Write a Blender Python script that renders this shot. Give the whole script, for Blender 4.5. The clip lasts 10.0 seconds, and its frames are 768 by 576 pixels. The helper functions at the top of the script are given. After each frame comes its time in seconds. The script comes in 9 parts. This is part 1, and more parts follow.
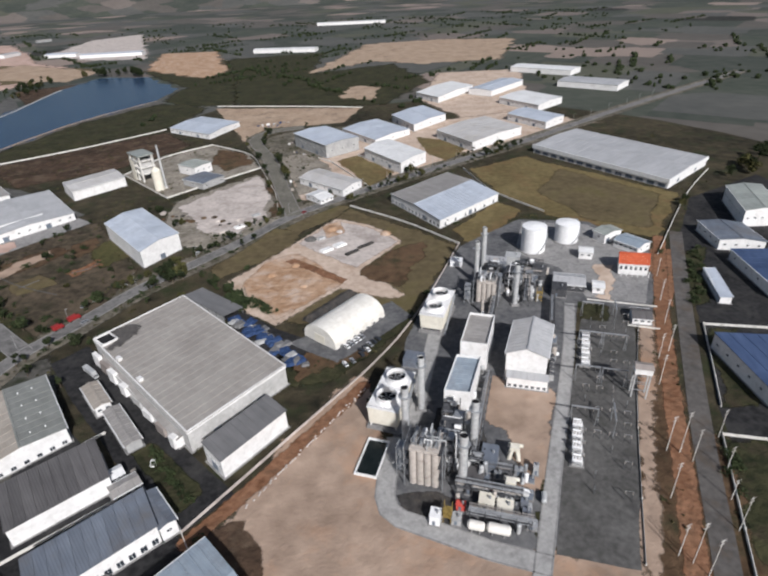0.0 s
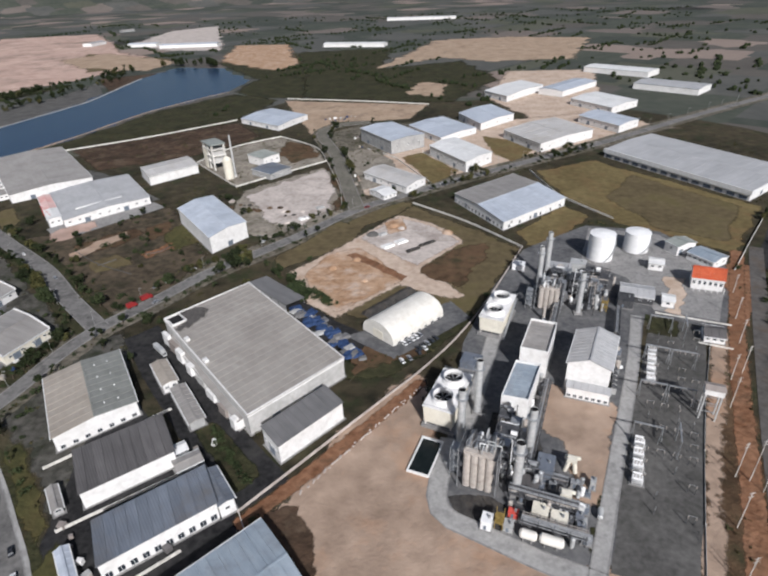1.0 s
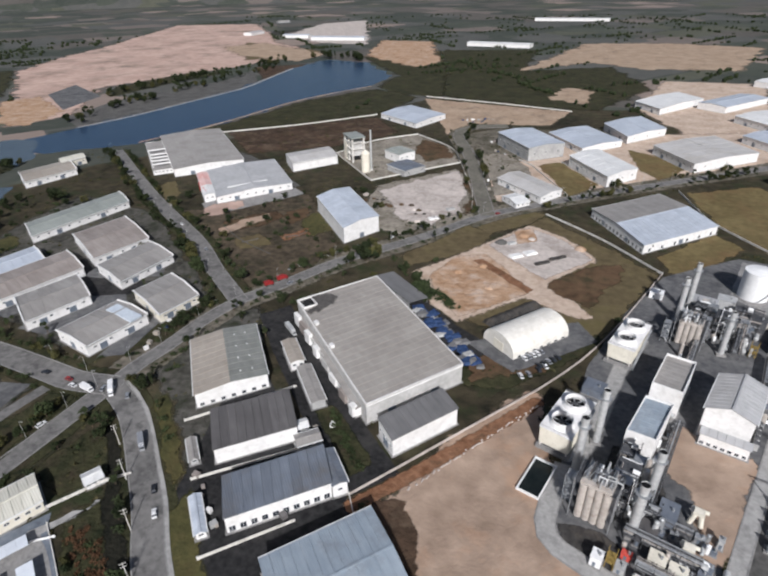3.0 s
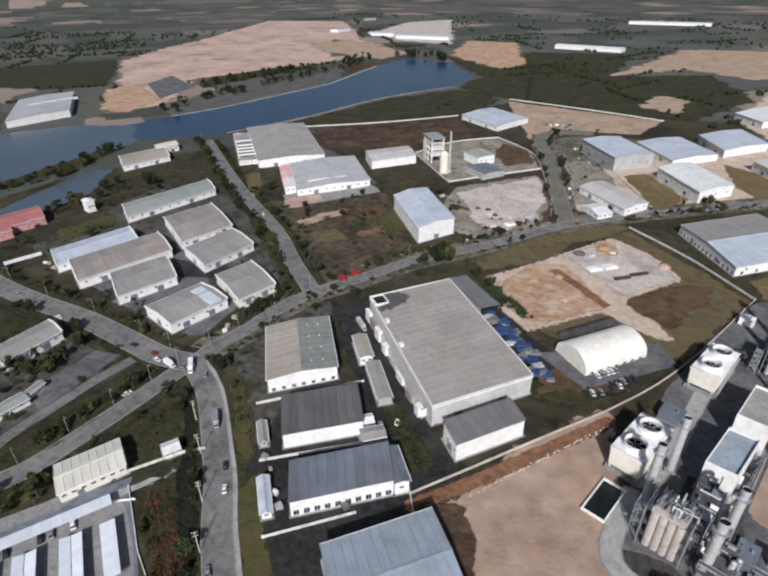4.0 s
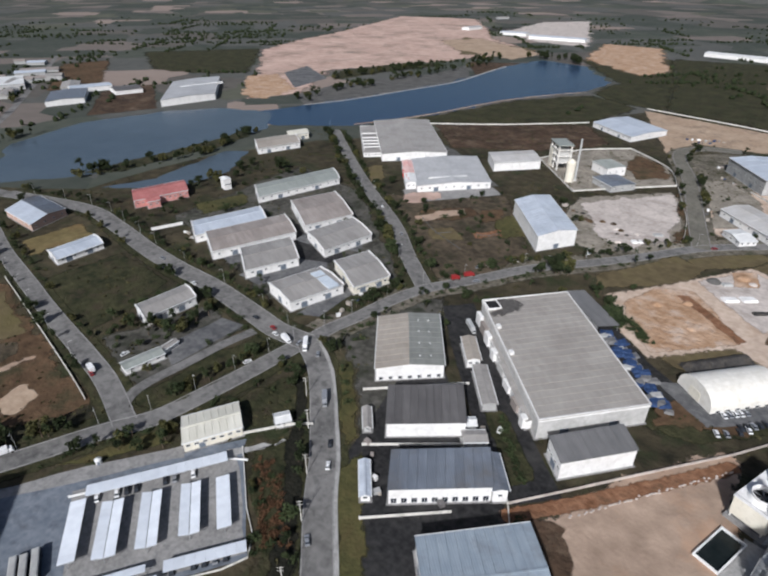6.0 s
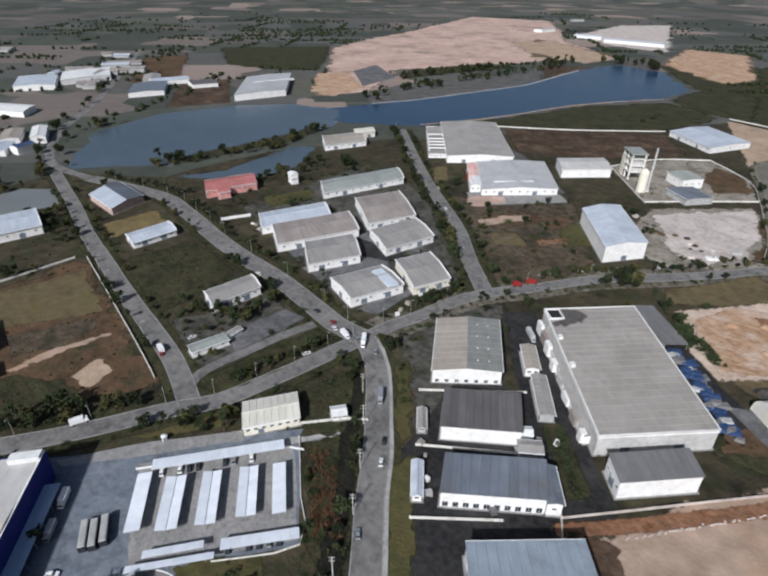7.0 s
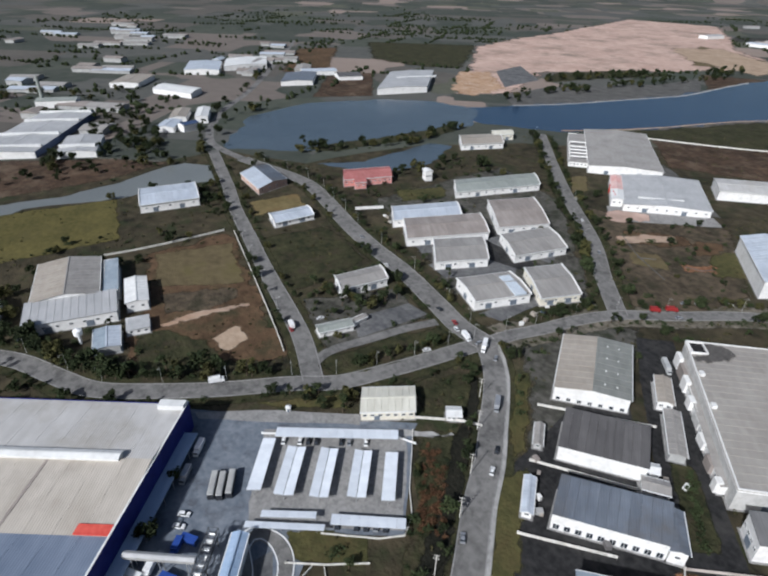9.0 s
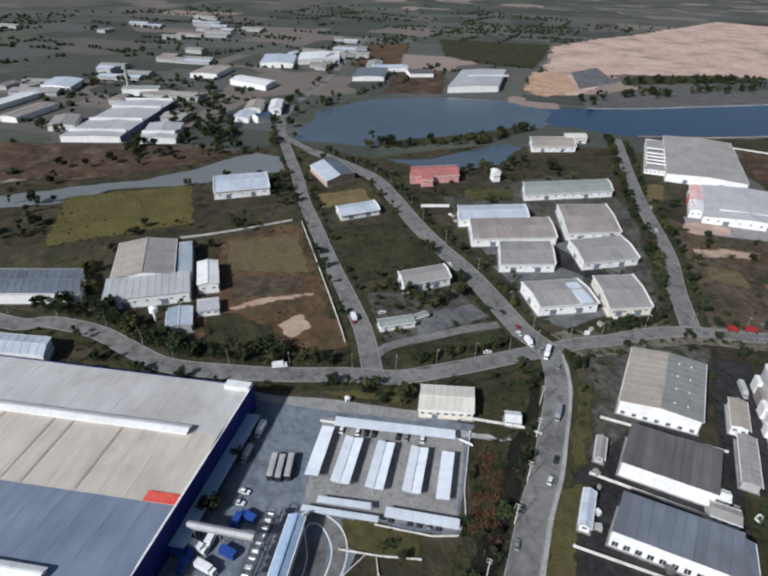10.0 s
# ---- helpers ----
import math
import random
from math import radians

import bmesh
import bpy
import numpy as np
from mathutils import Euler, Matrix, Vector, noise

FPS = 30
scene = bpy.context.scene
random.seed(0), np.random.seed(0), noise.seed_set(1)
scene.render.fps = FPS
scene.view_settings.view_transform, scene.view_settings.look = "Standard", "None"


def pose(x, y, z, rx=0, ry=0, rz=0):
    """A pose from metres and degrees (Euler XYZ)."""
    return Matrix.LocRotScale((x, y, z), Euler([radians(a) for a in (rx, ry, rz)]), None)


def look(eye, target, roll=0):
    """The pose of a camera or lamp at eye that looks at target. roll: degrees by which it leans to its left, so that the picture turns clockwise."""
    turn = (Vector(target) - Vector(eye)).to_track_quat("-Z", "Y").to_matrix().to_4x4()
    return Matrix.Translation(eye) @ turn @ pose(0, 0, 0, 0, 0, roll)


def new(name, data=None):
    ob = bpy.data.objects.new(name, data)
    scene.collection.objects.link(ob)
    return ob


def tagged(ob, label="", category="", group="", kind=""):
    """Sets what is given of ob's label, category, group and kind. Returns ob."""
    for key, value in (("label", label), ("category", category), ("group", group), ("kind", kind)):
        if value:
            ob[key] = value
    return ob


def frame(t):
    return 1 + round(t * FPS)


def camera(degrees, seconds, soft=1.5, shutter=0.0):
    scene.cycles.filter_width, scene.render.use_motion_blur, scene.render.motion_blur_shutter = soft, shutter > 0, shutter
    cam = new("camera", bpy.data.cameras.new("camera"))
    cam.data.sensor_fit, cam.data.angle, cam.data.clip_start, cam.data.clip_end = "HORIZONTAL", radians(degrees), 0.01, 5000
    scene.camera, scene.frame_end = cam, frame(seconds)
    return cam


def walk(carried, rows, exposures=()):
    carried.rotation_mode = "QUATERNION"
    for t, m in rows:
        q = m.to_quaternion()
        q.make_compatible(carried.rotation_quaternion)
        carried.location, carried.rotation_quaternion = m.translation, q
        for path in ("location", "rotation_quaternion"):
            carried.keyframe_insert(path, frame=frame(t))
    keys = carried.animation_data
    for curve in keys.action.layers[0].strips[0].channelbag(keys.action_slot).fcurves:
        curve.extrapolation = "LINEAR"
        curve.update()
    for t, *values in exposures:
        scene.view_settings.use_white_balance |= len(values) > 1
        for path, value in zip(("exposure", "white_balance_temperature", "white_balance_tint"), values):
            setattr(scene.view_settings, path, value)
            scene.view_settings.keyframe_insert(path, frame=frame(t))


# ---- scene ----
cam = camera(70.42, 10.0, soft=2.35)
# seconds, eye x y z, heading to the left, pitch, lean to the left
PATH = [
    (0.0, 0.00, 0.00, 160.00, 0.000, -29.961, -2.752),
    (0.5, -2.36, -0.11, 160.57, 3.011, -29.982, -2.469),
    (1.0, -4.54, -0.44, 161.41, 6.305, -30.142, -2.283),
    (1.5, -6.57, -0.89, 162.45, 9.263, -29.977, -2.135),
    (2.0, -8.78, -1.53, 163.66, 12.420, -30.077, -1.856),
    (3.5, -15.88, -4.91, 167.04, 23.203, -30.076, -0.972),
    (4.0, -17.95, -6.34, 167.77, 27.031, -30.128, -0.647),
    (4.5, -19.64, -7.64, 168.23, 29.861, -30.182, -0.424),
    (5.0, -21.37, -9.70, 168.79, 32.868, -30.287, -0.052),
    (5.5, -23.05, -11.24, 169.10, 35.795, -30.349, 0.158),
    (7.0, -27.71, -16.60, 170.22, 45.162, -30.478, 0.794),
    (7.5, -29.01, -18.81, 170.65, 48.405, -30.555, 1.014),
    (8.0, -30.95, -21.07, 171.15, 51.830, -30.736, 1.306),
    (8.5, -32.25, -22.99, 171.29, 54.938, -30.802, 1.451),
    (9.0, -33.32, -24.71, 171.16, 58.389, -30.922, 1.444),
    (9.5, -34.48, -27.06, 171.02, 61.506, -31.089, 1.667),
    (10.0, -35.25, -29.95, 171.00, 64.933, -31.345, 1.893),
]
walk(cam, [(t, pose(x, y, z, 0, 0, yaw) @ pose(0, 0, 0, 90 + pitch, 0, 0) @ pose(0, 0, 0, 0, 0, roll)) for t, x, y, z, yaw, pitch, roll in PATH], [(0.0, -0.02, 6290, 12.3), (3.5, -0.02, 6260, 12.3), (10.0, 0.02, 6060, 9.6)])

# ---------------------------------------------------------------- light
world = bpy.data.worlds.new("sky")
scene.world = world
world.use_nodes = True
nt = world.node_tree
sky = nt.nodes.new("ShaderNodeTexSky")
sky.sky_type, sky.sun_disc = "NISHITA", False
sky.sun_elevation, sky.sun_rotation = radians(36), radians(158)
sky.air_density, sky.dust_density = 1.0, 2.5
nt.links.new(sky.outputs["Color"], nt.nodes["Background"].inputs["Color"])
nt.nodes["Background"].inputs["Strength"].default_value = 0.062
lamp = bpy.data.lights.new("sun", "SUN")
lamp.energy, lamp.angle, lamp.color = 4.7, radians(2.6), (1.0, 0.99, 0.97)
sun = new("sun", lamp)
sun.matrix_world = look((0.37 * 80, -0.93 * 80, 0.727 * 80), (0, 0, 0))

# ---------------------------------------------------------------- materials
MATS = {}


def surf(name, low, high, scale=0.1, rough=0.85, metal=0.0, bump=0.0, bump_scale=1.0, fine=0.5, each=0.0, ribs=0.0, spec=0.15, stain=None):
    """A material that drifts between two colours at two scales; each: tint from object to object; ribs: spacing of sheet ribs; stain: (colour, scale, amount)."""
    m = bpy.data.materials.new(name)
    m.use_nodes = True
    t = m.node_tree
    n, ln = t.nodes, t.links
    out = n["Principled BSDF"]
    out.inputs["Roughness"].default_value = rough
    out.inputs["Metallic"].default_value = metal
    out.inputs["Specular IOR Level"].default_value = spec
    geo = n.new("ShaderNodeNewGeometry")
    big = n.new("ShaderNodeTexNoise")
    big.inputs["Scale"].default_value, big.inputs["Detail"].default_value, big.inputs["Roughness"].default_value = scale, 5, 0.62
    ln.new(geo.outputs["Position"], big.inputs["Vector"])
    small = n.new("ShaderNodeTexNoise")
    small.inputs["Scale"].default_value, small.inputs["Detail"].default_value = fine, 4
    if ribs:
        small.noise_dimensions = "4D"
        own, local, stretch, seed = n.new("ShaderNodeObjectInfo"), n.new("ShaderNodeTexCoord"), n.new("ShaderNodeMapping"), n.new("ShaderNodeMath")
        stretch.inputs["Scale"].default_value = (1.0, 0.16, 1.0)
        seed.operation, seed.inputs[1].default_value = "MULTIPLY", 60.0
        ln.new(own.outputs["Random"], seed.inputs[0])
        ln.new(seed.outputs[0], small.inputs["W"])
        ln.new(local.outputs["Object"], stretch.inputs["Vector"])
        ln.new(stretch.outputs["Vector"], small.inputs["Vector"])
    else:
        ln.new(geo.outputs["Position"], small.inputs["Vector"])
    mix = n.new("ShaderNodeMath")
    mix.operation = "MULTIPLY_ADD"
    mix.inputs[1].default_value = 0.55
    ln.new(small.outputs["Fac"], mix.inputs[0])
    half = n.new("ShaderNodeMath")
    half.operation = "MULTIPLY"
    half.inputs[1].default_value = 0.65
    ln.new(big.outputs["Fac"], half.inputs[0])
    ln.new(half.outputs[0], mix.inputs[2])
    ramp = n.new("ShaderNodeValToRGB")
    ramp.color_ramp.elements[0].position, ramp.color_ramp.elements[1].position = 0.42, 0.78
    ramp.color_ramp.elements[0].color, ramp.color_ramp.elements[1].color = (*low, 1), (*high, 1)
    ln.new(mix.outputs[0], ramp.inputs["Fac"])
    colour = ramp.outputs["Color"]
    if stain:
        tint, size, amount = stain
        spot = n.new("ShaderNodeTexNoise")
        spot.inputs["Scale"].default_value, spot.inputs["Detail"].default_value, spot.inputs["Roughness"].default_value = size, 6, 0.7
        ln.new(geo.outputs["Position"], spot.inputs["Vector"])
        cut = n.new("ShaderNodeMapRange")
        cut.inputs["From Min"].default_value, cut.inputs["From Max"].default_value, cut.inputs["To Max"].default_value = 0.5, 0.66, amount
        ln.new(spot.outputs["Fac"], cut.inputs["Value"])
        over = n.new("ShaderNodeMix")
        over.data_type = "RGBA"
        over.inputs[7].default_value = (*tint, 1)
        ln.new(cut.outputs[0], over.inputs[0])
        ln.new(colour, over.inputs[6])
        colour = over.outputs[2]
    if each:
        info = n.new("ShaderNodeObjectInfo")
        vary = n.new("ShaderNodeMapRange")
        vary.inputs["To Min"].default_value, vary.inputs["To Max"].default_value = 1 - each, 1 + each
        ln.new(info.outputs["Random"], vary.inputs["Value"])
        hsv = n.new("ShaderNodeHueSaturation")
        ln.new(vary.outputs[0], hsv.inputs["Value"])
        ln.new(colour, hsv.inputs["Color"])
        colour = hsv.outputs["Color"]
    ln.new(colour, out.inputs["Base Color"])
    if bump or ribs:
        b = n.new("ShaderNodeBump")
        b.inputs["Strength"].default_value = bump or 0.5
        if ribs:
            tc = n.new("ShaderNodeTexCoord")
            wave = n.new("ShaderNodeTexWave")
            wave.inputs["Scale"].default_value = 0.314 / ribs
            ln.new(tc.outputs["Object"], wave.inputs["Vector"])
            b.inputs["Distance"].default_value = 0.08
            ln.new(wave.outputs["Fac"], b.inputs["Height"])
        else:
            rough_noise = n.new("ShaderNodeTexNoise")
            rough_noise.inputs["Scale"].default_value, rough_noise.inputs["Detail"].default_value = bump_scale, 6
            ln.new(geo.outputs["Position"], rough_noise.inputs["Vector"])
            b.inputs["Distance"].default_value = 0.6 / bump_scale
            ln.new(rough_noise.outputs["Fac"], b.inputs["Height"])
        ln.new(b.outputs["Normal"], out.inputs["Normal"])
    MATS[name] = m
    return m


def plain(name, colour, rough=0.5, metal=0.0, each=0.0):
    return surf(name, [c * 0.82 for c in colour], [min(1, c * 1.12) for c in colour], 0.3, rough, metal, fine=1.6, each=each)


# ground
surf("scrub", (0.012, 0.012, 0.008), (0.080, 0.065, 0.040), 0.012, 0.95, bump=0.6, bump_scale=0.5, fine=0.12, stain=((0.028, 0.036, 0.016), 0.05, 0.9))
surf("asphalt", (0.115, 0.111, 0.107), (0.225, 0.217, 0.208), 0.05, 0.9, fine=0.35, stain=((0.052, 0.051, 0.05), 0.11, 0.7))
surf("asphalt_dark", (0.009, 0.009, 0.010), (0.040, 0.039, 0.039), 0.05, 0.85, fine=0.4, stain=((0.055, 0.053, 0.050), 0.07, 0.7))
surf("yard", (0.070, 0.072, 0.078), (0.175, 0.172, 0.17), 0.05, 0.9, fine=0.35, stain=((0.055, 0.056, 0.06), 0.08, 0.75))
surf("concrete", (0.19, 0.185, 0.18), (0.32, 0.31, 0.30), 0.08, 0.9, fine=0.7, stain=((0.12, 0.12, 0.12), 0.25, 0.6))
surf("concrete_blue", (0.10, 0.12, 0.15), (0.20, 0.22, 0.25), 0.07, 0.8, fine=0.4, stain=((0.07, 0.075, 0.09), 0.12, 0.7))
surf("sand_dry", (0.27, 0.19, 0.13), (0.45, 0.345, 0.255), 0.03, 0.95, fine=0.25, bump=0.3, bump_scale=0.6, stain=((0.17, 0.13, 0.10), 0.05, 0.6))
surf("sand", (0.235, 0.17, 0.127), (0.45, 0.335, 0.255), 0.018, 0.95, fine=0.12, bump=0.3, bump_scale=0.6, stain=((0.43, 0.25, 0.15), 0.012, 0.8))
surf("sand_orange", (0.27, 0.155, 0.085), (0.50, 0.345, 0.235), 0.035, 0.95, fine=0.2, bump=0.6, bump_scale=0.3, stain=((0.48, 0.38, 0.31), 0.07, 0.95))
surf("sand_pale", (0.38, 0.29, 0.225), (0.59, 0.475, 0.385), 0.05, 0.95, fine=0.25, stain=((0.30, 0.20, 0.13), 0.06, 0.5))
surf("dirt_red", (0.12, 0.055, 0.028), (0.30, 0.16, 0.095), 0.06, 0.95, fine=0.3, bump=0.6, bump_scale=0.5, stain=((0.08, 0.05, 0.03), 0.12, 0.7))
surf("soil", (0.022, 0.016, 0.011), (0.095, 0.060, 0.040), 0.03, 0.95, fine=0.18, bump=0.6, bump_scale=0.5, stain=((0.16, 0.12, 0.085), 0.05, 0.6))
surf("scrub_brown", (0.026, 0.022, 0.015), (0.128, 0.098, 0.068), 0.035, 0.95, fine=0.2, bump=0.6, bump_scale=0.5, stain=((0.030, 0.030, 0.018), 0.06, 0.9))
surf("soil_brown", (0.046, 0.029, 0.017), (0.145, 0.090, 0.053), 0.025, 0.95, fine=0.15, bump=0.5, bump_scale=0.5, stain=((0.040, 0.038, 0.020), 0.05, 0.9))
surf("grass_dry", (0.095, 0.073, 0.032), (0.188, 0.147, 0.070), 0.03, 0.95, fine=0.2, bump=0.5, bump_scale=0.8, stain=((0.16, 0.10, 0.05), 0.035, 0.7))
surf("grass_brown", (0.072, 0.056, 0.030), (0.155, 0.122, 0.068), 0.03, 0.95, fine=0.2, bump=0.5, bump_scale=0.8, stain=((0.10, 0.085, 0.035), 0.03, 0.8))
surf("gravel_dark", (0.022, 0.021, 0.021), (0.075, 0.070, 0.066), 0.08, 0.95, fine=0.5, stain=((0.10, 0.085, 0.07), 0.15, 0.6))
surf("concrete_pale", (0.27, 0.265, 0.255), (0.40, 0.39, 0.375), 0.08, 0.9, fine=0.7, stain=((0.18, 0.175, 0.17), 0.2, 0.6))
surf("ditch_dark", (0.006, 0.007, 0.005), (0.026, 0.024, 0.017), 0.08, 0.9, fine=0.5, bump=0.6, bump_scale=0.8)
surf("roof_stain", (0.06, 0.056, 0.053), (0.13, 0.12, 0.112), 0.1, 0.8, fine=0.6)
surf("road_olive", (0.105, 0.098, 0.082), (0.20, 0.188, 0.158), 0.05, 0.92, fine=0.35, stain=((0.075, 0.07, 0.052), 0.1, 0.7))
surf("gravel_road", (0.065, 0.060, 0.056), (0.135, 0.125, 0.116), 0.06, 0.95, fine=0.4, stain=((0.10, 0.075, 0.055), 0.08, 0.6))
# pale base colour stands in for the sky mirrored in the pond
surf("water_pale", (0.13, 0.14, 0.14), (0.19, 0.20, 0.195), 0.01, 0.3, bump=0.08, bump_scale=0.3, spec=0.3)
surf("yard_tan", (0.15, 0.132, 0.108), (0.34, 0.305, 0.255), 0.05, 0.95, fine=0.3, bump=0.4, bump_scale=0.5, stain=((0.085, 0.075, 0.05), 0.06, 0.8))
surf("dusty_verge", (0.050, 0.045, 0.032), (0.215, 0.19, 0.155), 0.07, 0.95, fine=0.35, bump=0.5, bump_scale=0.6, stain=((0.04, 0.042, 0.022), 0.06, 0.85))
surf("weedy_yard", (0.024, 0.024, 0.019), (0.120, 0.113, 0.100), 0.05, 0.95, fine=0.25, bump=0.5, bump_scale=0.6, stain=((0.022, 0.028, 0.014), 0.07, 0.85))
surf("grass_field", (0.058, 0.053, 0.018), (0.125, 0.106, 0.038), 0.04, 0.95, fine=0.3, bump=0.5, bump_scale=0.8, stain=((0.075, 0.065, 0.028), 0.03, 0.6))
surf("grass_olive", (0.036, 0.038, 0.016), (0.094, 0.085, 0.034), 0.04, 0.95, fine=0.3, bump=0.5, bump_scale=0.8, stain=((0.085, 0.065, 0.030), 0.06, 0.7))
surf("grass_dark", (0.011, 0.015, 0.007), (0.060, 0.057, 0.028), 0.05, 0.95, fine=0.25, bump=0.7, bump_scale=0.6, stain=((0.055, 0.040, 0.028), 0.08, 0.7))
surf("gravel", (0.062, 0.060, 0.057), (0.14, 0.135, 0.128), 0.05, 0.95, fine=0.5, stain=((0.05, 0.05, 0.044), 0.06, 0.7))
surf("rubble", (0.36, 0.315, 0.285), (0.60, 0.535, 0.49), 0.04, 0.95, fine=0.3, bump=0.4, bump_scale=0.5, stain=((0.20, 0.165, 0.145), 0.045, 0.6))
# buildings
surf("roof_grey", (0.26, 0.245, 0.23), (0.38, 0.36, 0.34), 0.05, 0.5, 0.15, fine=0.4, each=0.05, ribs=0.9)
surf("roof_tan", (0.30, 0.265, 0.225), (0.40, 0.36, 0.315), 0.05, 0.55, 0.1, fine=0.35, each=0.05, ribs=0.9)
surf("roof_greygreen", (0.195, 0.20, 0.185), (0.28, 0.285, 0.265), 0.06, 0.5, 0.1, fine=0.4, each=0.05, ribs=0.9)
surf("roof_dark", (0.095, 0.090, 0.090), (0.16, 0.152, 0.15), 0.06, 0.5, 0.15, fine=0.4, each=0.07, ribs=0.9)
surf("roof_warm", (0.29, 0.265, 0.24), (0.395, 0.368, 0.335), 0.05, 0.5, 0.1, fine=0.4, each=0.05, ribs=0.9)
surf("roof_iron", (0.13, 0.13, 0.13), (0.205, 0.20, 0.20), 0.06, 0.5, 0.1, fine=0.4, ribs=0.9)
surf("roof_slate", (0.24, 0.29, 0.34), (0.36, 0.41, 0.46), 0.06, 0.45, 0.1, fine=0.4, ribs=0.9, stain=((0.22, 0.24, 0.26), 0.1, 0.7))
surf("roof_cream", (0.52, 0.50, 0.43), (0.68, 0.66, 0.58), 0.05, 0.5, 0.05, fine=0.4, ribs=0.9)
surf("roof_sky", (0.26, 0.36, 0.50), (0.40, 0.50, 0.64), 0.06, 0.4, 0.1, fine=0.4, ribs=0.9)
surf("shell_cream", (0.62, 0.595, 0.54), (0.78, 0.755, 0.70), 0.12, 0.6, fine=0.35, stain=((0.55, 0.50, 0.41), 0.3, 0.35))
surf("pink_earth", (0.36, 0.245, 0.20), (0.56, 0.41, 0.345), 0.012, 0.95, fine=0.06, stain=((0.19, 0.155, 0.125), 0.011, 0.85))
surf("roof_brown", (0.245, 0.21, 0.19), (0.36, 0.32, 0.295), 0.06, 0.55, 0.1, fine=0.4, each=0.08, ribs=0.9)
surf("roof_pale", (0.36, 0.36, 0.365), (0.48, 0.48, 0.485), 0.06, 0.45, 0.1, fine=0.4, each=0.04, ribs=0.9)
surf("sheet_pale", (0.62, 0.655, 0.71), (0.74, 0.775, 0.82), 0.06, 0.4, 0.05, fine=0.4, each=0.05)
surf("roof_green", (0.24, 0.26, 0.24), (0.35, 0.37, 0.345), 0.06, 0.5, 0.1, fine=0.4, each=0.05, ribs=0.9)
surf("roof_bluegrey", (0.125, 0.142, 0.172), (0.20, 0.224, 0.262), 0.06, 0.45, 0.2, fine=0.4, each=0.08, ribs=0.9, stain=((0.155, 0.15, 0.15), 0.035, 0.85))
surf("roof_denim", (0.15, 0.185, 0.25), (0.23, 0.27, 0.345), 0.04, 0.45, 0.1, fine=0.3, ribs=0.9)
surf("roof_stone", (0.43, 0.415, 0.40), (0.56, 0.545, 0.53), 0.05, 0.5, 0.05, fine=0.35, ribs=0.9, stain=((0.36, 0.33, 0.29), 0.04, 0.6))
surf("roof_sandy", (0.40, 0.36, 0.31), (0.52, 0.475, 0.42), 0.05, 0.5, 0.05, fine=0.35, ribs=0.9, stain=((0.34, 0.30, 0.26), 0.04, 0.6))
surf("roof_blue", (0.045, 0.07, 0.14), (0.09, 0.13, 0.235), 0.06, 0.45, 0.2, fine=0.4, each=0.08, ribs=0.9)
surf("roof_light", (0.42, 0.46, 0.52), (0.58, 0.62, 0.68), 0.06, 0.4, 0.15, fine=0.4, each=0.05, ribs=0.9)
surf("roof_white", (0.58, 0.58, 0.57), (0.75, 0.75, 0.74), 0.06, 0.5, 0.05, fine=0.4, each=0.04)
surf("roof_red", (0.29, 0.10, 0.095), (0.43, 0.18, 0.17), 0.08, 0.7, fine=0.5, each=0.06)
surf("roof_pink", (0.56, 0.37, 0.345), (0.70, 0.52, 0.49), 0.06, 0.55, fine=0.4, ribs=0.9, stain=((0.60, 0.24, 0.21), 0.08, 0.6))
surf("tiles_red", (0.36, 0.065, 0.03), (0.54, 0.13, 0.06), 0.2, 0.7, fine=0.9, each=0.12)
surf("skylight", (0.45, 0.50, 0.56), (0.62, 0.67, 0.72), 0.1, 0.3, fine=0.5)
surf("wall_white", (0.66, 0.65, 0.635), (0.81, 0.80, 0.785), 0.12, 0.7, fine=0.5, stain=((0.47, 0.45, 0.42), 0.3, 0.38))
surf("wall_pale", (0.40, 0.395, 0.38), (0.56, 0.55, 0.535), 0.12, 0.7, fine=0.5, stain=((0.30, 0.285, 0.26), 0.35, 0.5))
surf("wall_cream", (0.64, 0.60, 0.50), (0.80, 0.76, 0.66), 0.12, 0.75, fine=0.35, stain=((0.40, 0.36, 0.29), 0.35, 0.45))
surf("wall_grey", (0.30, 0.30, 0.295), (0.44, 0.44, 0.43), 0.12, 0.75, fine=0.35, stain=((0.2, 0.2, 0.2), 0.3, 0.4))
surf("wall_blue", (0.012, 0.014, 0.11), (0.022, 0.03, 0.19), 0.12, 0.5, fine=0.35)
surf("wall_pink", (0.48, 0.19, 0.17), (0.66, 0.33, 0.30), 0.12, 0.75, fine=0.35)
surf("wall_red", (0.50, 0.06, 0.05), (0.64, 0.12, 0.09), 0.2, 0.6, fine=0.6)
surf("sheet_blue", (0.014, 0.029, 0.078), (0.046, 0.082, 0.18), 0.25, 0.6, fine=0.8, bump=0.6, bump_scale=0.6)
surf("block_wall", (0.52, 0.50, 0.46), (0.74, 0.72, 0.68), 0.15, 0.85, fine=0.6, stain=((0.22, 0.20, 0.17), 0.4, 0.6))
surf("steel", (0.30, 0.31, 0.32), (0.46, 0.47, 0.48), 0.3, 0.45, 0.5, fine=1.0, each=0.1)
surf("steel_dark", (0.06, 0.062, 0.068), (0.14, 0.14, 0.145), 0.3, 0.6, 0.4, fine=1.0, each=0.2)
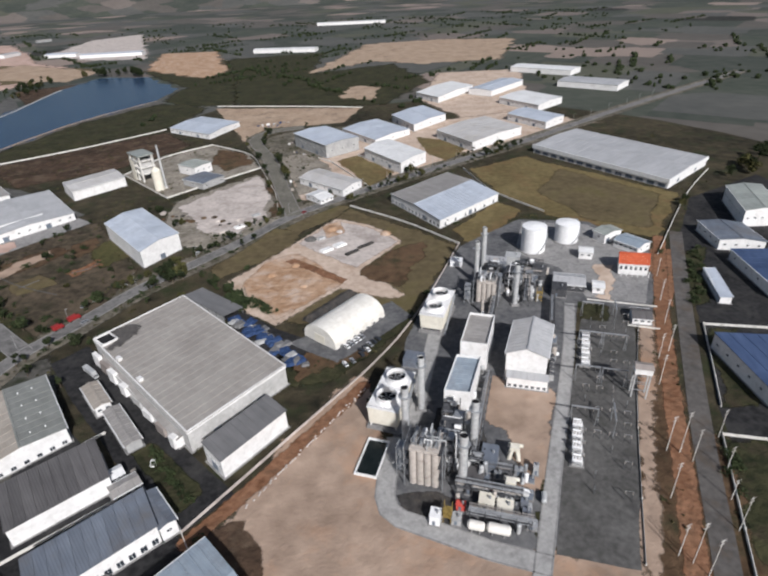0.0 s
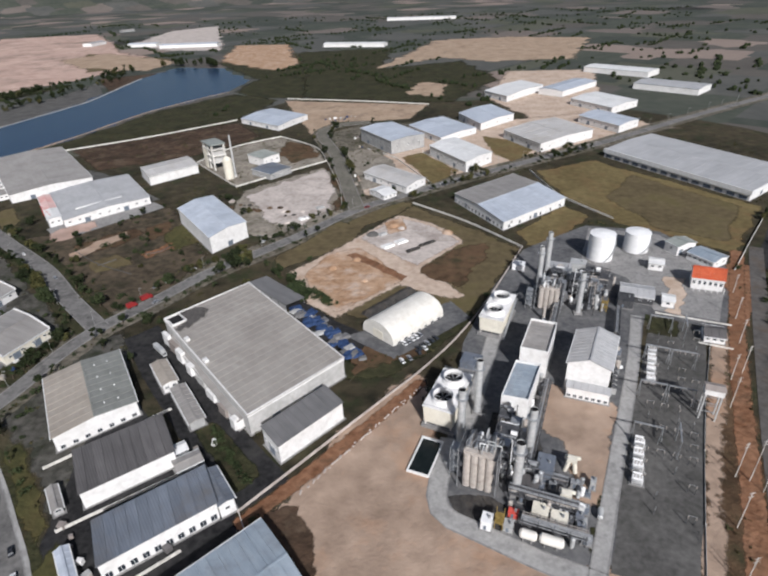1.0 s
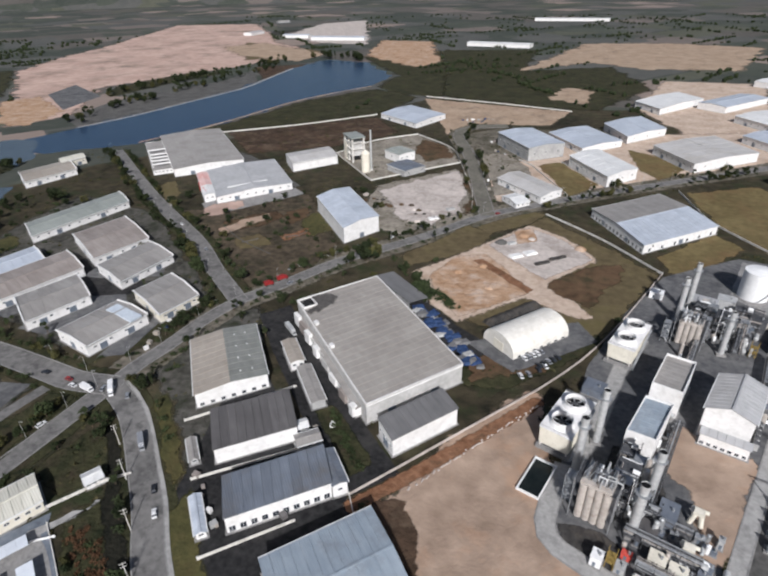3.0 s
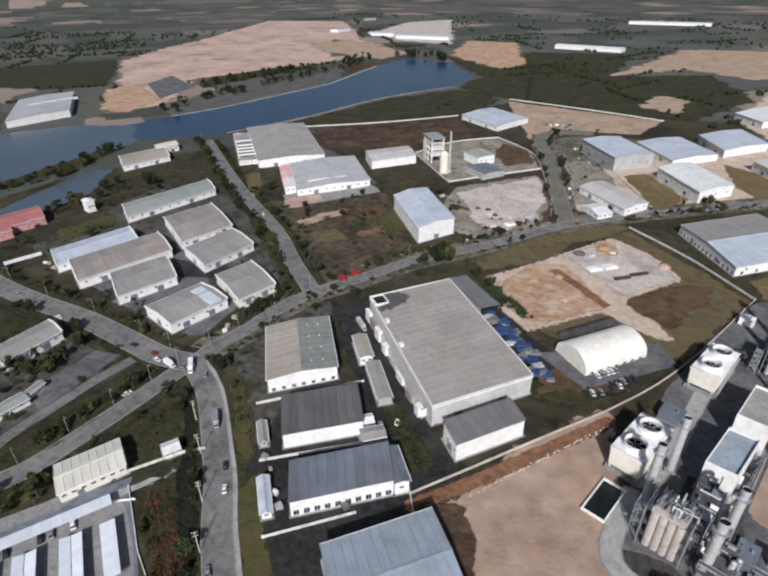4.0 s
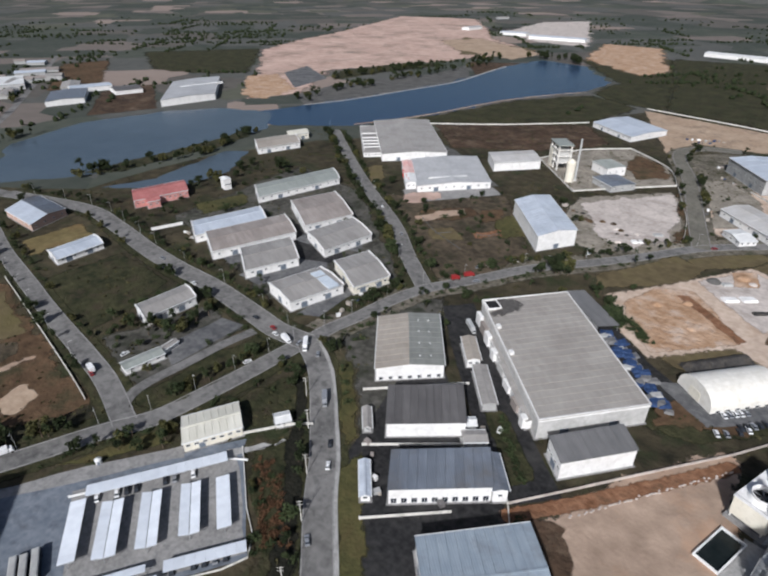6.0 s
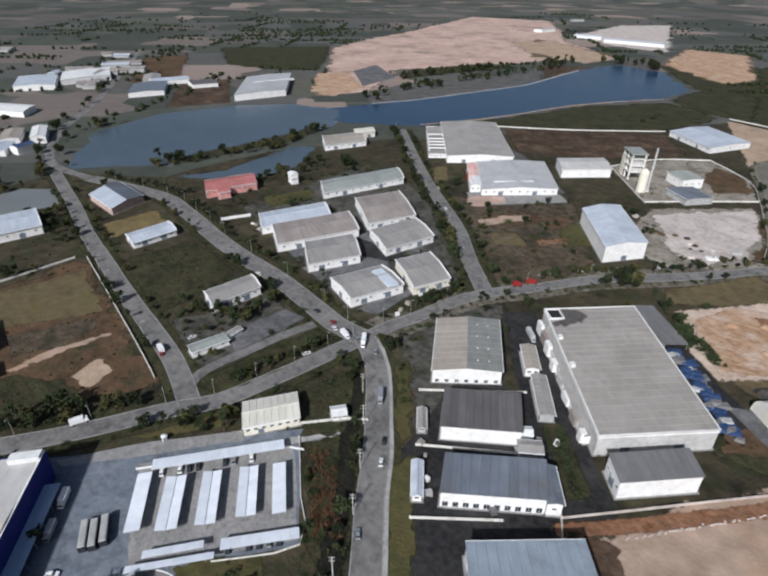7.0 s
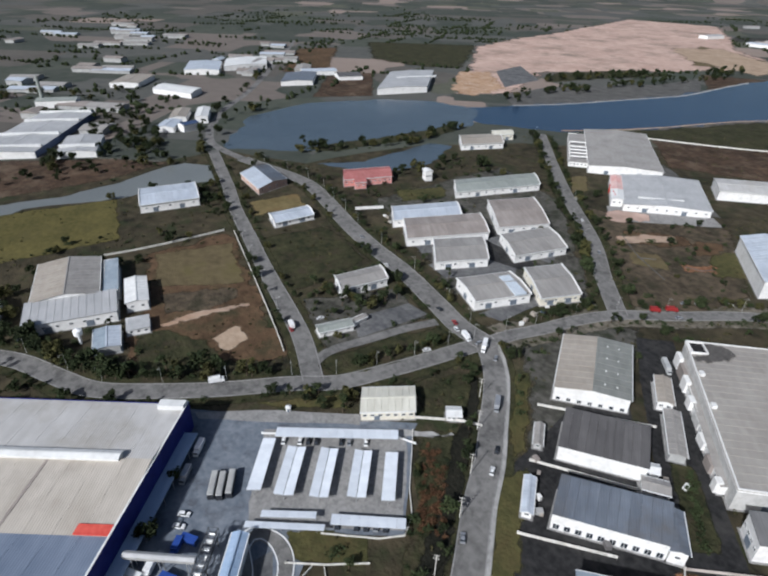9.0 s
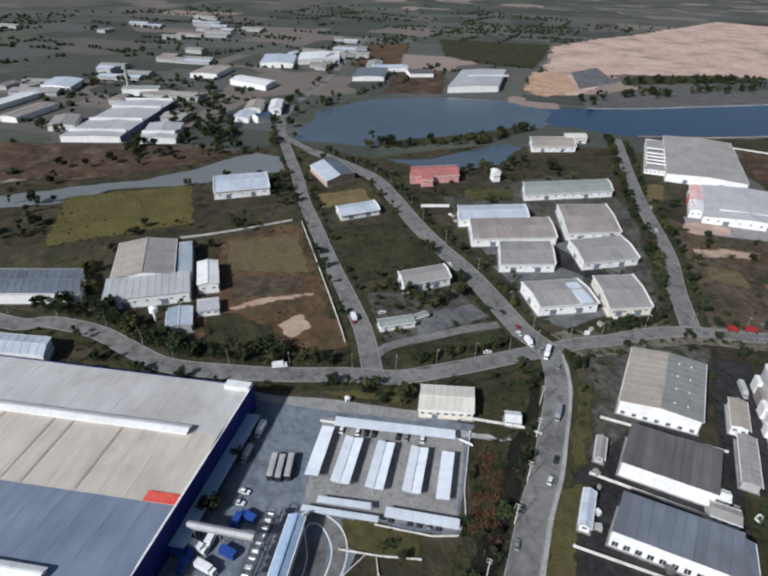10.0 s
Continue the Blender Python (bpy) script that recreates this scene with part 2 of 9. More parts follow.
surf("stack_steel", (0.40, 0.41, 0.41), (0.58, 0.58, 0.57), 0.2, 0.5, 0.2, fine=0.7, stain=((0.28, 0.28, 0.28), 0.4, 0.5))
surf("tank_white", (0.72, 0.72, 0.72), (0.84, 0.84, 0.83), 0.1, 0.5, fine=0.5)
surf("cladding_tan", (0.36, 0.325, 0.29), (0.50, 0.455, 0.415), 0.15, 0.7, fine=0.5, stain=((0.22, 0.18, 0.15), 0.4, 0.5))
# near-black colour for the unlit inside of fan wells and stack mouths
plain("hole_shade", (0.012, 0.012, 0.013), 0.9)
plain("glass", (0.03, 0.036, 0.045), 0.12)
plain("shutter", (0.17, 0.20, 0.24), 0.5, 0.2)
plain("trim_white", (0.74, 0.74, 0.73), 0.5)
plain("yellow", (0.26, 0.185, 0.06), 0.6)
plain("tyre", (0.015, 0.015, 0.016), 0.9)
plain("paint_white", (0.75, 0.75, 0.75), 0.3)
plain("paint_silver", (0.42, 0.43, 0.45), 0.3, 0.5)
plain("paint_dark", (0.03, 0.032, 0.038), 0.3)
plain("paint_red", (0.27, 0.03, 0.03), 0.3)
plain("paint_blue", (0.03, 0.07, 0.28), 0.3)
plain("lamp_post", (0.46, 0.46, 0.45), 0.6, 0.3)
plain("bark", (0.10, 0.075, 0.055), 0.95)
surf("leaf", (0.011, 0.018, 0.008), (0.044, 0.056, 0.023), 0.15, 0.8, fine=1.2, each=0.35)
surf("leaf_olive", (0.030, 0.032, 0.012), (0.085, 0.080, 0.030), 0.15, 0.8, fine=1.2, each=0.3)
surf("leaf_rust", (0.05, 0.026, 0.014), (0.14, 0.075, 0.04), 0.15, 0.8, fine=1.2)
surf("scrub_leaf", (0.022, 0.026, 0.012), (0.085, 0.072, 0.035), 0.05, 0.9, fine=0.6)
surf("water", (0.010, 0.026, 0.065), (0.026, 0.056, 0.10), 0.005, 0.22, bump=0.12, bump_scale=0.35, spec=0.22)
# greyer and lighter than water: sky reflection worked into the base colour
surf("water_grey", (0.048, 0.068, 0.092), (0.084, 0.108, 0.131), 0.006, 0.22, bump=0.1, bump_scale=0.35, spec=0.25)
surf("water_pit", (0.008, 0.012, 0.012), (0.016, 0.02, 0.02), 0.2, 0.15)

# fields far out: a patchwork of plots, colours cooled and lifted for distance haze
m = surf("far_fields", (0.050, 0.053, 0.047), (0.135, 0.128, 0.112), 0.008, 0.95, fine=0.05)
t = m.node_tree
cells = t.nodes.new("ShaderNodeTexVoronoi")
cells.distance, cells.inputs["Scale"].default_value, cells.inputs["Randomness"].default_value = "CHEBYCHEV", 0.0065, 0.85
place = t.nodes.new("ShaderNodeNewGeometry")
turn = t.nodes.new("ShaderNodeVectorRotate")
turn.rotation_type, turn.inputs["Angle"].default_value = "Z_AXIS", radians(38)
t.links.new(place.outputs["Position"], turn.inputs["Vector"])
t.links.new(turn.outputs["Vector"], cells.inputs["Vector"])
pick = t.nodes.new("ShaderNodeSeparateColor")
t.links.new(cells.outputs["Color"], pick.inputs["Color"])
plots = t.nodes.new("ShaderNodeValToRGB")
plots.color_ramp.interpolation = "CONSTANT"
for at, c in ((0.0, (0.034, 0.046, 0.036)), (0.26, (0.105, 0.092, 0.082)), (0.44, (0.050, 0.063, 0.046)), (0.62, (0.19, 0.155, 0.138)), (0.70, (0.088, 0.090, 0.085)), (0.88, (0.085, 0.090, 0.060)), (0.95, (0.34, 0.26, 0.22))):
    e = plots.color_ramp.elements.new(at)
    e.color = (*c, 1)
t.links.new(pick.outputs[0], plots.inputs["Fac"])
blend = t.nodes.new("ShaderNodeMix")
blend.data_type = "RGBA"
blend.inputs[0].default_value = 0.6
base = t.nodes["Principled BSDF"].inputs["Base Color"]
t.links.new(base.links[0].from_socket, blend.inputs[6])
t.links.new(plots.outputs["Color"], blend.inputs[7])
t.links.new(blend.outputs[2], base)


# ---------------------------------------------------------------- builders
class Geo:
    """Gathers the faces of one mesh."""

    def __init__(self, shear=None):
        self.v, self.f, self.shear = [], [], shear

    def add(self, verts, faces):
        k = len(self.v)
        self.v += [tuple(p) for p in verts]
        self.f += [[k + i for i in f] for f in faces]
        return self

    def box(self, x0, y0, z0, x1, y1, z1):
        return self.add([(x0, y0, z0), (x1, y0, z0), (x1, y1, z0), (x0, y1, z0), (x0, y0, z1), (x1, y0, z1), (x1, y1, z1), (x0, y1, z1)],
                        [(3, 2, 1, 0), (4, 5, 6, 7), (0, 1, 5, 4), (1, 2, 6, 5), (2, 3, 7, 6), (3, 0, 4, 7)])

    def prism(self, ring, z0, z1):
        n = len(ring)
        return self.add([(x, y, z0) for x, y in ring] + [(x, y, z1) for x, y in ring],
                        [list(range(n))[::-1], list(range(n, 2 * n))] + [(i, (i + 1) % n, n + (i + 1) % n, n + i) for i in range(n)])

    def hull(self, low, high):
        """A closed body between two rings of the same count."""
        n = len(low)
        return self.add(list(low) + list(high), [list(range(n))[::-1], list(range(n, 2 * n))] + [(i, (i + 1) % n, n + (i + 1) % n, n + i) for i in range(n)])

    def cyl(self, x, y, z0, z1, r0, r1=None, n=12, cap=True):
        r1 = r0 if r1 is None else r1
        a = [2 * math.pi * i / n for i in range(n)]
        faces = [(i, (i + 1) % n, n + (i + 1) % n, n + i) for i in range(n)]
        if cap:
            faces += [list(range(n))[::-1], list(range(n, 2 * n))]
        return self.add([(x + r0 * math.cos(q), y + r0 * math.sin(q), z0) for q in a] + [(x + r1 * math.cos(q), y + r1 * math.sin(q), z1) for q in a], faces)

    def tube(self, p, q, r, n=6, r1=None):
        p, q = Vector(p), Vector(q)
        d = (q - p).normalized()
        u = d.cross(Vector((0, 0, 1)) if abs(d.z) < 0.9 else Vector((1, 0, 0))).normalized()
        w2 = d.cross(u)
        r1 = r if r1 is None else r1
        ring = [(math.cos(2 * math.pi * i / n), math.sin(2 * math.pi * i / n)) for i in range(n)]
        return self.add([p + (u * c + w2 * s) * r for c, s in ring] + [q + (u * c + w2 * s) * r1 for c, s in ring],
                        [(i, (i + 1) % n, n + (i + 1) % n, n + i) for i in range(n)] + [list(range(n))[::-1], list(range(n, 2 * n))])

    def data(self, name, mat):
        me = bpy.data.meshes.new(name)
        v = [(*self.shear(x, y), z) for x, y, z in self.v] if self.shear else self.v
        me.from_pydata(v, [], self.f)
        me.materials.append(MATS[mat])
        return me


def part(name, geo, mat, parent, label="", at=None):
    """One mesh object under a thing or a part; geo is a Geo or finished mesh data."""
    ob = new(name, geo if isinstance(geo, bpy.types.Mesh) else geo.data(name, mat))
    ob.parent = parent
    if at is not None:
        ob.matrix_basis = at if isinstance(at, Matrix) else Matrix.Translation(at)
    if label:
        ob["label"] = label
    return ob


def thing(name, x, y, heading, label, category, group="", z=0.0):
    ob = new(name)
    ob.empty_display_size = 0.5
    ob.matrix_basis = pose(x, y, z, 0, 0, heading)
    return tagged(ob, label, category, group)


def structure(name, geo, mat, label, category, kind="structure"):
    return tagged(new(name, geo.data(name, mat)), label, category, "", kind)


def smooth(points, step):
    """A soft line through plan points."""
    p = [Vector(q) for q in points]
    out = []
    for i in range(len(p) - 1):
        a, b, c, d = p[max(i - 1, 0)], p[i], p[i + 1], p[min(i + 2, len(p) - 1)]
        n = max(1, round((c - b).length / step))
        for k in range(n):
            s = k / n
            out.append(0.5 * (2 * b + (c - a) * s + (2 * a - 5 * b + 4 * c - d) * s * s + (3 * b - a - 3 * c + d) * s ** 3))
    return out + [p[-1]]


def sides(line, half):
    left, right = [], []
    for i, q in enumerate(line):
        d = (line[min(i + 1, len(line) - 1)] - line[max(i - 1, 0)]).normalized()
        nrm = Vector((-d.y, d.x))
        left.append(q + nrm * half)
        right.append(q - nrm * half)
    return left, right


def strip(points, width, z0, z1, step=6.0, ragged=0.0, offset=0.0):
    """A band of ground along a line, with thickness."""
    line = smooth(points, step)
    if offset:
        line = sides(line, offset)[0]
    g = Geo()
    left, right = sides(line, width / 2)
    if ragged:
        left = [q + (q - line[i]).normalized() * ragged * noise.noise((q.x * 0.12, q.y * 0.12, 3)) for i, q in enumerate(left)]
        right = [q + (q - line[i]).normalized() * ragged * noise.noise((q.x * 0.12, q.y * 0.12, 7)) for i, q in enumerate(right)]
    for i in range(len(line) - 1):
        a, b, c, d = left[i], right[i], right[i + 1], left[i + 1]
        g.add([(a.x, a.y, z1), (b.x, b.y, z1), (c.x, c.y, z1), (d.x, d.y, z1), (a.x, a.y, z0), (b.x, b.y, z0), (c.x, c.y, z0), (d.x, d.y, z0)],
              [(0, 1, 2, 3), (4, 5, 1, 0), (3, 2, 6, 7), (0, 3, 7, 4), (2, 1, 5, 6)])
    return g


NATURAL = ("yard_tan", "dusty_verge", "grass_field", "scrub_brown", "sand_dry", "sand", "sand_orange", "sand_pale", "dirt_red", "soil", "soil_brown", "grass_dry", "grass_brown", "gravel_dark", "weedy_yard", "grass_olive", "grass_dark", "rubble", "pink_earth", "ditch_dark", "roof_stain")
FADED = {}


def faded(mat, wide):
    """The same surface, thinning out in patches towards the edge of its plot."""
    key = (mat, wide > 5)
    if key not in FADED:
        m = MATS[mat].copy()
        t = m.node_tree
        edge = t.nodes.new("ShaderNodeAttribute")
        edge.attribute_name = "edge"
        place = t.nodes.new("ShaderNodeNewGeometry")
        grain = t.nodes.new("ShaderNodeTexNoise")
        grain.inputs["Scale"].default_value, grain.inputs["Detail"].default_value, grain.inputs["Roughness"].default_value = (0.03 if wide > 5 else 0.28), 6, 0.65
        t.links.new(place.outputs["Position"], grain.inputs["Vector"])
        total = t.nodes.new("ShaderNodeMath")
        total.operation, total.inputs[1].default_value = "MULTIPLY_ADD", 2.6
        t.links.new(grain.outputs["Fac"], total.inputs[0])
        t.links.new(edge.outputs["Fac"], total.inputs[2])
        cut = t.nodes.new("ShaderNodeMapRange")
        cut.interpolation_type = "SMOOTHSTEP"
        cut.inputs["From Min"].default_value, cut.inputs["From Max"].default_value = 1.0, 1.6
        t.links.new(total.outputs[0], cut.inputs["Value"])
        mix, bare = t.nodes.new("ShaderNodeMixShader"), t.nodes.new("ShaderNodeBsdfTransparent")
        t.links.new(cut.outputs[0], mix.inputs[0])
        t.links.new(bare.outputs[0], mix.inputs[1])
        t.links.new(t.nodes["Principled BSDF"].outputs[0], mix.inputs[2])
        t.links.new(mix.outputs[0], t.nodes["Material Output"].inputs["Surface"])
        FADED[key] = m
    return FADED[key]


def sheet(name, ring, mat, z, wide, step):
    """A sheet over a plot: a grid whose corners know how far inside the outline they lie."""
    ring = np.array(ring, float)
    low, high = ring.min(0) - wide * 1.3, ring.max(0) + wide * 1.3
    nx, ny = int((high[0] - low[0]) / step) + 2, int((high[1] - low[1]) / step) + 2
    gx, gy = np.meshgrid(low[0] + np.arange(nx) * step, low[1] + np.arange(ny) * step)
    px, py = gx.ravel(), gy.ravel()
    far_off, within = np.full(px.shape, 1e9), np.zeros(px.shape, bool)
    for (ax, ay), (bx, by) in zip(ring, np.roll(ring, -1, 0)):
        dx, dy = bx - ax, by - ay
        k = np.clip(((px - ax) * dx + (py - ay) * dy) / max(dx * dx + dy * dy, 1e-9), 0, 1)
        far_off = np.minimum(far_off, (px - ax - k * dx) ** 2 + (py - ay - k * dy) ** 2)
        if ay != by:
            within ^= ((ay > py) != (by > py)) & (px < dx * (py - ay) / dy + ax)
    d = np.clip(np.where(within, 1, -1) * np.sqrt(far_off) / wide, -1.5, 1.5)
    inner = (d > -1.1).reshape(ny, nx)
    keep = inner[:-1, :-1] | inner[1:, :-1] | inner[:-1, 1:] | inner[1:, 1:]
    jj, ii = np.nonzero(keep)
    a = jj * nx + ii
    quads = np.stack([a, a + 1, a + nx + 1, a + nx], 1)
    used, back = np.unique(quads, return_inverse=True)
    me = bpy.data.meshes.new(name)
    me.from_pydata([(float(px[i]), float(py[i]), z) for i in used], [], back.reshape(-1, 4).tolist())
    me.attributes.new("edge", "FLOAT", "POINT").data.foreach_set("value", d[used].astype(np.float32))
    me.materials.append(faded(mat, wide))
    return me


def patch(name, corners, mat, z, label, category, ragged=2.5, step=7.0, kind="structure"):
    """A plot of ground with a slightly uneven outline."""
    span = max(max(q[k] for q in corners) - min(q[k] for q in corners) for k in (0, 1))
    ring = []
    for i, q in enumerate(corners):
        a, b = Vector(q), Vector(corners[(i + 1) % len(corners)])
        n = max(1, round((b - a).length / step))
        nrm = Vector((-(b - a).y, (b - a).x)).normalized()
        for k in range(n):
            p = a.lerp(b, k / n)
            ring.append(p + nrm * ragged * (noise.noise((p.x * 0.07, p.y * 0.07, z * 50)) + 0.6 * noise.noise((p.x * 0.25, p.y * 0.25, z * 31)) + 0.35 * noise.noise((p.x * 0.8, p.y * 0.8, z * 17))))
    if mat in NATURAL:
        wide = 1.3 if span < 45 else 2.2 if span < 110 else 3.4 if span < 300 else 12.0 if span < 400 else 20.0
        return tagged(new(name, sheet(name, [tuple(p) for p in ring], mat, z, wide, wide * 0.8)), label, category, "", kind)
    g = Geo()
    n = len(ring)
    g.add([(p.x, p.y, z) for p in ring] + [(p.x, p.y, -0.3) for p in ring], [list(range(n))] + [(i, n + i, n + (i + 1) % n, (i + 1) % n) for i in range(n)])
    ob = structure(name, g, mat, label, category, kind)
    bm = bmesh.new()
    bm.from_mesh(ob.data)
    bm.faces.ensure_lookup_table()
    bmesh.ops.recalc_face_normals(bm, faces=bm.faces)
    bmesh.ops.triangulate(bm, faces=[f for f in bm.faces if len(f.verts) > 4])
    bm.to_mesh(ob.data)
    bm.free()
    return ob


SHARED = {}
FOOT = []


def shared(key, make):
    if key not in SHARED:
        SHARED[key] = make()
    return SHARED[key]


def window_data(wd, ht):
    g = Geo()
    for x0, z0, x1, z1 in ((-wd / 2, 0, wd / 2, 0.12), (-wd / 2, ht - 0.12, wd / 2, ht), (-wd / 2, 0, -wd / 2 + 0.12, ht), (wd / 2 - 0.12, 0, wd / 2, ht), (-0.05, 0, 0.05, ht)):
        g.box(x0, -0.10, z0, x1, 0.02, z1)
    return g.data("window", "trim_white")


def pane_data(wd, ht):
    return Geo().box(-wd / 2 + 0.1, -0.05, 0.1, wd / 2 - 0.1, 0.02, ht - 0.1).data("pane", "glass")


def shutter_data(wd, ht):
    """One folded metal sheet."""
    prof, k = [(0.02, 0.0), (-0.05, 0.0)], 0.3
    while k + 0.2 < ht:
        prof += [(-0.05, k), (-0.10, k + 0.03), (-0.10, k + 0.13), (-0.05, k + 0.16)]
        k += 0.5
    prof += [(-0.05, ht), (0.02, ht)]
    return Geo().hull([(-wd / 2, y, z) for y, z in prof], [(wd / 2, y, z) for y, z in prof]).data("roller_door", "shutter")


def openings(parent, p, q, h, count, doors, wd=1.8, ht=1.3, sill=0.45):
    """Windows in a row and roller doors along the wall from p to q, seen from outside with p at the left."""
    p, q = Vector(p), Vector(q)
    d = q - p
    turn2 = math.degrees(math.atan2(d.y, d.x))
    for i in range(count):
        at = p + d * ((i + 0.5) / count)
        m4 = pose(at.x, at.y, h * sill, 0, 0, turn2)
        ob = part("window", shared(("win", wd, ht), lambda: window_data(wd, ht)), "", parent, "", m4)
        part("pane", shared(("pane", wd, ht), lambda: pane_data(wd, ht)), "", ob, "dark window glass")
    for s, dw, dh in doors:
        at = p + d * s
        part("roller_door", shared(("door", dw, dh), lambda: shutter_data(dw, dh)), "", parent, "grey-blue metal roller door", pose(at.x, at.y, 0.02, 0, 0, turn2))


def factory(x, y, L, D, heading, skew, h, label, roof="roof_grey", wall="wall_white", rise=2.0, axis="L", kind="gable", panel=3.2, over=0.5, wins=(0, 0, 0, 0),
            doors=((), (), (), ()), name="factory", category="factory building", group="", second=None, vents=0, band=None, gutter=True, sill=0.45, copings=False, win=(1.8, 1.3)):
    """A shed on a slightly skewed plot. Sides are counted from the front: front, right, back, left."""
    e = thing(name, x, y, heading, label, category, group)
    FOOT.append((x, y, L / 2, D / 2, math.cos(radians(heading)), math.sin(radians(heading))))
    sk = radians(skew)
    S = lambda a, b: (a - b * math.sin(sk), b * math.cos(sk))
    a0, b0 = L / 2, D / 2
    C = [S(-a0, -b0), S(a0, -b0), S(a0, b0), S(-a0, b0)]
    th = 0.3
    I = [S(-a0 + th, -b0 + th), S(a0 - th, -b0 + th), S(a0 - th, b0 - th), S(-a0 + th, b0 - th)]
    tops = [0, 0, 0, 0]
    if kind == "gable":
        tops = [0, rise, 0, rise] if axis == "L" else [rise, 0, rise, 0]
    for i in range(4):
        p, q, pi, qi = C[i], C[(i + 1) % 4], I[i], I[(i + 1) % 4]
        top = h + (0.9 if kind == "flat" else 0)
        lp, lq = top, top
        if kind == "mono":
            lp, lq = [(h, h), (h, h + rise), (h + rise, h + rise), (h + rise, h)][i]
        g = Geo()
        low = [(*p, 0), (*q, 0), (*q, lq), (*p, lp)]
        inn = [(*pi, 0), (*qi, 0), (*qi, lq), (*pi, lp)]
        if tops[i]:
            mid, mi = [(p[k] + q[k]) / 2 for k in (0, 1)], [(pi[k] + qi[k]) / 2 for k in (0, 1)]
            low.insert(3, (*mid, h + rise - 0.05))
            inn.insert(3, (*mi, h + rise - 0.05))
        part("wall", g.hull(inn, low), wall, e)
        if band:
            part("wall_band", Geo().hull([(*p, h - 1.5), (*q, h - 1.5), (*qi, h - 1.5), (*pi, h - 1.5)], [(*p, h), (*q, h), (*qi, h), (*pi, h)]) if not tops[i] else
                 Geo().hull([(*p, 0.0), (*q, 0.0), (*qi, 0.0), (*pi, 0.0)], [(*p, 0.8), (*q, 0.8), (*qi, 0.8), (*pi, 0.8)]), band, e, at=(0, 0, 0.0)).scale = (1.0015, 1.0015, 1)
        openings(e, p, q, h, wins[i], doors[i], win[0], win[1], sill)
    # roof
    def slope(lo, hi, z_lo, z_hi, mat, along, n):
        """Sheets side by side; lo, hi: the reach across; along: total length."""
        w1 = along / n
        def make():
            g = Geo(S)
            if axis == "L":
                g.hull([(0.02, lo, z_lo), (w1 - 0.02, lo, z_lo), (w1 - 0.02, hi, z_hi), (0.02, hi, z_hi)], [(0.02, lo, z_lo + 0.14), (w1 - 0.02, lo, z_lo + 0.14), (w1 - 0.02, hi, z_hi + 0.14), (0.02, hi, z_hi + 0.14)])
                g.hull([(0, lo, z_lo + 0.1), (0.16, lo, z_lo + 0.1), (0.16, hi, z_hi + 0.1), (0, hi, z_hi + 0.1)], [(0.03, lo, z_lo + 0.27), (0.13, lo, z_lo + 0.27), (0.13, hi, z_hi + 0.27), (0.03, hi, z_hi + 0.27)])
            else:
                g.hull([(lo, 0.02, z_lo), (hi, 0.02, z_hi), (hi, w1 - 0.02, z_hi), (lo, w1 - 0.02, z_lo)], [(lo, 0.02, z_lo + 0.14), (hi, 0.02, z_hi + 0.14), (hi, w1 - 0.02, z_hi + 0.14), (lo, w1 - 0.02, z_lo + 0.14)])
                g.hull([(lo, 0, z_lo + 0.1), (hi, 0, z_hi + 0.1), (hi, 0.16, z_hi + 0.1), (lo, 0.16, z_lo + 0.1)], [(lo, 0.03, z_lo + 0.27), (hi, 0.03, z_hi + 0.27), (hi, 0.13, z_hi + 0.27), (lo, 0.13, z_lo + 0.27)])
            return g.data("roof_panel", mat)
        me = make()
        for i in range(n):
            s = -along / 2 + i * w1
            part("roof_panel", me, "", e, "", (*(S(s, 0) if axis == "L" else S(0, s)), 0.0))
    length, across = (L, b0) if axis == "L" else (D, a0)
    n = max(1, round((length + 2 * over) / panel))
    if kind == "gable":
        zl = h - rise * over / across
        slope(-across - over, 0, zl, h + rise, roof, length + 2 * over, n)
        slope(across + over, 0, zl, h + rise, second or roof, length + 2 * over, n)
        rg = Geo(S)
        ll = length / 2 + over
        rg.box(*((-ll, -0.4, h + rise + 0.1, ll, 0.4, h + rise + 0.32) if axis == "L" else (-0.4, -ll, h + rise + 0.1, 0.4, ll, h + rise + 0.32)))
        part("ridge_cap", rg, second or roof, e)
        if gutter:
            for sgn in (-1, 1):
                gg = Geo(S)
                o = sgn * (across + over + 0.02)
                gg.box(*((-ll, min(o, o + sgn * 0.3), zl - 0.25, ll, max(o, o + sgn * 0.3), zl + 0.16) if axis == "L" else (min(o, o + sgn * 0.3), -ll, zl - 0.25, max(o, o + sgn * 0.3), ll, zl + 0.16)))
                part("gutter", gg, "trim_white", e)
        if copings and axis == "L":
            for sgn in (-1, 1):
                for c0 in (-1, 1):
                    xa, xb = sorted((sgn * (a0 - 0.1), sgn * (a0 + 0.65)))
                    yb = c0 * (b0 + 0.3)
                    part("coping", Geo(S).hull([(xa, 0, h + rise - 0.1), (xb, 0, h + rise - 0.1), (xb, yb, h - 0.1), (xa, yb, h - 0.1)], [(xa, 0, h + rise + 0.75), (xb, 0, h + rise + 0.75), (xb, yb, h + 0.75), (xa, yb, h + 0.75)]), "wall_white", e, "white gable parapet")
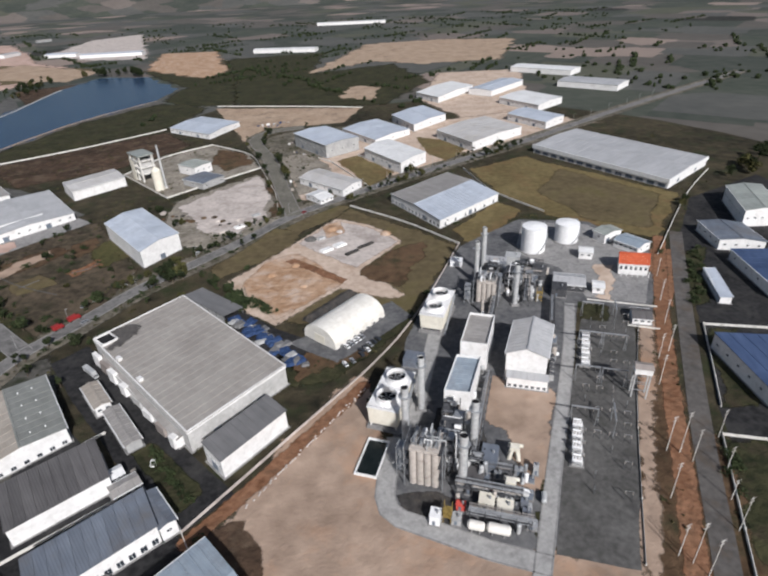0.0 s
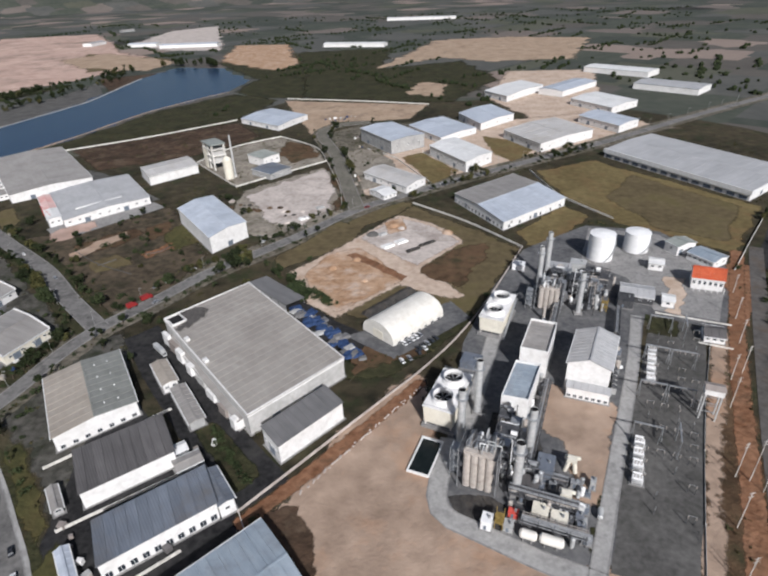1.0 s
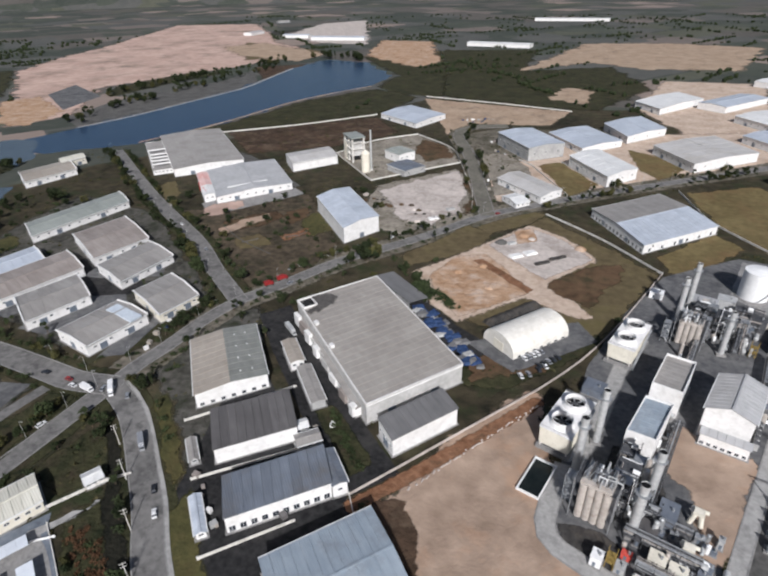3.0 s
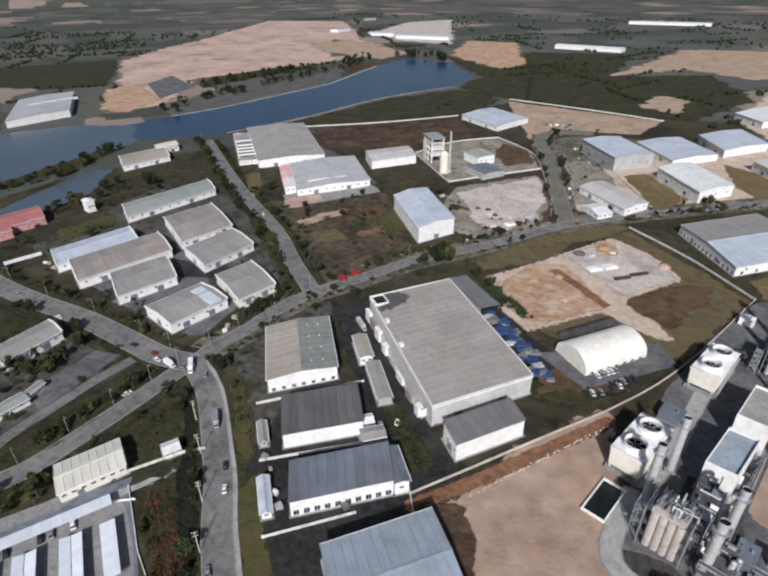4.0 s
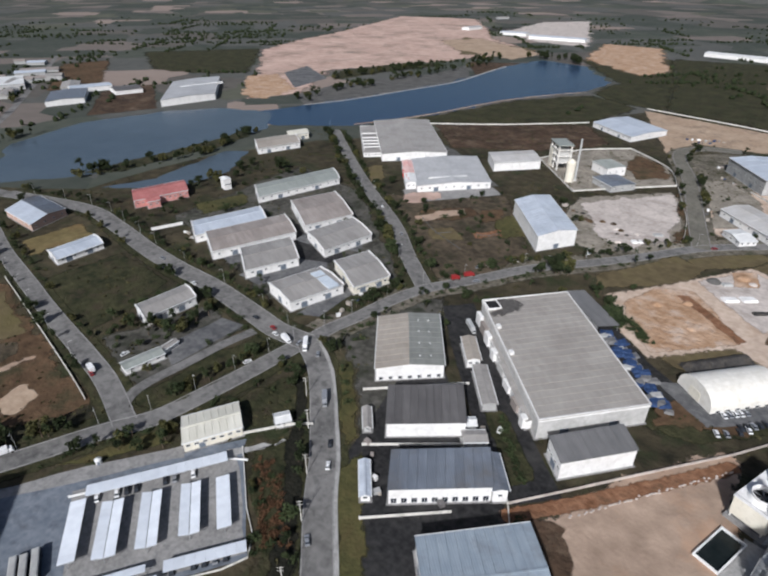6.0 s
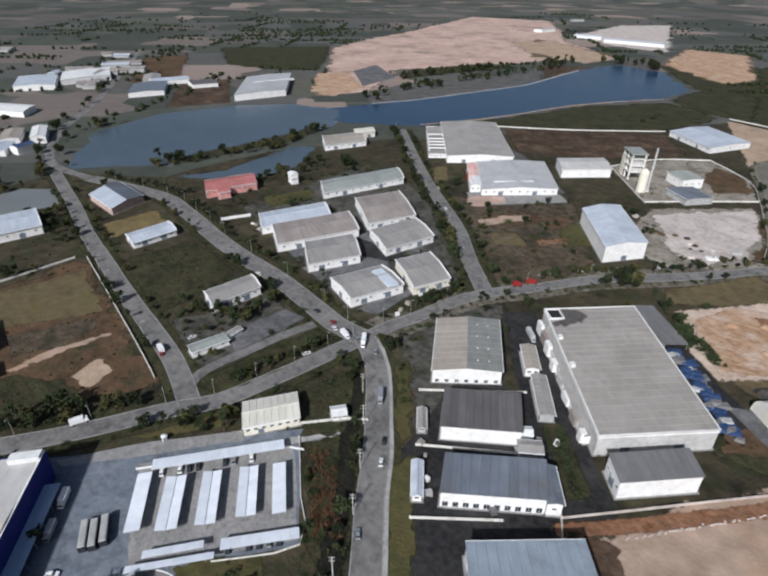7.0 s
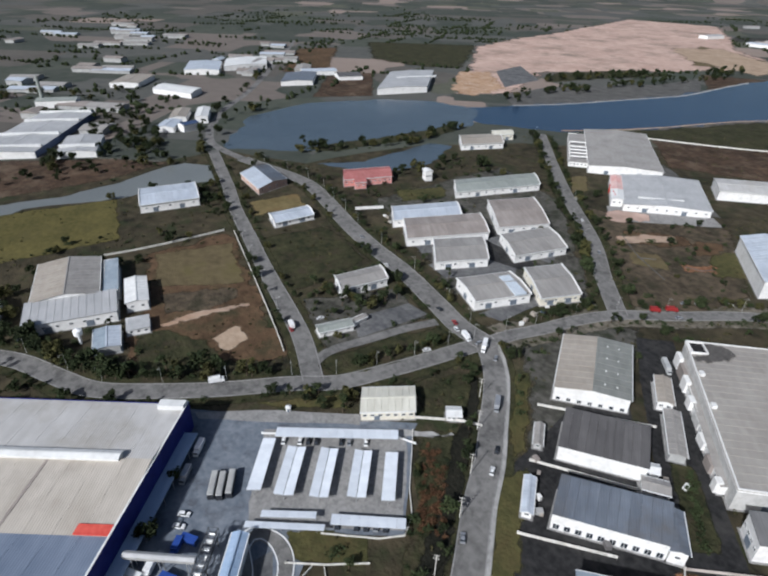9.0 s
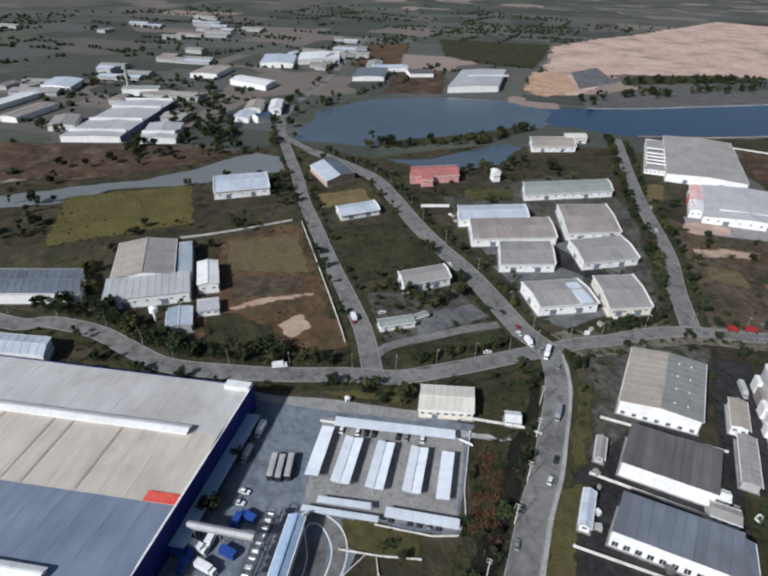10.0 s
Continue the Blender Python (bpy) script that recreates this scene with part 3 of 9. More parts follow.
        for k in range(vents):
            s = (k % 4 + 0.6) / 4.3 - 0.5
            t2 = (0.35 + 0.4 * (k // 4)) * across / 1.2 * (1 if second else (-1) ** k)
            zz = h + rise * (1 - abs(t2) / across)
            xy = S(s * length, t2) if axis == "L" else S(t2, s * length)
            part("roof_vent", shared("vent", lambda: Geo().cyl(0, 0, 0, 0.45, 0.16, n=8).cyl(0, 0, 0.4, 0.85, 0.36, 0.14, n=8).data("roof_vent", "trim_white")), "", e, "small white turbine vent", (*xy, zz))
    elif kind == "mono":
        slope(-across - over, across + over, h + 0.02, h + rise + 0.02, roof, length + 2 * over, n)
    else:
        slope(-across + 0.25, across - 0.25, h - 0.3, h - 0.3, roof, length - 0.5, n)
        for i in range(4):
            g = Geo()
            p, q, pi, qi = C[i], C[(i + 1) % 4], I[i], I[(i + 1) % 4]
            part("coping", Geo().hull([(*p, h + 0.88), (*q, h + 0.88), (*qi, h + 0.88), (*pi, h + 0.88)], [(*p, h + 1.0), (*q, h + 1.0), (*qi, h + 1.0), (*pi, h + 1.0)]), "trim_white", e).scale = (1.002, 1.002, 1)
    part("floor_slab", Geo(S).box(-a0 - 0.8, -b0 - 0.8, -0.3, a0 + 0.8, b0 + 0.8, 0.12), "concrete", e)
    return e, S

# ---------------------------------------------------------------- ground, water, roads
g = Geo()
g.add([(-4900, -4900, 0), (4900, -4900, 0), (4900, 4900, 0), (-4900, 4900, 0), (-4900, -4900, -3), (4900, -4900, -3), (4900, 4900, -3), (-4900, 4900, -3)],
      [(0, 1, 2, 3), (7, 6, 5, 4), (4, 5, 1, 0), (5, 6, 2, 1), (6, 7, 3, 2), (7, 4, 0, 3)])
structure("ground", g, "scrub", "dry scrub and bare earth of a flat industrial plain", "ground")
# the country beyond the estate
far = [(-390, 560), (-270, 720), (-215, 850), (0, 800), (140, 830), (330, 640), (420, 470), (1500, 700), (3200, 2600), (0, 4800), (-3000, 4000), (-4800, 900), (-4800, -2600), (-1500, -900), (-640, -330), (-560, -150), (-585, 60), (-600, 120), (-520, 180), (-520, 320), (-470, 420)]
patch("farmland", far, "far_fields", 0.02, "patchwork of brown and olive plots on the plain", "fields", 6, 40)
hills = Geo()
ring = [(4300 * math.cos(a * math.pi / 60), 4300 * math.sin(a * math.pi / 60)) for a in range(120)]
for i in range(120):
    (x0, y0), (x1, y1) = ring[i], ring[(i + 1) % 120]
    h0, h1 = [130 + 90 * noise.noise((p[0] * 0.0011, p[1] * 0.0011, 5)) for p in (ring[i], ring[(i + 1) % 120])]
    hills.add([(x0, y0, 0), (x1, y1, 0), (x1 * 1.12, y1 * 1.12, h1), (x0 * 1.12, y0 * 1.12, h0)], [(3, 2, 1, 0)])
# the hills share the haze-tinted field colours
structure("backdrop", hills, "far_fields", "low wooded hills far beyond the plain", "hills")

# water
patch("water", [(-640, 462), (-575, 432), (-520, 470), (-489, 498), (-446, 618), (-410, 774), (-345, 905), (-345, 1015), (-455, 1170), (-560, 1190), (-575, 1067), (-560, 854), (-589, 668), (-625, 534)], "water", 0.05, "long blue reservoir behind an earth bank", "lake", 8, 18)
patch("water", [(-600, 122), (-658, 154), (-722, 195), (-760, 290), (-735, 400), (-690, 460), (-621, 484), (-560, 420), (-549, 363), (-552, 300), (-550, 250), (-557, 195)], "water_grey", 0.055, "grey-blue reservoir with a wooded shore", "lake", 6, 14)
patch("water", [(-512, 190), (-497, 233), (-508, 284), (-520, 330), (-500, 345), (-462, 290), (-458, 250), (-481, 210)], "water_grey", 0.05, "shallow lagoon beside the reservoir", "pond", 4, 8)
patch("water", [(-530, -160), (-531, -86), (-530, -26), (-545, 14), (-568, 58), (-573, 78), (-550, 97), (-514, 95), (-506, 26), (-504, 9), (-515, -60), (-500, -75), (-499, -110), (-506, -160)], "water_pale", 0.05, "narrow grey pond along a canal bank", "pond", 3, 8)

structure("shore", strip([(-622, 545), (-597, 616), (-581, 700), (-562, 800), (-556, 860), (-566, 960), (-574, 1060)], 5, -0.2, 0.09, 14, 2.0), "concrete_pale", "pale stone edging along the lake shore", "shore")
structure("shore", strip([(-492, 505), (-468, 560), (-449, 618), (-412, 774), (-347, 905)], 4, -0.2, 0.08, 14, 2.0), "sand", "sandy edging along the lake shore", "shore")

# plots
P = [
    ("farmland", [(-579, -160), (-690, -160), (-618, 14), (-580, 62), (-556, 6), (-548, -86)], "soil", 0.06, "dark ploughed field beyond a pond", "field"),
    ("farmland", [(-421, -100), (-509, -90), (-503, 6), (-425, -4), (-421, -49)], "grass_field", 0.06, "bright olive-green field behind a hedge", "field"),
    ("plot", [(-390, 8), (-396, 66), (-245, 47), (-266, -23), (-303, -19), (-330, -4)], "soil_brown", 0.05, "brown fallow plot with bare sandy patches", "plot"),
    ("plot", [(-388, 14), (-380, 62), (-324, 53), (-330, 34), (-345, 6)], "grass_brown", 0.06, "dry olive-brown end of a fallow plot", "plot"),
    ("plot", [(-300, -14), (-296, -2), (-277, 16), (-256, 17), (-248, 6), (-268, -21)], "grass_dark", 0.06, "dark green corner of a fallow plot", "plot"),
    ("plot", [(-334, 6), (-320, 46), (-308, 44), (-306, 24), (-310, 2)], "scrub_brown", 0.065, "dark weedy band across a fallow plot", "plot"),
    ("plot", [(-275, 20), (-281, 34), (-268, 35), (-262, 24)], "sand_dry", 0.07, "bare sandy patch on a fallow plot", "plot"),
    ("plot", [(-300, -2), (-306, 8), (-304, 27), (-301, 47), (-297, 47), (-299, 24), (-298, 7)], "sand", 0.075, "band of pinkish bare earth in a fallow plot", "plot"),
    ("plot", [(-378, 83), (-375, 136), (-313, 132), (-297, 75), (-330, 70)], "grass_dark", 0.05, "dark green empty plot", "plot"),
    ("plot", [(-448, 101), (-446, 139), (-418, 138), (-418, 94)], "grass_dry", 0.05, "dry grass plot beside a house", "plot"),
    ("plot", [(-287, 78), (-273, 130), (-236, 128), (-238, 70), (-262, 66)], "weedy_yard", 0.05, "weedy plot with a paved court", "plot"),
    ("pavement", [(-239, 87), (-249.2, 90.4), (-256, 100), (-255, 129), (-240, 132)], "yard", 0.08, "grey paved court beside the road", "pavement"),
    ("pavement", [(-240, -20), (-225, 2), (-172, 79), (-169, 75), (-129, 45.3), (-144.4, 20.4), (-138, 12), (-108, -20), (-120, -60), (-160, -60)], "concrete_blue", 0.06, "blue-grey concrete car park", "car park"),
    ("pavement", [(-169, 3), (-201, 21), (-170, 73), (-131, 46), (-146, 22), (-160, 0)], "concrete", 0.075, "beige worn concrete between carports", "car park"),
    ("lawn", [(-219, 23), (-213, 39), (-203, 60), (-193, 58), (-210, 30)], "grass_olive", 0.07, "narrow olive lawn beside the road", "lawn"),
    ("pavement", [(-226, -2), (-209, 30), (-189, 60), (-183, 57), (-204, 24), (-221, -2)], "concrete", 0.072, "worn concrete lane beside the car park", "pavement"),
    ("plot", [(-165, 78), (-156, 97), (-90, 30), (-100, 14), (-126, 46)], "grass_dark", 0.07, "overgrown verge with brown shrubs", "verge"),
    ("plot", [(-193, 92), (-190, 116), (-180, 118), (-163, 101), (-175, 84)], "grass_dark", 0.07, "dark green lawn behind a low wall", "lawn"),
    ("plot", [(-175, 140), (-172, 147), (-134, 108), (-138, 100), (-160, 125)], "grass_olive", 0.085, "green verge beside the road", "verge"),
    ("plot", [(-133, 91), (-129, 104), (-104, 77), (-78, 46), (-86, 38), (-112, 70)], "grass_olive", 0.085, "green verge beside the road", "verge"),
    ("plot", [(-194, 158), (-182, 151), (-172, 147), (-134, 108), (-118, 92), (-86, 108), (-110, 140), (-150, 190), (-172, 226), (-188, 200)], "weedy_yard", 0.048, "weedy grey ground round a shed", "yard"),
    ("pavement", [(-172.3, 69.8), (-159.2, 90), (-156.5, 87.9), (-169.5, 68)], "concrete_pale", 0.09, "pale concrete slab behind the car park", "pavement"),
    ("plot", [(-227, 60.8), (-233, 67.5), (-232, 97), (-226, 130), (-213, 131), (-212.5, 110), (-214.5, 86), (-217.5, 64)], "grass_dark", 0.13, "planted island between two roads", "verge"),
    ("plot", [(-194, 236), (-254, 290), (-312, 337), (-287, 353), (-222, 402), (-160, 317), (-162, 276)], "scrub_brown", 0.05, "rough brown plot with scrub", "plot"),
    ("plot", [(-260, 328), (-232, 363), (-222, 350), (-230, 330), (-243, 316)], "soil_brown", 0.07, "strip of pale turned earth in scrub", "plot"),
    ("plot", [(-257, 314), (-250, 335), (-236, 356), (-228, 344), (-240, 327), (-247, 308)], "sand", 0.09, "streak of bare sand in scrub", "plot"),
    ("plot", [(-238, 303), (-223, 318), (-205, 303), (-222, 291)], "grass_brown", 0.09, "patch of dry pale grass in scrub", "plot"),
    ("plot", [(-222, 358), (-211, 372), (-200, 354), (-209, 339)], "soil_brown", 0.07, "patch of brown bare earth", "plot"),
    ("plot", [(-206, 318), (-193, 335), (-186, 327), (-199, 311)], "dirt_red", 0.07, "patch of reddish bare earth", "plot"),
    ("plot", [(-207, 352), (-195, 374), (-172, 337), (-185, 321)], "grass_olive", 0.065, "olive weeds in a brown plot", "plot"),
    ("pavement", [(-302, 357), (-281, 381), (-243, 414), (-228, 402), (-279, 336)], "concrete", 0.08, "pale forecourt before a factory", "pavement"),
    ("pavement", [(-288, 166), (-268, 166), (-262, 186), (-244, 200), (-256, 214), (-276, 206), (-290, 190)], "yard", 0.07, "grey forecourt between factories", "pavement"),
    ("pavement", [(-330, 176), (-304, 172), (-300, 184), (-318, 196), (-336, 196)], "yard", 0.07, "grey forecourt between factories", "pavement"),
    ("pavement", [(-300, 225), (-286, 226), (-250, 240), (-262, 262), (-300, 240)], "yard", 0.075, "grey forecourt between factories", "pavement"),
    ("pavement", [(-226, 158), (-214, 164), (-216, 196), (-206, 214), (-216, 222), (-226, 196)], "yard", 0.07, "grey forecourt of a factory", "pavement"),
    ("verge", [(127, 152), (122, 152), (110, 122), (103, 100), (96, 80), (102, 78), (110, 100), (117, 122)], "soil_brown", 0.14, "brown hedge bank beside the service road", "verge"),
    ("plot", [(-296, 346), (-289, 361), (-270, 374), (-262, 360), (-279, 337)], "pink_earth", 0.095, "pinkish bare yard before a factory", "yard"),
    ("plot", [(-368, 386), (-360, 401), (-334, 369), (-329, 351), (-345, 362)], "grass_brown", 0.06, "dry grass corner beside a factory", "plot"),
    ("lawn", [(-414, 220), (-402, 262), (-381, 250), (-389, 210)], "grass_olive", 0.06, "olive lawn behind a factory", "lawn"),
    ("plot", [(-174, 440), (-113, 506), (-84, 442), (-75, 394), (-97, 364), (-126, 344), (-142, 352), (-166, 396)], "yard_tan", 0.05, "dusty tan ground round a storage yard", "yard"),
    ("plot", [(-167, 430), (-113, 500), (-93, 446), (-89, 396), (-108, 366), (-130, 372), (-146, 396)], "rubble", 0.06, "pale stony storage yard", "yard"),
    ("plot", [(-247, 521), (-183, 450), (-116, 524), (-137, 574), (-186, 618), (-227, 576)], "yard_tan", 0.06, "walled plant yard of tan gravel", "yard"),
    ("plot", [(-412, 568), (-263, 692), (-210, 620), (-262, 548), (-339, 498)], "soil", 0.05, "dark bare field behind a white wall", "field"),
    ("plot", [(-176, 600), (-150, 585), (-136, 572), (-126, 540), (-150, 520), (-170, 552)], "soil_brown", 0.08, "brown weedy corner of a walled yard", "yard"),
    ("plot", [(-111, 500), (-108, 508), (-86, 444), (-79, 396), (-86, 394), (-91, 446)], "soil_brown", 0.07, "brown earth strip inside a wall", "plot"),
    ("plot", [(-74, 420), (-96, 500), (-126, 600), (-128, 640), (-100, 668), (-40, 680), (0, 640), (-40, 560), (-62, 480), (-56, 430)], "dusty_verge", 0.038, "grey weedy ground round factories", "yard"),
    ("plot", [(-70, 440), (-84, 500), (-104, 560), (-78, 570), (-52, 532), (-36, 470)], "yard_tan", 0.055, "tan gravel yard of a factory", "yard"),
    ("plot", [(-80, 374), (-58, 364), (-34, 389), (-24, 409), (-36, 420), (-60, 394)], "grass_brown", 0.048, "strip of dry brownish grass", "plot"),
    ("plot", [(-106, 294), (-112, 312), (-78, 372), (-58, 366), (-64, 336)], "grass_brown", 0.05, "strip of dry brownish grass", "plot"),
    ("plot", [(-24, 407), (51, 331), (16, 248), (-23, 242), (-60, 248), (-96, 291), (-60, 334)], "grass_brown", 0.05, "brown dry grass around a building site", "plot"),
    ("plot", [(-98, 291), (-64, 340), (-34, 387), (-6, 370), (14, 341), (-14, 302), (0, 286), (13, 267), (2, 265), (-26, 280), (-58, 243), (-76, 256)], "sand_pale", 0.07, "graded pale sand of a building site", "building site"),
    ("plot", [(-76, 320), (-57, 329), (-42, 314), (-25, 285), (-59, 248), (-77, 270), (-86, 290)], "sand_orange", 0.085, "orange dug earth on the site", "building site"),
    ("plot", [(-14, 300), (1, 319), (19, 337), (30, 340), (24, 310), (16, 284), (9, 276), (-7, 291)], "soil_brown", 0.09, "brown weedy earth on the site", "plot"),
    ("plot", [(-58, 345), (-34, 382), (-8, 366), (11, 341), (-17, 305), (-40, 327)], "rubble", 0.09, "pale levelled pad of a building site", "building site"),
    ("plot", [(-42, 196), (-8, 214), (-18, 221), (-31, 224), (-46, 210)], "soil_brown", 0.065, "bare tan-brown ground beside a hall", "plot"),
    ("pavement", [(-92, 257), (-82, 262), (-58, 240), (-43, 230), (-34, 208), (-42, 202), (-52, 212), (-72, 232)], "asphalt_dark", 0.06, "dark paved storage yard beside a works", "pavement"),
    ("plot", [(-64, 318), (-58, 322), (-43, 309), (-22, 290), (-25, 285), (-42, 300)], "dirt_red", 0.10, "ridge of brown dug earth across the site", "building site"),
    ("plot", [(-43, 372), (-31, 382), (-26, 360), (-38, 352)], "sand_orange", 0.11, "heap of yellow sand on the site", "building site"),
    ("plot", [(-12, 200), (-40, 160), (-60, 122), (-60, 60), (150, 40), (100, 98), (50, 106), (8, 115), (-5, 125), (-2, 155), (-8, 175)], "sand", 0.05, "bare sandy yard beside the power plant", "yard"),
    ("plot", [(52, 329), (101, 369), (148, 359), (173, 303), (140, 238), (106, 253), (52, 108), (42, 107), (12, 114), (1, 120), (-4, 128), (0, 155), (10, 226), (27, 274)], "yard", 0.07, "grey concrete yard of the power plant", "yard"),
    ("plot", [(86, 314), (102, 364), (146, 354), (168, 302), (141, 247), (112, 257), (108, 292)], "concrete", 0.08, "pale paving round two storage tanks", "yard"),
    ("plot", [(118, 256), (124, 274), (130, 293), (141, 292), (136, 275), (128, 259), (126, 249)], "sand_pale", 0.085, "pinkish paving beside a small house", "yard"),
    ("plot", [(3, 118), (1, 130), (6, 133), (19, 128), (20, 114)], "gravel_dark", 0.085, "dark planted bed inside the ring road", "bed"),
    ("bed", [(45.2, 111.5), (46.8, 111), (49.0, 120), (47.6, 120.5)], "grass_dark", 0.2, "narrow dark hedge bed beside the plant road", "bed"),
    ("bed", [(50.4, 124), (51.7, 123.5), (54.4, 133.5), (53.2, 134)], "grass_dark", 0.2, "narrow dark hedge bed beside the plant road", "bed"),
    ("field", [(-200, 838), (-250, 1073), (-343, 1400), (-500, 1260), (-440, 1170), (-335, 1020), (-335, 905), (-300, 860)], "grass_dark", 0.036, "dark green slope at the head of the reservoir", "field"),
    ("plot", [(60, 262), (98, 262), (104, 292), (62, 304)], "yard", 0.085, "dark grey process yard", "yard"),
    ("plot", [(16, 142), (36, 146), (36, 172), (20, 174)], "gravel_dark", 0.085, "dark grey process yard", "yard"),
    ("plot", [(46, 192), (72, 182), (56, 129), (44, 130), (47, 156), (39, 165)], "sand", 0.09, "sandy lay-down yard beside the turbine hall", "yard"),
    ("plot", [(109, 252), (132, 240), (74, 98), (50, 105), (67, 152)], "gravel", 0.09, "dark gravelled ground of the switchyard", "switchyard"),
    ("plot", [(134, 238), (148, 237), (90, 70), (66, 70), (73, 97)], "soil_brown", 0.055, "brown earth beside the switchyard", "yard"),
    ("plot", [(134, 238), (141, 237), (109.5, 168.4), (92.5, 127.3), (80.9, 100.5), (70, 72), (60, 72), (73.7, 97.7), (102.6, 169)], "sand", 0.066, "sandy strip beside the switchyard", "yard"),
    ("bed", [(108, 249), (120, 246.5), (114, 232), (102, 235.5)], "grass_dark", 0.11, "dark planted bed at the end of the switchyard", "bed"),
    ("verge", [(172, 312), (184, 309), (170, 276), (153, 241), (149, 245), (154, 266)], "dirt_red", 0.12, "bank of red-brown earth outside the plant", "earth bank"),
    ("field", [(83, 490), (143, 521), (236, 405), (183, 324), (126, 373), (97, 427)], "grass_dry", 0.05, "dry yellow-brown meadow behind a white wall", "meadow"),
    ("field", [(130, 425), (165, 478), (222, 405), (185, 345), (150, 365)], "grass_brown", 0.07, "brown patch in a dry meadow", "meadow"),
    ("field", [(92, 408), (106, 385), (74, 336), (56, 336), (51, 355)], "grass_dry", 0.05, "dry grass behind a white factory", "meadow"),
    ("field", [(-40, 534), (-21, 551), (15, 492), (-10, 457)], "grass_dry", 0.05, "dry grass plot between factories", "meadow"),
    ("field", [(44, 613), (70, 598), (97, 563), (66, 517), (50, 553)], "grass_dry", 0.05, "dry grass plot between factories", "meadow"),
    ("field", [(-478, 508), (-440, 562), (-347, 632), (-268, 712), (-240, 830), (-330, 885), (-402, 770), (-440, 618)], "grass_dark", 0.045, "dark grassy slope above the lake", "bank"),
    ("plot", [(-151, 627), (-233, 824), (-18, 782), (-42, 700), (-95, 690), (-138, 690)], "sand_dry", 0.06, "sandy ground behind a white wall", "plot"),
    ("plot", [(-489, 1264), (-563, 1585), (-418, 1582), (-301, 1205), (-324, 1120)], "sand_orange", 0.06, "orange graded earth beyond the lake", "earthworks"),
    ("plot", [(-125, 1119), (-13, 1583), (187, 1617), (373, 1555), (259, 1193), (97, 1177), (-2, 1247)], "sand_dry", 0.06, "wide sandy earthworks across the plain", "earthworks"),
    ("field", [(-257, 1073), (-343, 1400), (-117, 1438), (-116, 1116), (38, 1197), (96, 972), (10, 793), (-208, 843)], "grass_dark", 0.04, "dark green pasture beyond the reservoir", "field"),
    ("plot", [(-792, 312), (-762, 396), (-932, 493), (-936, 406)], "soil", 0.055, "dark grey-brown field behind the reservoir", "field"),
    ("plot", [(-1266, 493), (-1256, 586), (-958, 409), (-1007, 351)], "soil_brown", 0.05, "bare brown plot beside the far road", "plot"),
    ("field", [(-938, 1487), (-629, 1333), (-643, 1223), (-740, 1151)], "grass_brown", 0.052, "pale dry field beyond the lake", "field"),
    ("plot", [(62, 824), (122, 1054), (264, 1048), (190, 674), (109, 688)], "sand_pale", 0.035, "pale graded factory plots", "plot"),
    ("plot", [(-56, 861), (-36, 961), (9, 935), (-4, 830)], "sand_dry", 0.06, "small sandy patch in green fields", "earthworks"),
    ("plot", [(-877, 645), (-852, 698), (-720, 616), (-698, 537), (-747, 531)], "sand_orange", 0.06, "orange earth area by the lake", "earthworks"),
    ("plot", [(-936, 1365), (-875, 1477), (-602, 1289), (-605, 1154), (-795, 1220)], "sand_dry", 0.055, "pale cleared land beyond the lake", "earthworks"),
    ("plot", [(-685, 583), (-700, 700), (-632, 897), (-643, 1025), (-546, 874), (-560, 756), (-593, 616), (-616, 542)], "gravel", 0.045, "grey earth bank along the lake", "bank"),
    ("plot", [(-665, 1061), (-578, 1117), (-474, 1190), (-546, 900), (-620, 1000)], "soil", 0.046, "brown earth bank along the lake", "bank"),
    ("field", [(-1317, 700), (-1162, 920), (-915, 679), (-948, 617), (-1069, 578)], "grass_dark", 0.04, "dark green wet field beyond the lake", "field"),
    ("plot", [(-916, 1681), (-985, 2126), (-868, 2287), (-562, 1478), (-718, 1504)], "rubble", 0.05, "pale ring of cleared ground far off", "earthworks"),
    ("plot", [(-717, 515), (-863, 657), (-1142, 905), (-1225, 1100), (-1300, 1340), (-1560, 2000), (-1250, 2080), (-993, 1721), (-850, 1500), (-610, 1296), (-672, 1154), (-738, 979), (-814, 783), (-690, 600)], "pink_earth", 0.05, "pinkish cleared land beyond the lake", "earthworks"),
    ("plot", [(-564, 195), (-567, 242), (-563, 290), (-567, 351), (-575, 400), (-552, 396), (-535, 328), (-541, 276), (-539, 226)], "grass_dark", 0.07, "dark wooded spit between two waters", "bank"),
    ("plot", [(-700, 1000), (-760, 960), (-790, 800), (-730, 720), (-712, 860), (-674, 990)], "grass_dark", 0.055, "dark scrubby rise behind the lake", "plot"),
    ("plot", [(-855, 715), (-882, 802), (-752, 725), (-729, 625)], "yard", 0.07, "grey gravel yard by the lake", "yard"),
    ("plot", [(-166, 218), (-154, 232), (-79, 154), (-57, 134), (-72, 119), (-98, 142), (-142, 189)], "asphalt_dark", 0.06, "dark asphalt yard beside a large factory", "yard"),
    ("plot", [(-150, 165), (-140, 175), (-66, 112), (-52, 88), (-98, 60), (-134, 100)], "asphalt_dark", 0.055, "dark asphalt yards between sheds", "yard"),
    ("verge", [(-103, 156), (-97, 163), (-82, 148), (-69, 135), (-75, 127), (-90, 142)], "grass_dark", 0.075, "dark green hedge strip between two yards", "verge"),
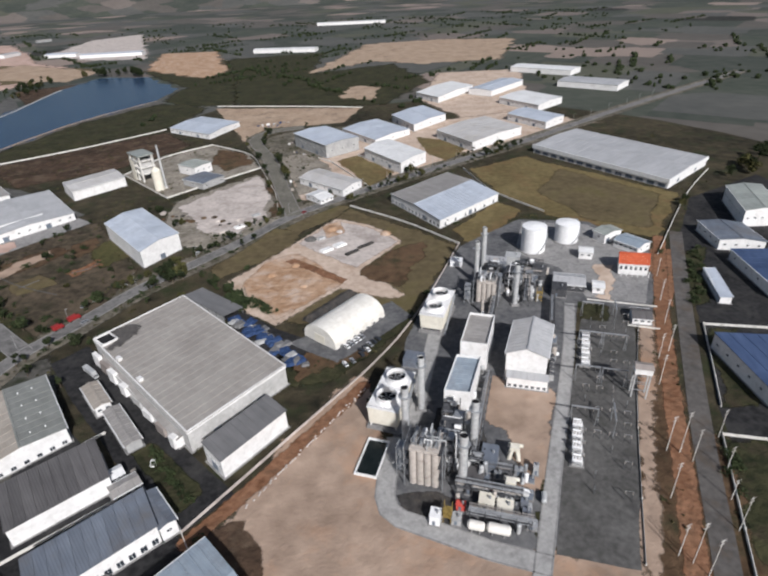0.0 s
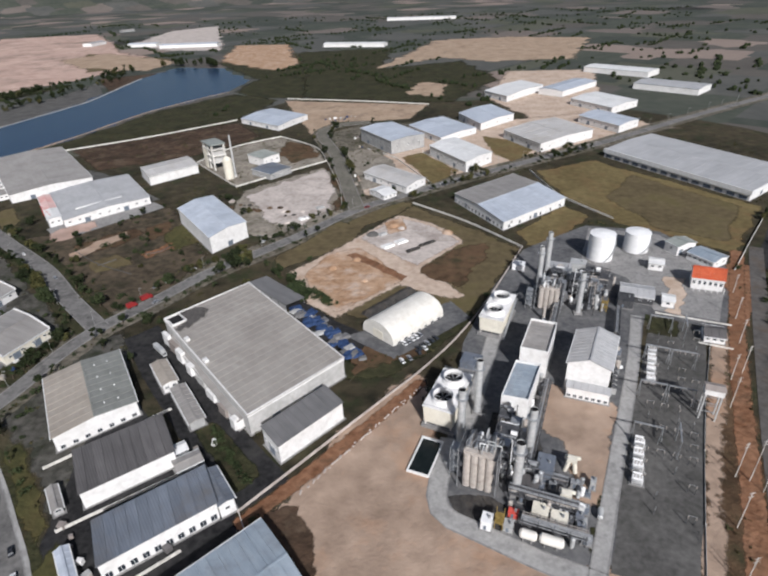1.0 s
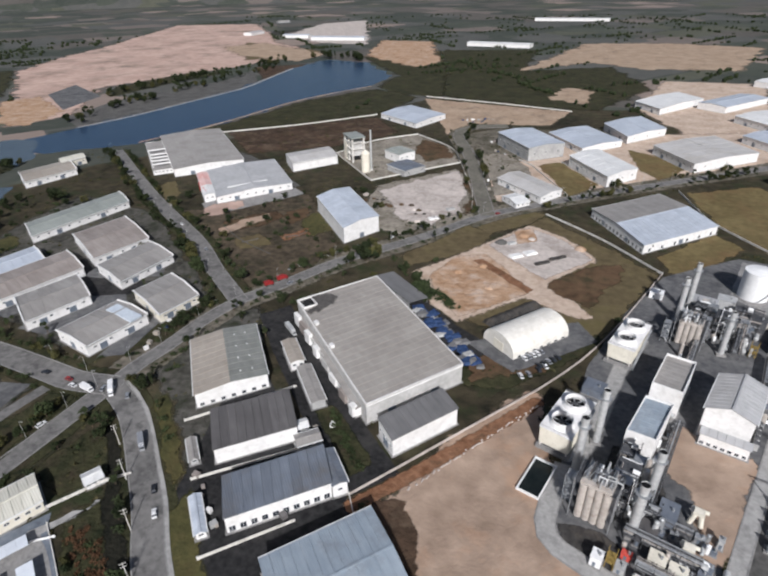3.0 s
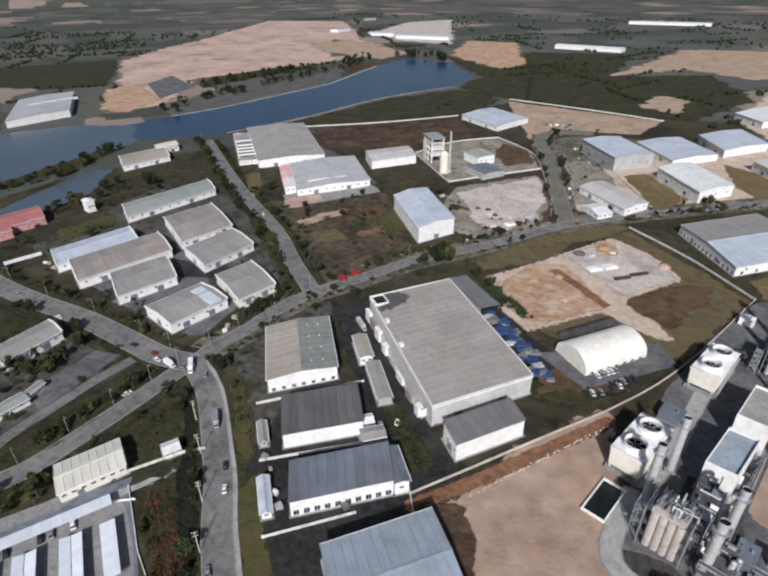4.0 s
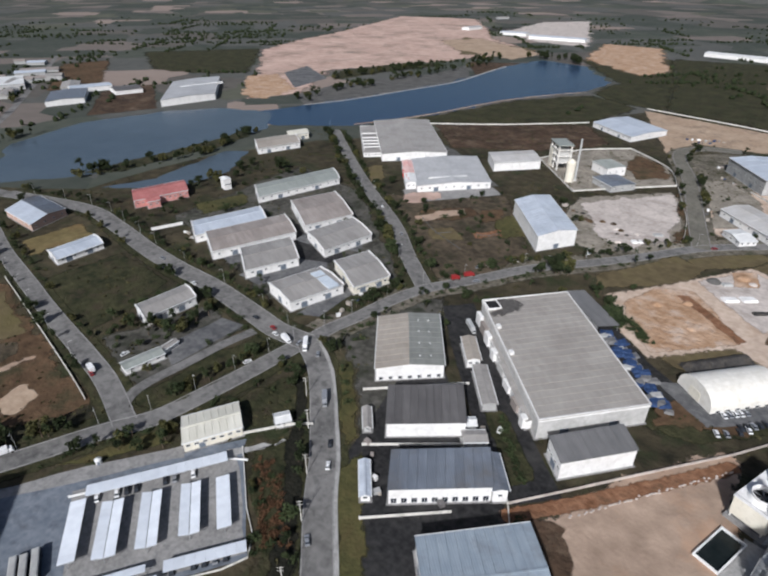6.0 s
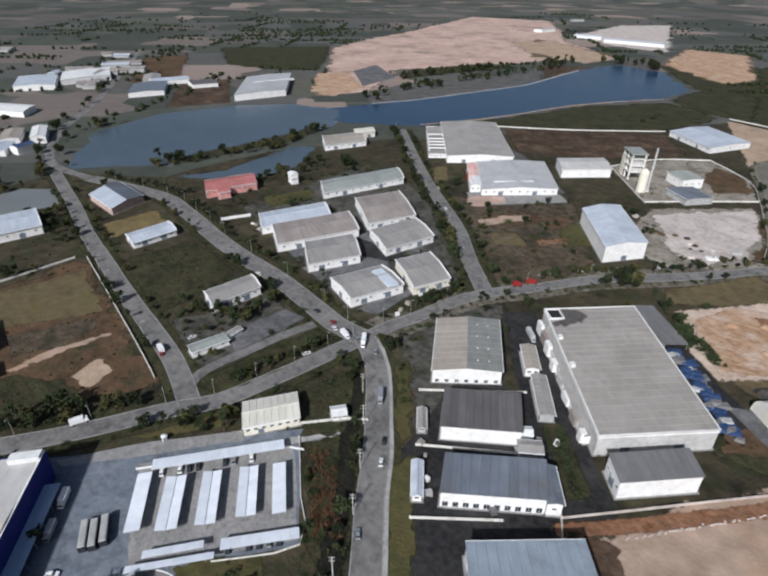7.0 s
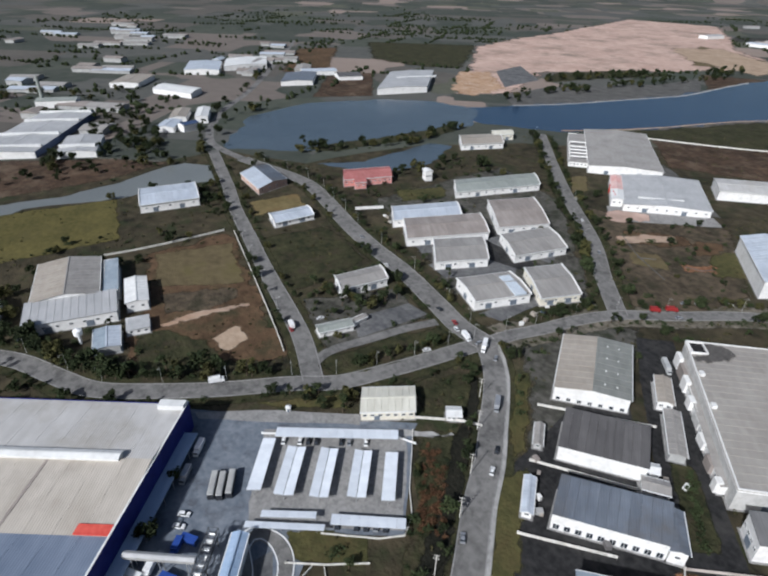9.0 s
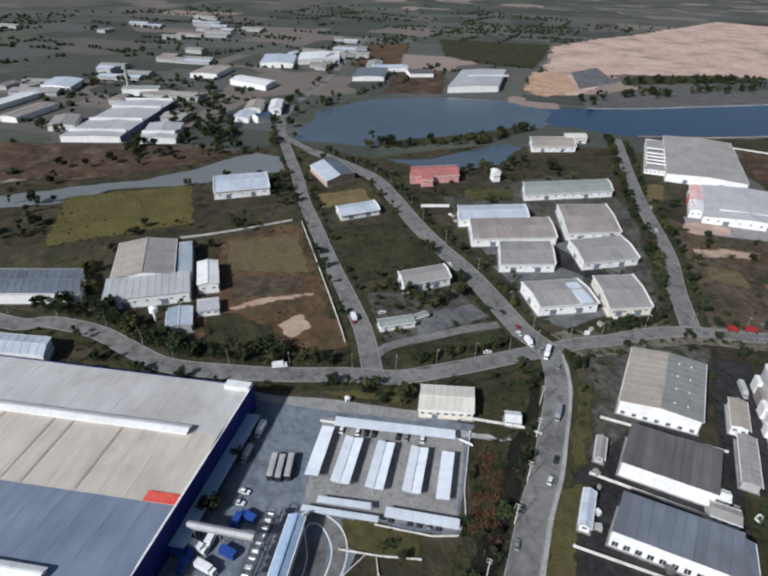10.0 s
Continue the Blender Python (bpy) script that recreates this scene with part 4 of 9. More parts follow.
    ("plot", [(-50, 226), (-24, 208), (14, 246), (4, 262)], "yard", 0.07, "paved apron in front of an arched hall", "yard"),
    ("plot", [(-64, 192), (-26, 194), (-12, 208), (18, 246), (14, 252), (-26, 206), (-52, 218)], "grass_dark", 0.06, "dark grass strip inside a wall", "plot"),
    ("plot", [(-72, 116), (-54, 122), (-43, 113), (-41, 95), (-30, 70), (-34, 58), (-52, 62), (-62, 100)], "soil", 0.066, "dark earth beside a shed", "plot"),
    ("plot", [(-215, 165), (-225, 215), (-200, 222), (-202, 180)], "grass_dark", 0.05, "dark paved yards between factories", "yard"),
    ("plot", [(-250, 160), (-405, 195), (-420, 345), (-330, 330), (-228, 248), (-205, 225), (-212, 175)], "weedy_yard", 0.045, "weedy grey ground between factories", "yard"),
    ("plot", [(-262, 195), (-300, 215), (-330, 235), (-300, 262), (-250, 225)], "asphalt_dark", 0.06, "dark paved lane between factories", "yard"),
    ("plot", [(-300, 372), (-400, 470), (-440, 540), (-330, 490), (-240, 420)], "gravel", 0.05, "grey yard around two factories", "yard"),
    ("plot", [(200, 330), (240, 395), (320, 440), (330, 200), (200, 60), (104, 60), (135, 165)], "asphalt_dark", 0.05, "dark paved factory yards", "yard"),
    ("plot", [(129, 150), (150, 146), (200, 60), (160, 30), (100, 60), (106, 94)], "grass_dark", 0.08, "dark lawn inside white walls", "lawn"),
    ("plot", [(161, 224), (176, 220), (152, 166), (138, 166)], "grass_dark", 0.08, "strip of grass inside a white wall", "lawn"),
    ("plot", [(188, 302), (207, 312), (175, 246), (160, 238)], "grass_dark", 0.08, "green strip beside the service road", "verge"),
    ("plot", [(-110, 430), (-70, 500), (-40, 640), (180, 720), (260, 640), (150, 580), (0, 470), (-50, 430)], "sand_pale", 0.04, "pale paved factory plots along the road", "yard"),
]
for nm, ring, mt, z, lb, ct in P:
    patch(nm, ring, mt, z, lb, ct, 9 if ct == "earthworks" else 0.6 if mt in ("asphalt", "concrete", "concrete_blue", "asphalt_dark", "yard", "gravel") else 1.0 if ct == "building site" else 5.0 if mt in ("soil_brown", "sand_orange", "sand_pale", "rubble", "pink_earth") else 3.0, 2.2 if ct in ("building site", "plot", "yard") else 5.0)

def band(name, pts, width, offset, mat, z, label, category):
    """A soft-edged band of ground beside a line."""
    line = smooth(pts, 8.0)
    left, right = sides(line, offset + width / 2)[0], sides(line, offset - width / 2)[0]
    return tagged(new(name, sheet(name, [tuple(q) for q in left + right[::-1]], mat, z, 1.6, 2.0)), label, category, "", "structure")


ROADS = {
    "main": ([(-50, -8), (-84, 30), (-105.3, 54), (-126.3, 75.7), (-139.5, 91.5), (-156.5, 108.5), (-171, 122.5), (-184, 133), (-202, 143)], 10.2),
    "west": ([(-202, 143), (-222, 140.5), (-246, 143), (-288, 147), (-330, 147), (-370, 149.5), (-425, 156), (-476, 157), (-560, 130)], 12.6),
    "east": ([(-202, 143), (-201, 160), (-197, 178), (-193, 205), (-185, 229), (-170, 253), (-148, 292), (-120, 326), (-96, 357), (-67, 398), (-30, 432), (11, 466), (80, 519), (163, 581), (330, 720), (600, 930)], 8.4),
    "north": ([(-186, 228), (-220, 256), (-261, 293), (-327, 340), (-386, 385), (-491, 470)], 10.0),
    "bend": ([(-420, -190), (-334, -115), (-323, -91), (-304, -68), (-281, -52), (-263, -38), (-247.5, -13), (-234, 14), (-222.5, 42), (-212.5, 61.5), (-208.8, 83), (-206.3, 104), (-204.5, 124), (-203, 140)], 9.4),
    "cross": ([(-220, 52), (-252, 60.5), (-283, 64.8), (-317, 68.3), (-352, 72.5), (-376, 76), (-440, 84.5), (-494, 95), (-600, 112)], 9.2),
    "inner": ([(-228, 52), (-234, 62), (-236.5, 72), (-235.2, 92), (-234, 114), (-231, 132)], 6.0),
    "works": ([(-67, 397), (-80, 442), (-109, 545), (-137, 620), (-138, 652), (-120, 675), (-89, 684)], 12.0),
    "plant_ring": ([(2, 158), (0.5, 146), (-2.3, 138), (-3.2, 130), (-2, 124.5), (2, 120.5), (8, 117.7), (18.7, 112.7), (30.2, 107.3), (40, 103.9), (48, 101)], 6.5),
    "plant_east": ([(30, 62), (43, 96), (49.3, 112.3), (60.1, 140.3), (75.8, 180), (88, 212), (101, 251)], 4.8),
    "plant_west": ([(34, 268), (23, 221), (14, 185), (6, 160)], 6.0),
    "east_service": ([(200, 335), (191, 315), (156.5, 236), (131, 176), (115, 137), (99, 96), (72, 30)], 8.0),
    "lake_road": ([(-560, 130), (-640, 120), (-756, 167), (-882, 250), (-1160, 408), (-1400, 540)], 9.0),
}
k = 0
for nm, (pts, wd) in ROADS.items():
    k += 1
    structure("road", strip(pts, wd, -0.2, 0.10 + 0.005 * k), "concrete_pale" if nm.startswith("plant") else "gravel_road" if nm == "east_service" else "road_olive" if nm == "works" else "asphalt", "worn grey asphalt road" if not nm.startswith("plant") else "pale concrete plant road", "road")
    if not nm.startswith(("lake", "inner", "east_service")):
        for sgn in (-1, 1):
            structure("kerb", strip(pts, 0.5, -0.2, 0.24, 6, 0, sgn * (wd / 2 + 0.25)), "concrete", "pale concrete kerb along the road", "kerb")
structure("pavement", strip(ROADS["main"][0], 1.5, -0.2, 0.2, 6, 0.4, -6.3), "concrete_pale", "narrow pale pavement beside the road", "pavement")
for nm, a, b in (("north", 3.4, 0.055), ("west", 3.0, 0.052), ("east", 4.6, 0.049), ("works", 3.0, 0.066), ("bend", 3.4, 0.062), ("cross", 2.6, 0.058), ("main", 3.0, 0.075)):
    pts, wd = ROADS[nm]
    for sgn in (-1, 1):
        band("verge", pts, a * 1.7, sgn * (wd / 2 + 0.3 + a * 0.8), "dusty_verge" if nm in ("east", "works") else "grass_dark", b, "dusty weedy verge beside the road" if nm in ("east", "works") else "dark weedy verge beside the road", "verge")
band("dirt_track", [(186, 330), (180, 316), (145, 237), (121, 177), (106, 137), (90, 96), (66, 30)], 7.5, 0, "dirt_red", 0.13, "red-brown earth bank beside the service road", "earth bank")
band("dirt_track", [(-74, 116), (-58, 135), (-39, 160), (-13, 195)], 6.0, -4.2, "dirt_red", 0.16, "red-brown earth bank below a wall", "earth bank")


def wall_line(points, h=1.35, thick=0.26, mat="block_wall", label="pale concrete boundary wall", post=10.0):
    line = smooth(points, post)
    a = line[0]
    e = thing("boundary_wall", a.x, a.y, 0, label, "wall")
    for i in range(len(line) - 1):
        p, q = line[i] - a, line[i + 1] - a
        d = (q - p).normalized()
        nrm = Vector((-d.y, d.x)) * thick / 2
        part("wall_panel", Geo().prism([tuple(p + nrm), tuple(p - nrm), tuple(q - nrm), tuple(q + nrm)], -0.2, h), mat, e)
        if i % 4 == 0:
            part("post", shared(("post", h), lambda: Geo().box(-0.25, -0.25, -0.2, 0.25, 0.25, h + 0.25).data("post", mat)), "", e, "", pose(p.x, p.y, 0, 0, 0, math.degrees(math.atan2(d.y, d.x))))
    return e


for pts in ([(-72, 119), (-56, 140), (-38, 164), (-12, 198)], [(-12, 198), (6, 226), (24, 263), (52, 332)]):
    wall_line(pts, 1.3, 0.26, "rubble", "weathered tan boundary wall of the plant")
for pts in ([(111.6, 253.7), (145, 243)], [(123, 227.3), (137, 222.5)]):
    wall_line(pts, 0.9, 0.2, "block_wall", "low white wall inside the plant")
for pts in ([(52, 332), (17, 374), (-24, 411)], [(79, 492), (88, 450), (96, 424), (123, 381)], [(-397, 70), (-339, 62), (-270, 52), (-247, 48)],
            [(-403, 64), (-400, 6), (-405, -53)], [(-248, 522), (-216, 486), (-183, 450)], [(-183, 450), (-150, 487), (-115, 524)], [(-115, 524), (-136, 574), (-186, 619)], [(-186, 619), (-227, 578), (-248, 522)], [(-113, 519), (-101, 483), (-88, 443), (-80.5, 402)], [(-440, 555), (-347, 625), (-266, 705)],
            [(-233, 838), (-117, 812), (-18, 783)], [(-154, 133), (-118, 168)], [(-132, 107), (-93, 139)], [(-110, 80), (-86, 103)], [(-184, 67), (-162.7, 96.8), (-156.2, 102.5)], [(173, 303), (239, 399), (289, 459)], [(-72, 119), (-60, 100), (-40, 70)],
            [(160, 225), (189, 219)], [(160, 225), (148, 195), (136, 166)], [(128, 151), (148, 146)], [(128, 151), (116, 120), (106, 94)], [(-48, 536), (-10, 457)], [(-20, 552), (16, 492)], [(-60, 548), (-44, 530)]):
    wall_line(pts)
for pts in ([(-255.8, 319.9), (-232.7, 303.8), (-221.3, 298.0), (-198.2, 288.0)], [(-226.9, 298.9), (-219, 308)], [(-202, 316), (-193.5, 321), (-190, 330)]):
    wall_line(pts, 0.5, 0.4, "gravel", "low broken grey wall in the scrub")
for pts in ([(-392.6, 167.9), (-384.7, 189.1)],):
    wall_line(pts, 2.4, 0.3, "wall_white", "white yard wall between factories")
for pts in ([(-140.4, 5.7), (-133, 17), (-126.2, 29.7)], [(-131.3, 4.1), (-134.9, 12.8)], [(-126.9, 14.3), (-132.8, 16.1)]):
    wall_line(pts, 0.8, 0.25, "block_wall", "low pale garden wall by the drive")

# ---------------------------------------------------------------- buildings: middle of the estate
R1 = ((0.5, 4, 3.6),)
R2 = ((0.25, 4, 3.6), (0.7, 4, 3.6))
NO = ()
big, SB = factory(-94.6, 208, 50.5, 93, 49.8, -5.5, 10.5, "very large pale factory with a broad warm grey sheet roof", "roof_warm", "wall_pale", 0.5, "D", "mono", wins=(0, 0, 0, 0), doors=(R2, NO, NO, NO), panel=4.2)
factory(-56.7, 158.5, 32.2, 12.4, 51, -6, 9.0, "white annex with a grey sheet roof beside the large factory", "roof_iron", "wall_white", 1.0, "L", "mono", wins=(0, 0, 0, 4), doors=(NO, NO, NO, R1), name="annex", category="annex building")
# low front windows: dark panes put in for small shaded openings
factory(-155.4, 170.5, 32.5, 43.8, 43.8, -6.3, 7.6, "factory with one tan and one dark grey-green roof slope", "roof_tan", "wall_white", 1.6, "D", wins=(7, 0, 0, 0), win=(2.0, 1.9), sill=0.06, doors=(NO, NO, NO, R1), second="roof_greygreen", vents=8, panel=4.4)
factory(-121.3, 136.6, 32.9, 22.1, 40.2, -4.3, 7.6, "white shed with a dark grey sheet roof", "roof_dark", "wall_white", 1.2, "L", "mono", wins=(0, 0, 0, 3), doors=(NO, NO, NO, R1), panel=3.4)
# the dark bays are tall panes, their dark glass standing for shade inside
factory(-96.6, 111.1, 37.7, 17.4, 41, -7.2, 8.0, "white shed with a blue-grey sheet roof and dark bays", "roof_bluegrey", "wall_white", 1.0, "L", "mono", wins=(10, 0, 0, 3), win=(2.3, 2.8), sill=0.05, doors=(NO, NO, NO, NO), panel=3.4)
factory(-62.0, 84.0, 39.0, 34.0, 47, -4, 8.0, "factory with a blue-grey sheet roof", "roof_slate", "wall_white", 1.6, "L", wins=(0, 0, 0, 3), doors=(NO, NO, NO, R2), panel=3.4)
factory(-186.2, 73.1, 23.4, 15.0, 62.6, -4.7, 5.2, "small cream office with a pale ribbed roof", "roof_cream", "wall_cream", 1.0, "L", wins=(7, 3, 0, 3), doors=(((0.3, 2.5, 2.6),), NO, NO, NO), name="office_building", category="office building")
# beside the large factory
factory(-111.4, 187.5, 2.4, 80, 49.8, -5.5, 4.6, "narrow white lean-to along the large factory", "roof_grey", "wall_white", 0.5, "D", "mono", wins=(0, 0, 0, 9), name="lean_to", category="lean-to")
factory(-129.3, 187.5, 6.4, 19, 40, 0, 4.8, "narrow beige yard building", "roof_tan", "wall_white", 0.8, "D", wins=(2, 0, 0, 3), name="yard_building", category="yard building")
factory(-110.6, 168.6, 6.0, 27, 40, 0, 4.0, "long narrow grey yard shed", "roof_grey", "wall_grey", 0.6, "D", name="yard_shed", category="shed")
# west group
WEST = [
    (-353.0, 208.8, 53.9, 25.9, 73.3, -11.8, 6.0, "roof_light", "wall_white", "long factory with a light blue-white roof"),
    (-323.0, 205.1, 60.5, 34.0, 71.4, -9.6, 6.3, "roof_brown", "wall_white", "long factory with a brownish grey roof"),
    (-287.7, 191.6, 35.6, 33.0, 68.8, -12.0, 6.0, "roof_grey", "wall_white", "factory with a grey sheet roof"),
    (-238.3, 178.1, 35.4, 26.6, 74.9, 0.4, 6.3, "roof_grey", "wall_white", "factory with a grey roof and a glazed strip"),
    (-226.7, 215.2, 25.9, 36.0, 72.8, -10.9, 5.6, "roof_grey", "wall_cream", "squat factory with a grey roof"),
    (-273.9, 245.2, 41.0, 33.0, 79.3, -13.0, 5.4, "roof_grey", "wall_white", "factory with a grey roof and white end walls"),
    (-317.6, 270.8, 40.3, 52.0, 71.6, -12.9, 6.0, "roof_brown", "wall_white", "factory with a brown-grey roof"),
    (-377.0, 301.8, 80.1, 29.0, 76.3, -20.0, 5.6, "roof_green", "wall_white", "long shed with a pale green-grey roof"),
    (-491, 378, 48, 37, 72, -16.0, 6.0, "roof_tan", "wall_white", "factory with a tan roof by the lagoon"),
    (-500, 417, 24, 19, 72, -16.0, 6.6, "roof_cream", "wall_cream", "small cream-roofed building by the lagoon"),
    (-479.9, 42.8, 43.8, 37.2, 84.3, -3.7, 6.6, "roof_light", "wall_white", "factory with a pale blue-white roof"),
    (-399.5, 115.8, 31.7, 18.2, 91.9, -9.3, 4.2, "roof_light", "wall_white", "small white shed with a pale roof"),
    (-286.7, 114.6, 30.8, 16.2, 87.2, -10.5, 5.6, "roof_grey", "wall_white", "white office with a grey roof"),
]
for x, y, L, D, hd, sk, h, rf, wl, lb in WEST:
    factory(x, y, L, D, hd, sk, h, lb, rf, wl, 1.5, "L", wins=(max(4, int(L / 8)), 0, 0, 3), doors=(R2, NO, NO, R1), panel=6.2, group="factories of the west group", copings=L > 25)
factory(-449.5, 210.5, 43.6, 27, 75.4, -10.9, 6.4, "pink building with a red tiled roof", "roof_red", "wall_pink", 2.4, "L", wins=(10, 0, 0, 4), name="pink_house", category="building", panel=4)
factory(-436.0, 196.0, 10, 9, 75.4, -10.9, 6.0, "small pink wing with a red roof", "roof_red", "wall_pink", 1.4, "L", wins=(2, 0, 0, 0), name="pink_wing", category="building", panel=4)
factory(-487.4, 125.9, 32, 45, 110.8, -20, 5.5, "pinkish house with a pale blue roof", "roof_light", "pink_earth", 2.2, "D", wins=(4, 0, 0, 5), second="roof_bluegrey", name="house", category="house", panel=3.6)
# skylight strip on one roof
sk1 = thing("roof_light", -232.0, 187.5, 74.9, "long glazed strip set in a factory roof", "rooflight", z=7.3)
part("glazing", Geo().box(-3.5, -11, -0.4, 3.5, 11, 0.75), "skylight", sk1)
# north
factory(-392.5, 484.5, 66.8, 140, 44.5, -1.3, 7.6, "very large white factory with a flat pale grey roof", "roof_grey", "wall_white", 1.8, "D", wins=(0, 0, 0, 0), doors=(R2, NO, NO, NO), panel=6)
swing, SW2 = factory(-423.0, 455.0, 18, 110, 44.5, -1.3, 4.6, "low service wing with white open roof frames", "roof_grey", "wall_white", 0.8, "D", "mono", wins=(5, 0, 0, 6), name="service_wing", category="factory wing", panel=6)
for b in (-46, -34, -22, -10, 8):
    part("portal_frame", Geo(SW2).box(-8.6, b - 0.6, 7.6, 8.6, b + 0.6, 8.6), "wall_white", swing, "white portal beam")
    for a in (-8.6, 8.0):
        part("frame_leg", Geo(SW2).box(a, b - 0.5, 4.4, a + 0.6, b + 0.5, 7.6), "wall_white", swing)
n2, SN2 = factory(-291.2, 415.1, 67, 78, 48.3, -7.8, 5.8, "factory with a pale green-grey roof", "roof_pale", "wall_white", 1.8, "D", wins=(9, 0, 0, 0), doors=(R2, NO, NO, NO), panel=5)
part("ridge_vent", Geo(SN2).box(-22, -24.0, 6.3, 14, -22.6, 7.7), "roof_white", n2, "long white roof ventilator")
factory(-325.0, 395.8, 9, 37, 48.3, -7.8, 7.0, "front block of a factory with a faded pink roof", "roof_pink", "wall_white", 0.8, "D", wins=(2, 0, 0, 6), name="front_block", category="factory wing", band="wall_red", panel=6)
factory(-304.8, 372.2, 9, 24, 48.3, -7.8, 6.6, "low white front block of a factory", "roof_white", "wall_white", 0.8, "D", wins=(2, 0, 0, 4), name="front_block", category="factory wing", panel=6)
factory(-259.9, 486, 47.6, 34, 48.7, -10, 8.4, "long low shed with a pale grey roof", "roof_stone", "wall_white", 1.2, "L", panel=5, name="shed", category="shed")
factory(-169.6, 358, 31.6, 68, 58.5, -18, 12.0, "tall white warehouse with a pale blue roof", "roof_light", "wall_white", 2.0, "D", wins=(0, 0, 0, 0), doors=(R1, NO, NO, NO), panel=4, name="warehouse", category="warehouse")
# along the east road
EAST = [
    (-54.5, 587.5, 66.3, 42.0, -55.0, 4.3, 13.5, "roof_light", "wall_grey", "grey factory with a pale flat roof"),
    (-0.4, 633.2, 67.2, 56.2, -56.6, 12.0, 6.5, "roof_light", "wall_white", "factory with a pale blue roof"),
    (16.8, 530.5, 64.5, 39.3, -58.3, 18.0, 10.0, "roof_white", "wall_white", "white factory with a white roof beside a dry plot"),
    (-42.7, 464.0, 55.8, 27.3, -44.0, 10.1, 6.0, "roof_stone", "wall_white", "factory with a pale grey roof"),
    (-49.7, 430.3, 20.4, 13.7, -48.9, 5.7, 3.6, "roof_white", "wall_white", "small white gatehouse beside the road"),
    (53.2, 688.9, 60.1, 62.7, -67.3, 25.0, 8.0, "roof_light", "wall_white", "factory with a pale blue roof"),
    (113.0, 603.6, 63.7, 82.2, -61.7, 12.1, 9.0, "roof_stone", "wall_white", "long factory with a pale grey roof"),
    (105.7, 851.2, 50.8, 100.0, -57.7, 20.0, 8.0, "roof_white", "wall_white", "white factory beyond the estate road"),
    (210.0, 760.0, 70.0, 60.0, -57.7, 12.0, 8.0, "roof_white", "wall_white", "white factory beyond the estate road"),
    (190.0, 660.0, 60.0, 40.0, -57.7, 12.0, 8.0, "roof_light", "wall_white", "factory with a pale roof"),
    (-213.9, 696.8, 72.7, 62.0, -35.4, 13.3, 6.0, "roof_light", "wall_white", "factory with a pale blue-grey roof by the reservoir"),
]
for x, y, L, D, hd, sk, h, rf, wl, lb in EAST:
    factory(x, y, L, D, hd, sk, h, lb, rf, wl, 1.6, "L" if L > 30 else "D", wins=(max(3, int(L / 9)), 3, 0, 0), doors=(R2 if L > 30 else NO, NO, NO, NO), panel=13, group="factories along the east road")
# front windows stand for shaded open bays along the wall foot
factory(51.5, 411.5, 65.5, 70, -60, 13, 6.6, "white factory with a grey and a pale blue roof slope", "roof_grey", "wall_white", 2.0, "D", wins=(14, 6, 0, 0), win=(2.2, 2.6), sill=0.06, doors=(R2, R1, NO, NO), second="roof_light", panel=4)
# row of dark roller doors put in for the shade of open loading bays
longhouse, SL = factory(223.9, 501.9, 140.6, 80, -56.4, 8.3, 7.4, "very long warehouse with a pale grey roof and white fascia", "roof_pale", "wall_white", 1.6, "L", wins=(0, 0, 0, 0), doors=(tuple(((i + 0.5) / 14, 6.5, 3.0) for i in range(14)), R2, NO, NO), panel=8, band="trim_white", name="warehouse", category="warehouse")
part("fascia", Geo(SL).box(-71.4, -41.3, 4.6, 71.4, -40.7, 8.3), "trim_white", longhouse, "deep white fascia")
part("fascia", Geo(SL).box(70.8, -40.7, 4.6, 71.4, 40.7, 8.3), "trim_white", longhouse, "deep white fascia")
factory(265.9, 361.7, 25.1, 49.8, -1.3, -15, 12.0, "white office block with a pale green roof", "roof_green", "wall_white", 1.5, "D", wins=(5, 0, 0, 8), name="office_building", category="office building", panel=5)
factory(184.0, 178.0, 60, 46, -10, 12, 7.5, "wide dark blue factory roof with white edges", "roof_blue", "wall_white", 1.0, "L", "mono", wins=(6, 0, 0, 6), panel=6)
factory(232.0, 262.0, 46, 50, -14, 10, 7.0, "blue-roofed factory with white end walls", "roof_blue", "wall_white", 1.5, "D", wins=(4, 0, 0, 4), panel=6)
factory(185.5, 259.5, 5.5, 33, -14, 0, 3.8, "long narrow shed with a pale roof", "roof_light", "wall_white", 0.6, "D", "mono", wins=(0, 0, 0, 5), name="parking_shed", category="shed")
factory(226.0, 318.0, 26, 30, -14, 10, 7.0, "small factory with a blue-grey roof", "roof_bluegrey", "wall_white", 1.5, "D", wins=(4, 0, 0, 4), panel=6)
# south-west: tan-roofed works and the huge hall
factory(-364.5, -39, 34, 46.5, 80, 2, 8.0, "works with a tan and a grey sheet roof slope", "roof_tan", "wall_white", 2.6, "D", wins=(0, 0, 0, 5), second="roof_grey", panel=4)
factory(-330.5, -40.5, 45, 21, 81, 1, 6.4, "broad front bay with a pale blue-grey roof", "roof_pale", "wall_white", 1.8, "L", "mono", wins=(7, 2, 0, 3), doors=(R2, NO, NO, NO), panel=4, name="front_bay", category="factory wing")
factory(-360, -16.5, 7.6, 40, 80, 2, 6.6, "narrow side bay with a slate-blue roof and white edge", "roof_slate", "wall_white", 0.6, "D", "mono", wins=(1, 5, 0, 0), panel=4, name="side_bay", category="factory wing")
factory(-335.8, -6.5, 11, 28.5, 80, 2, 6.2, "narrow white-roofed side building of the works", "roof_white", "wall_white", 1.0, "D", wins=(2, 4, 0, 0), name="side_building", category="building")
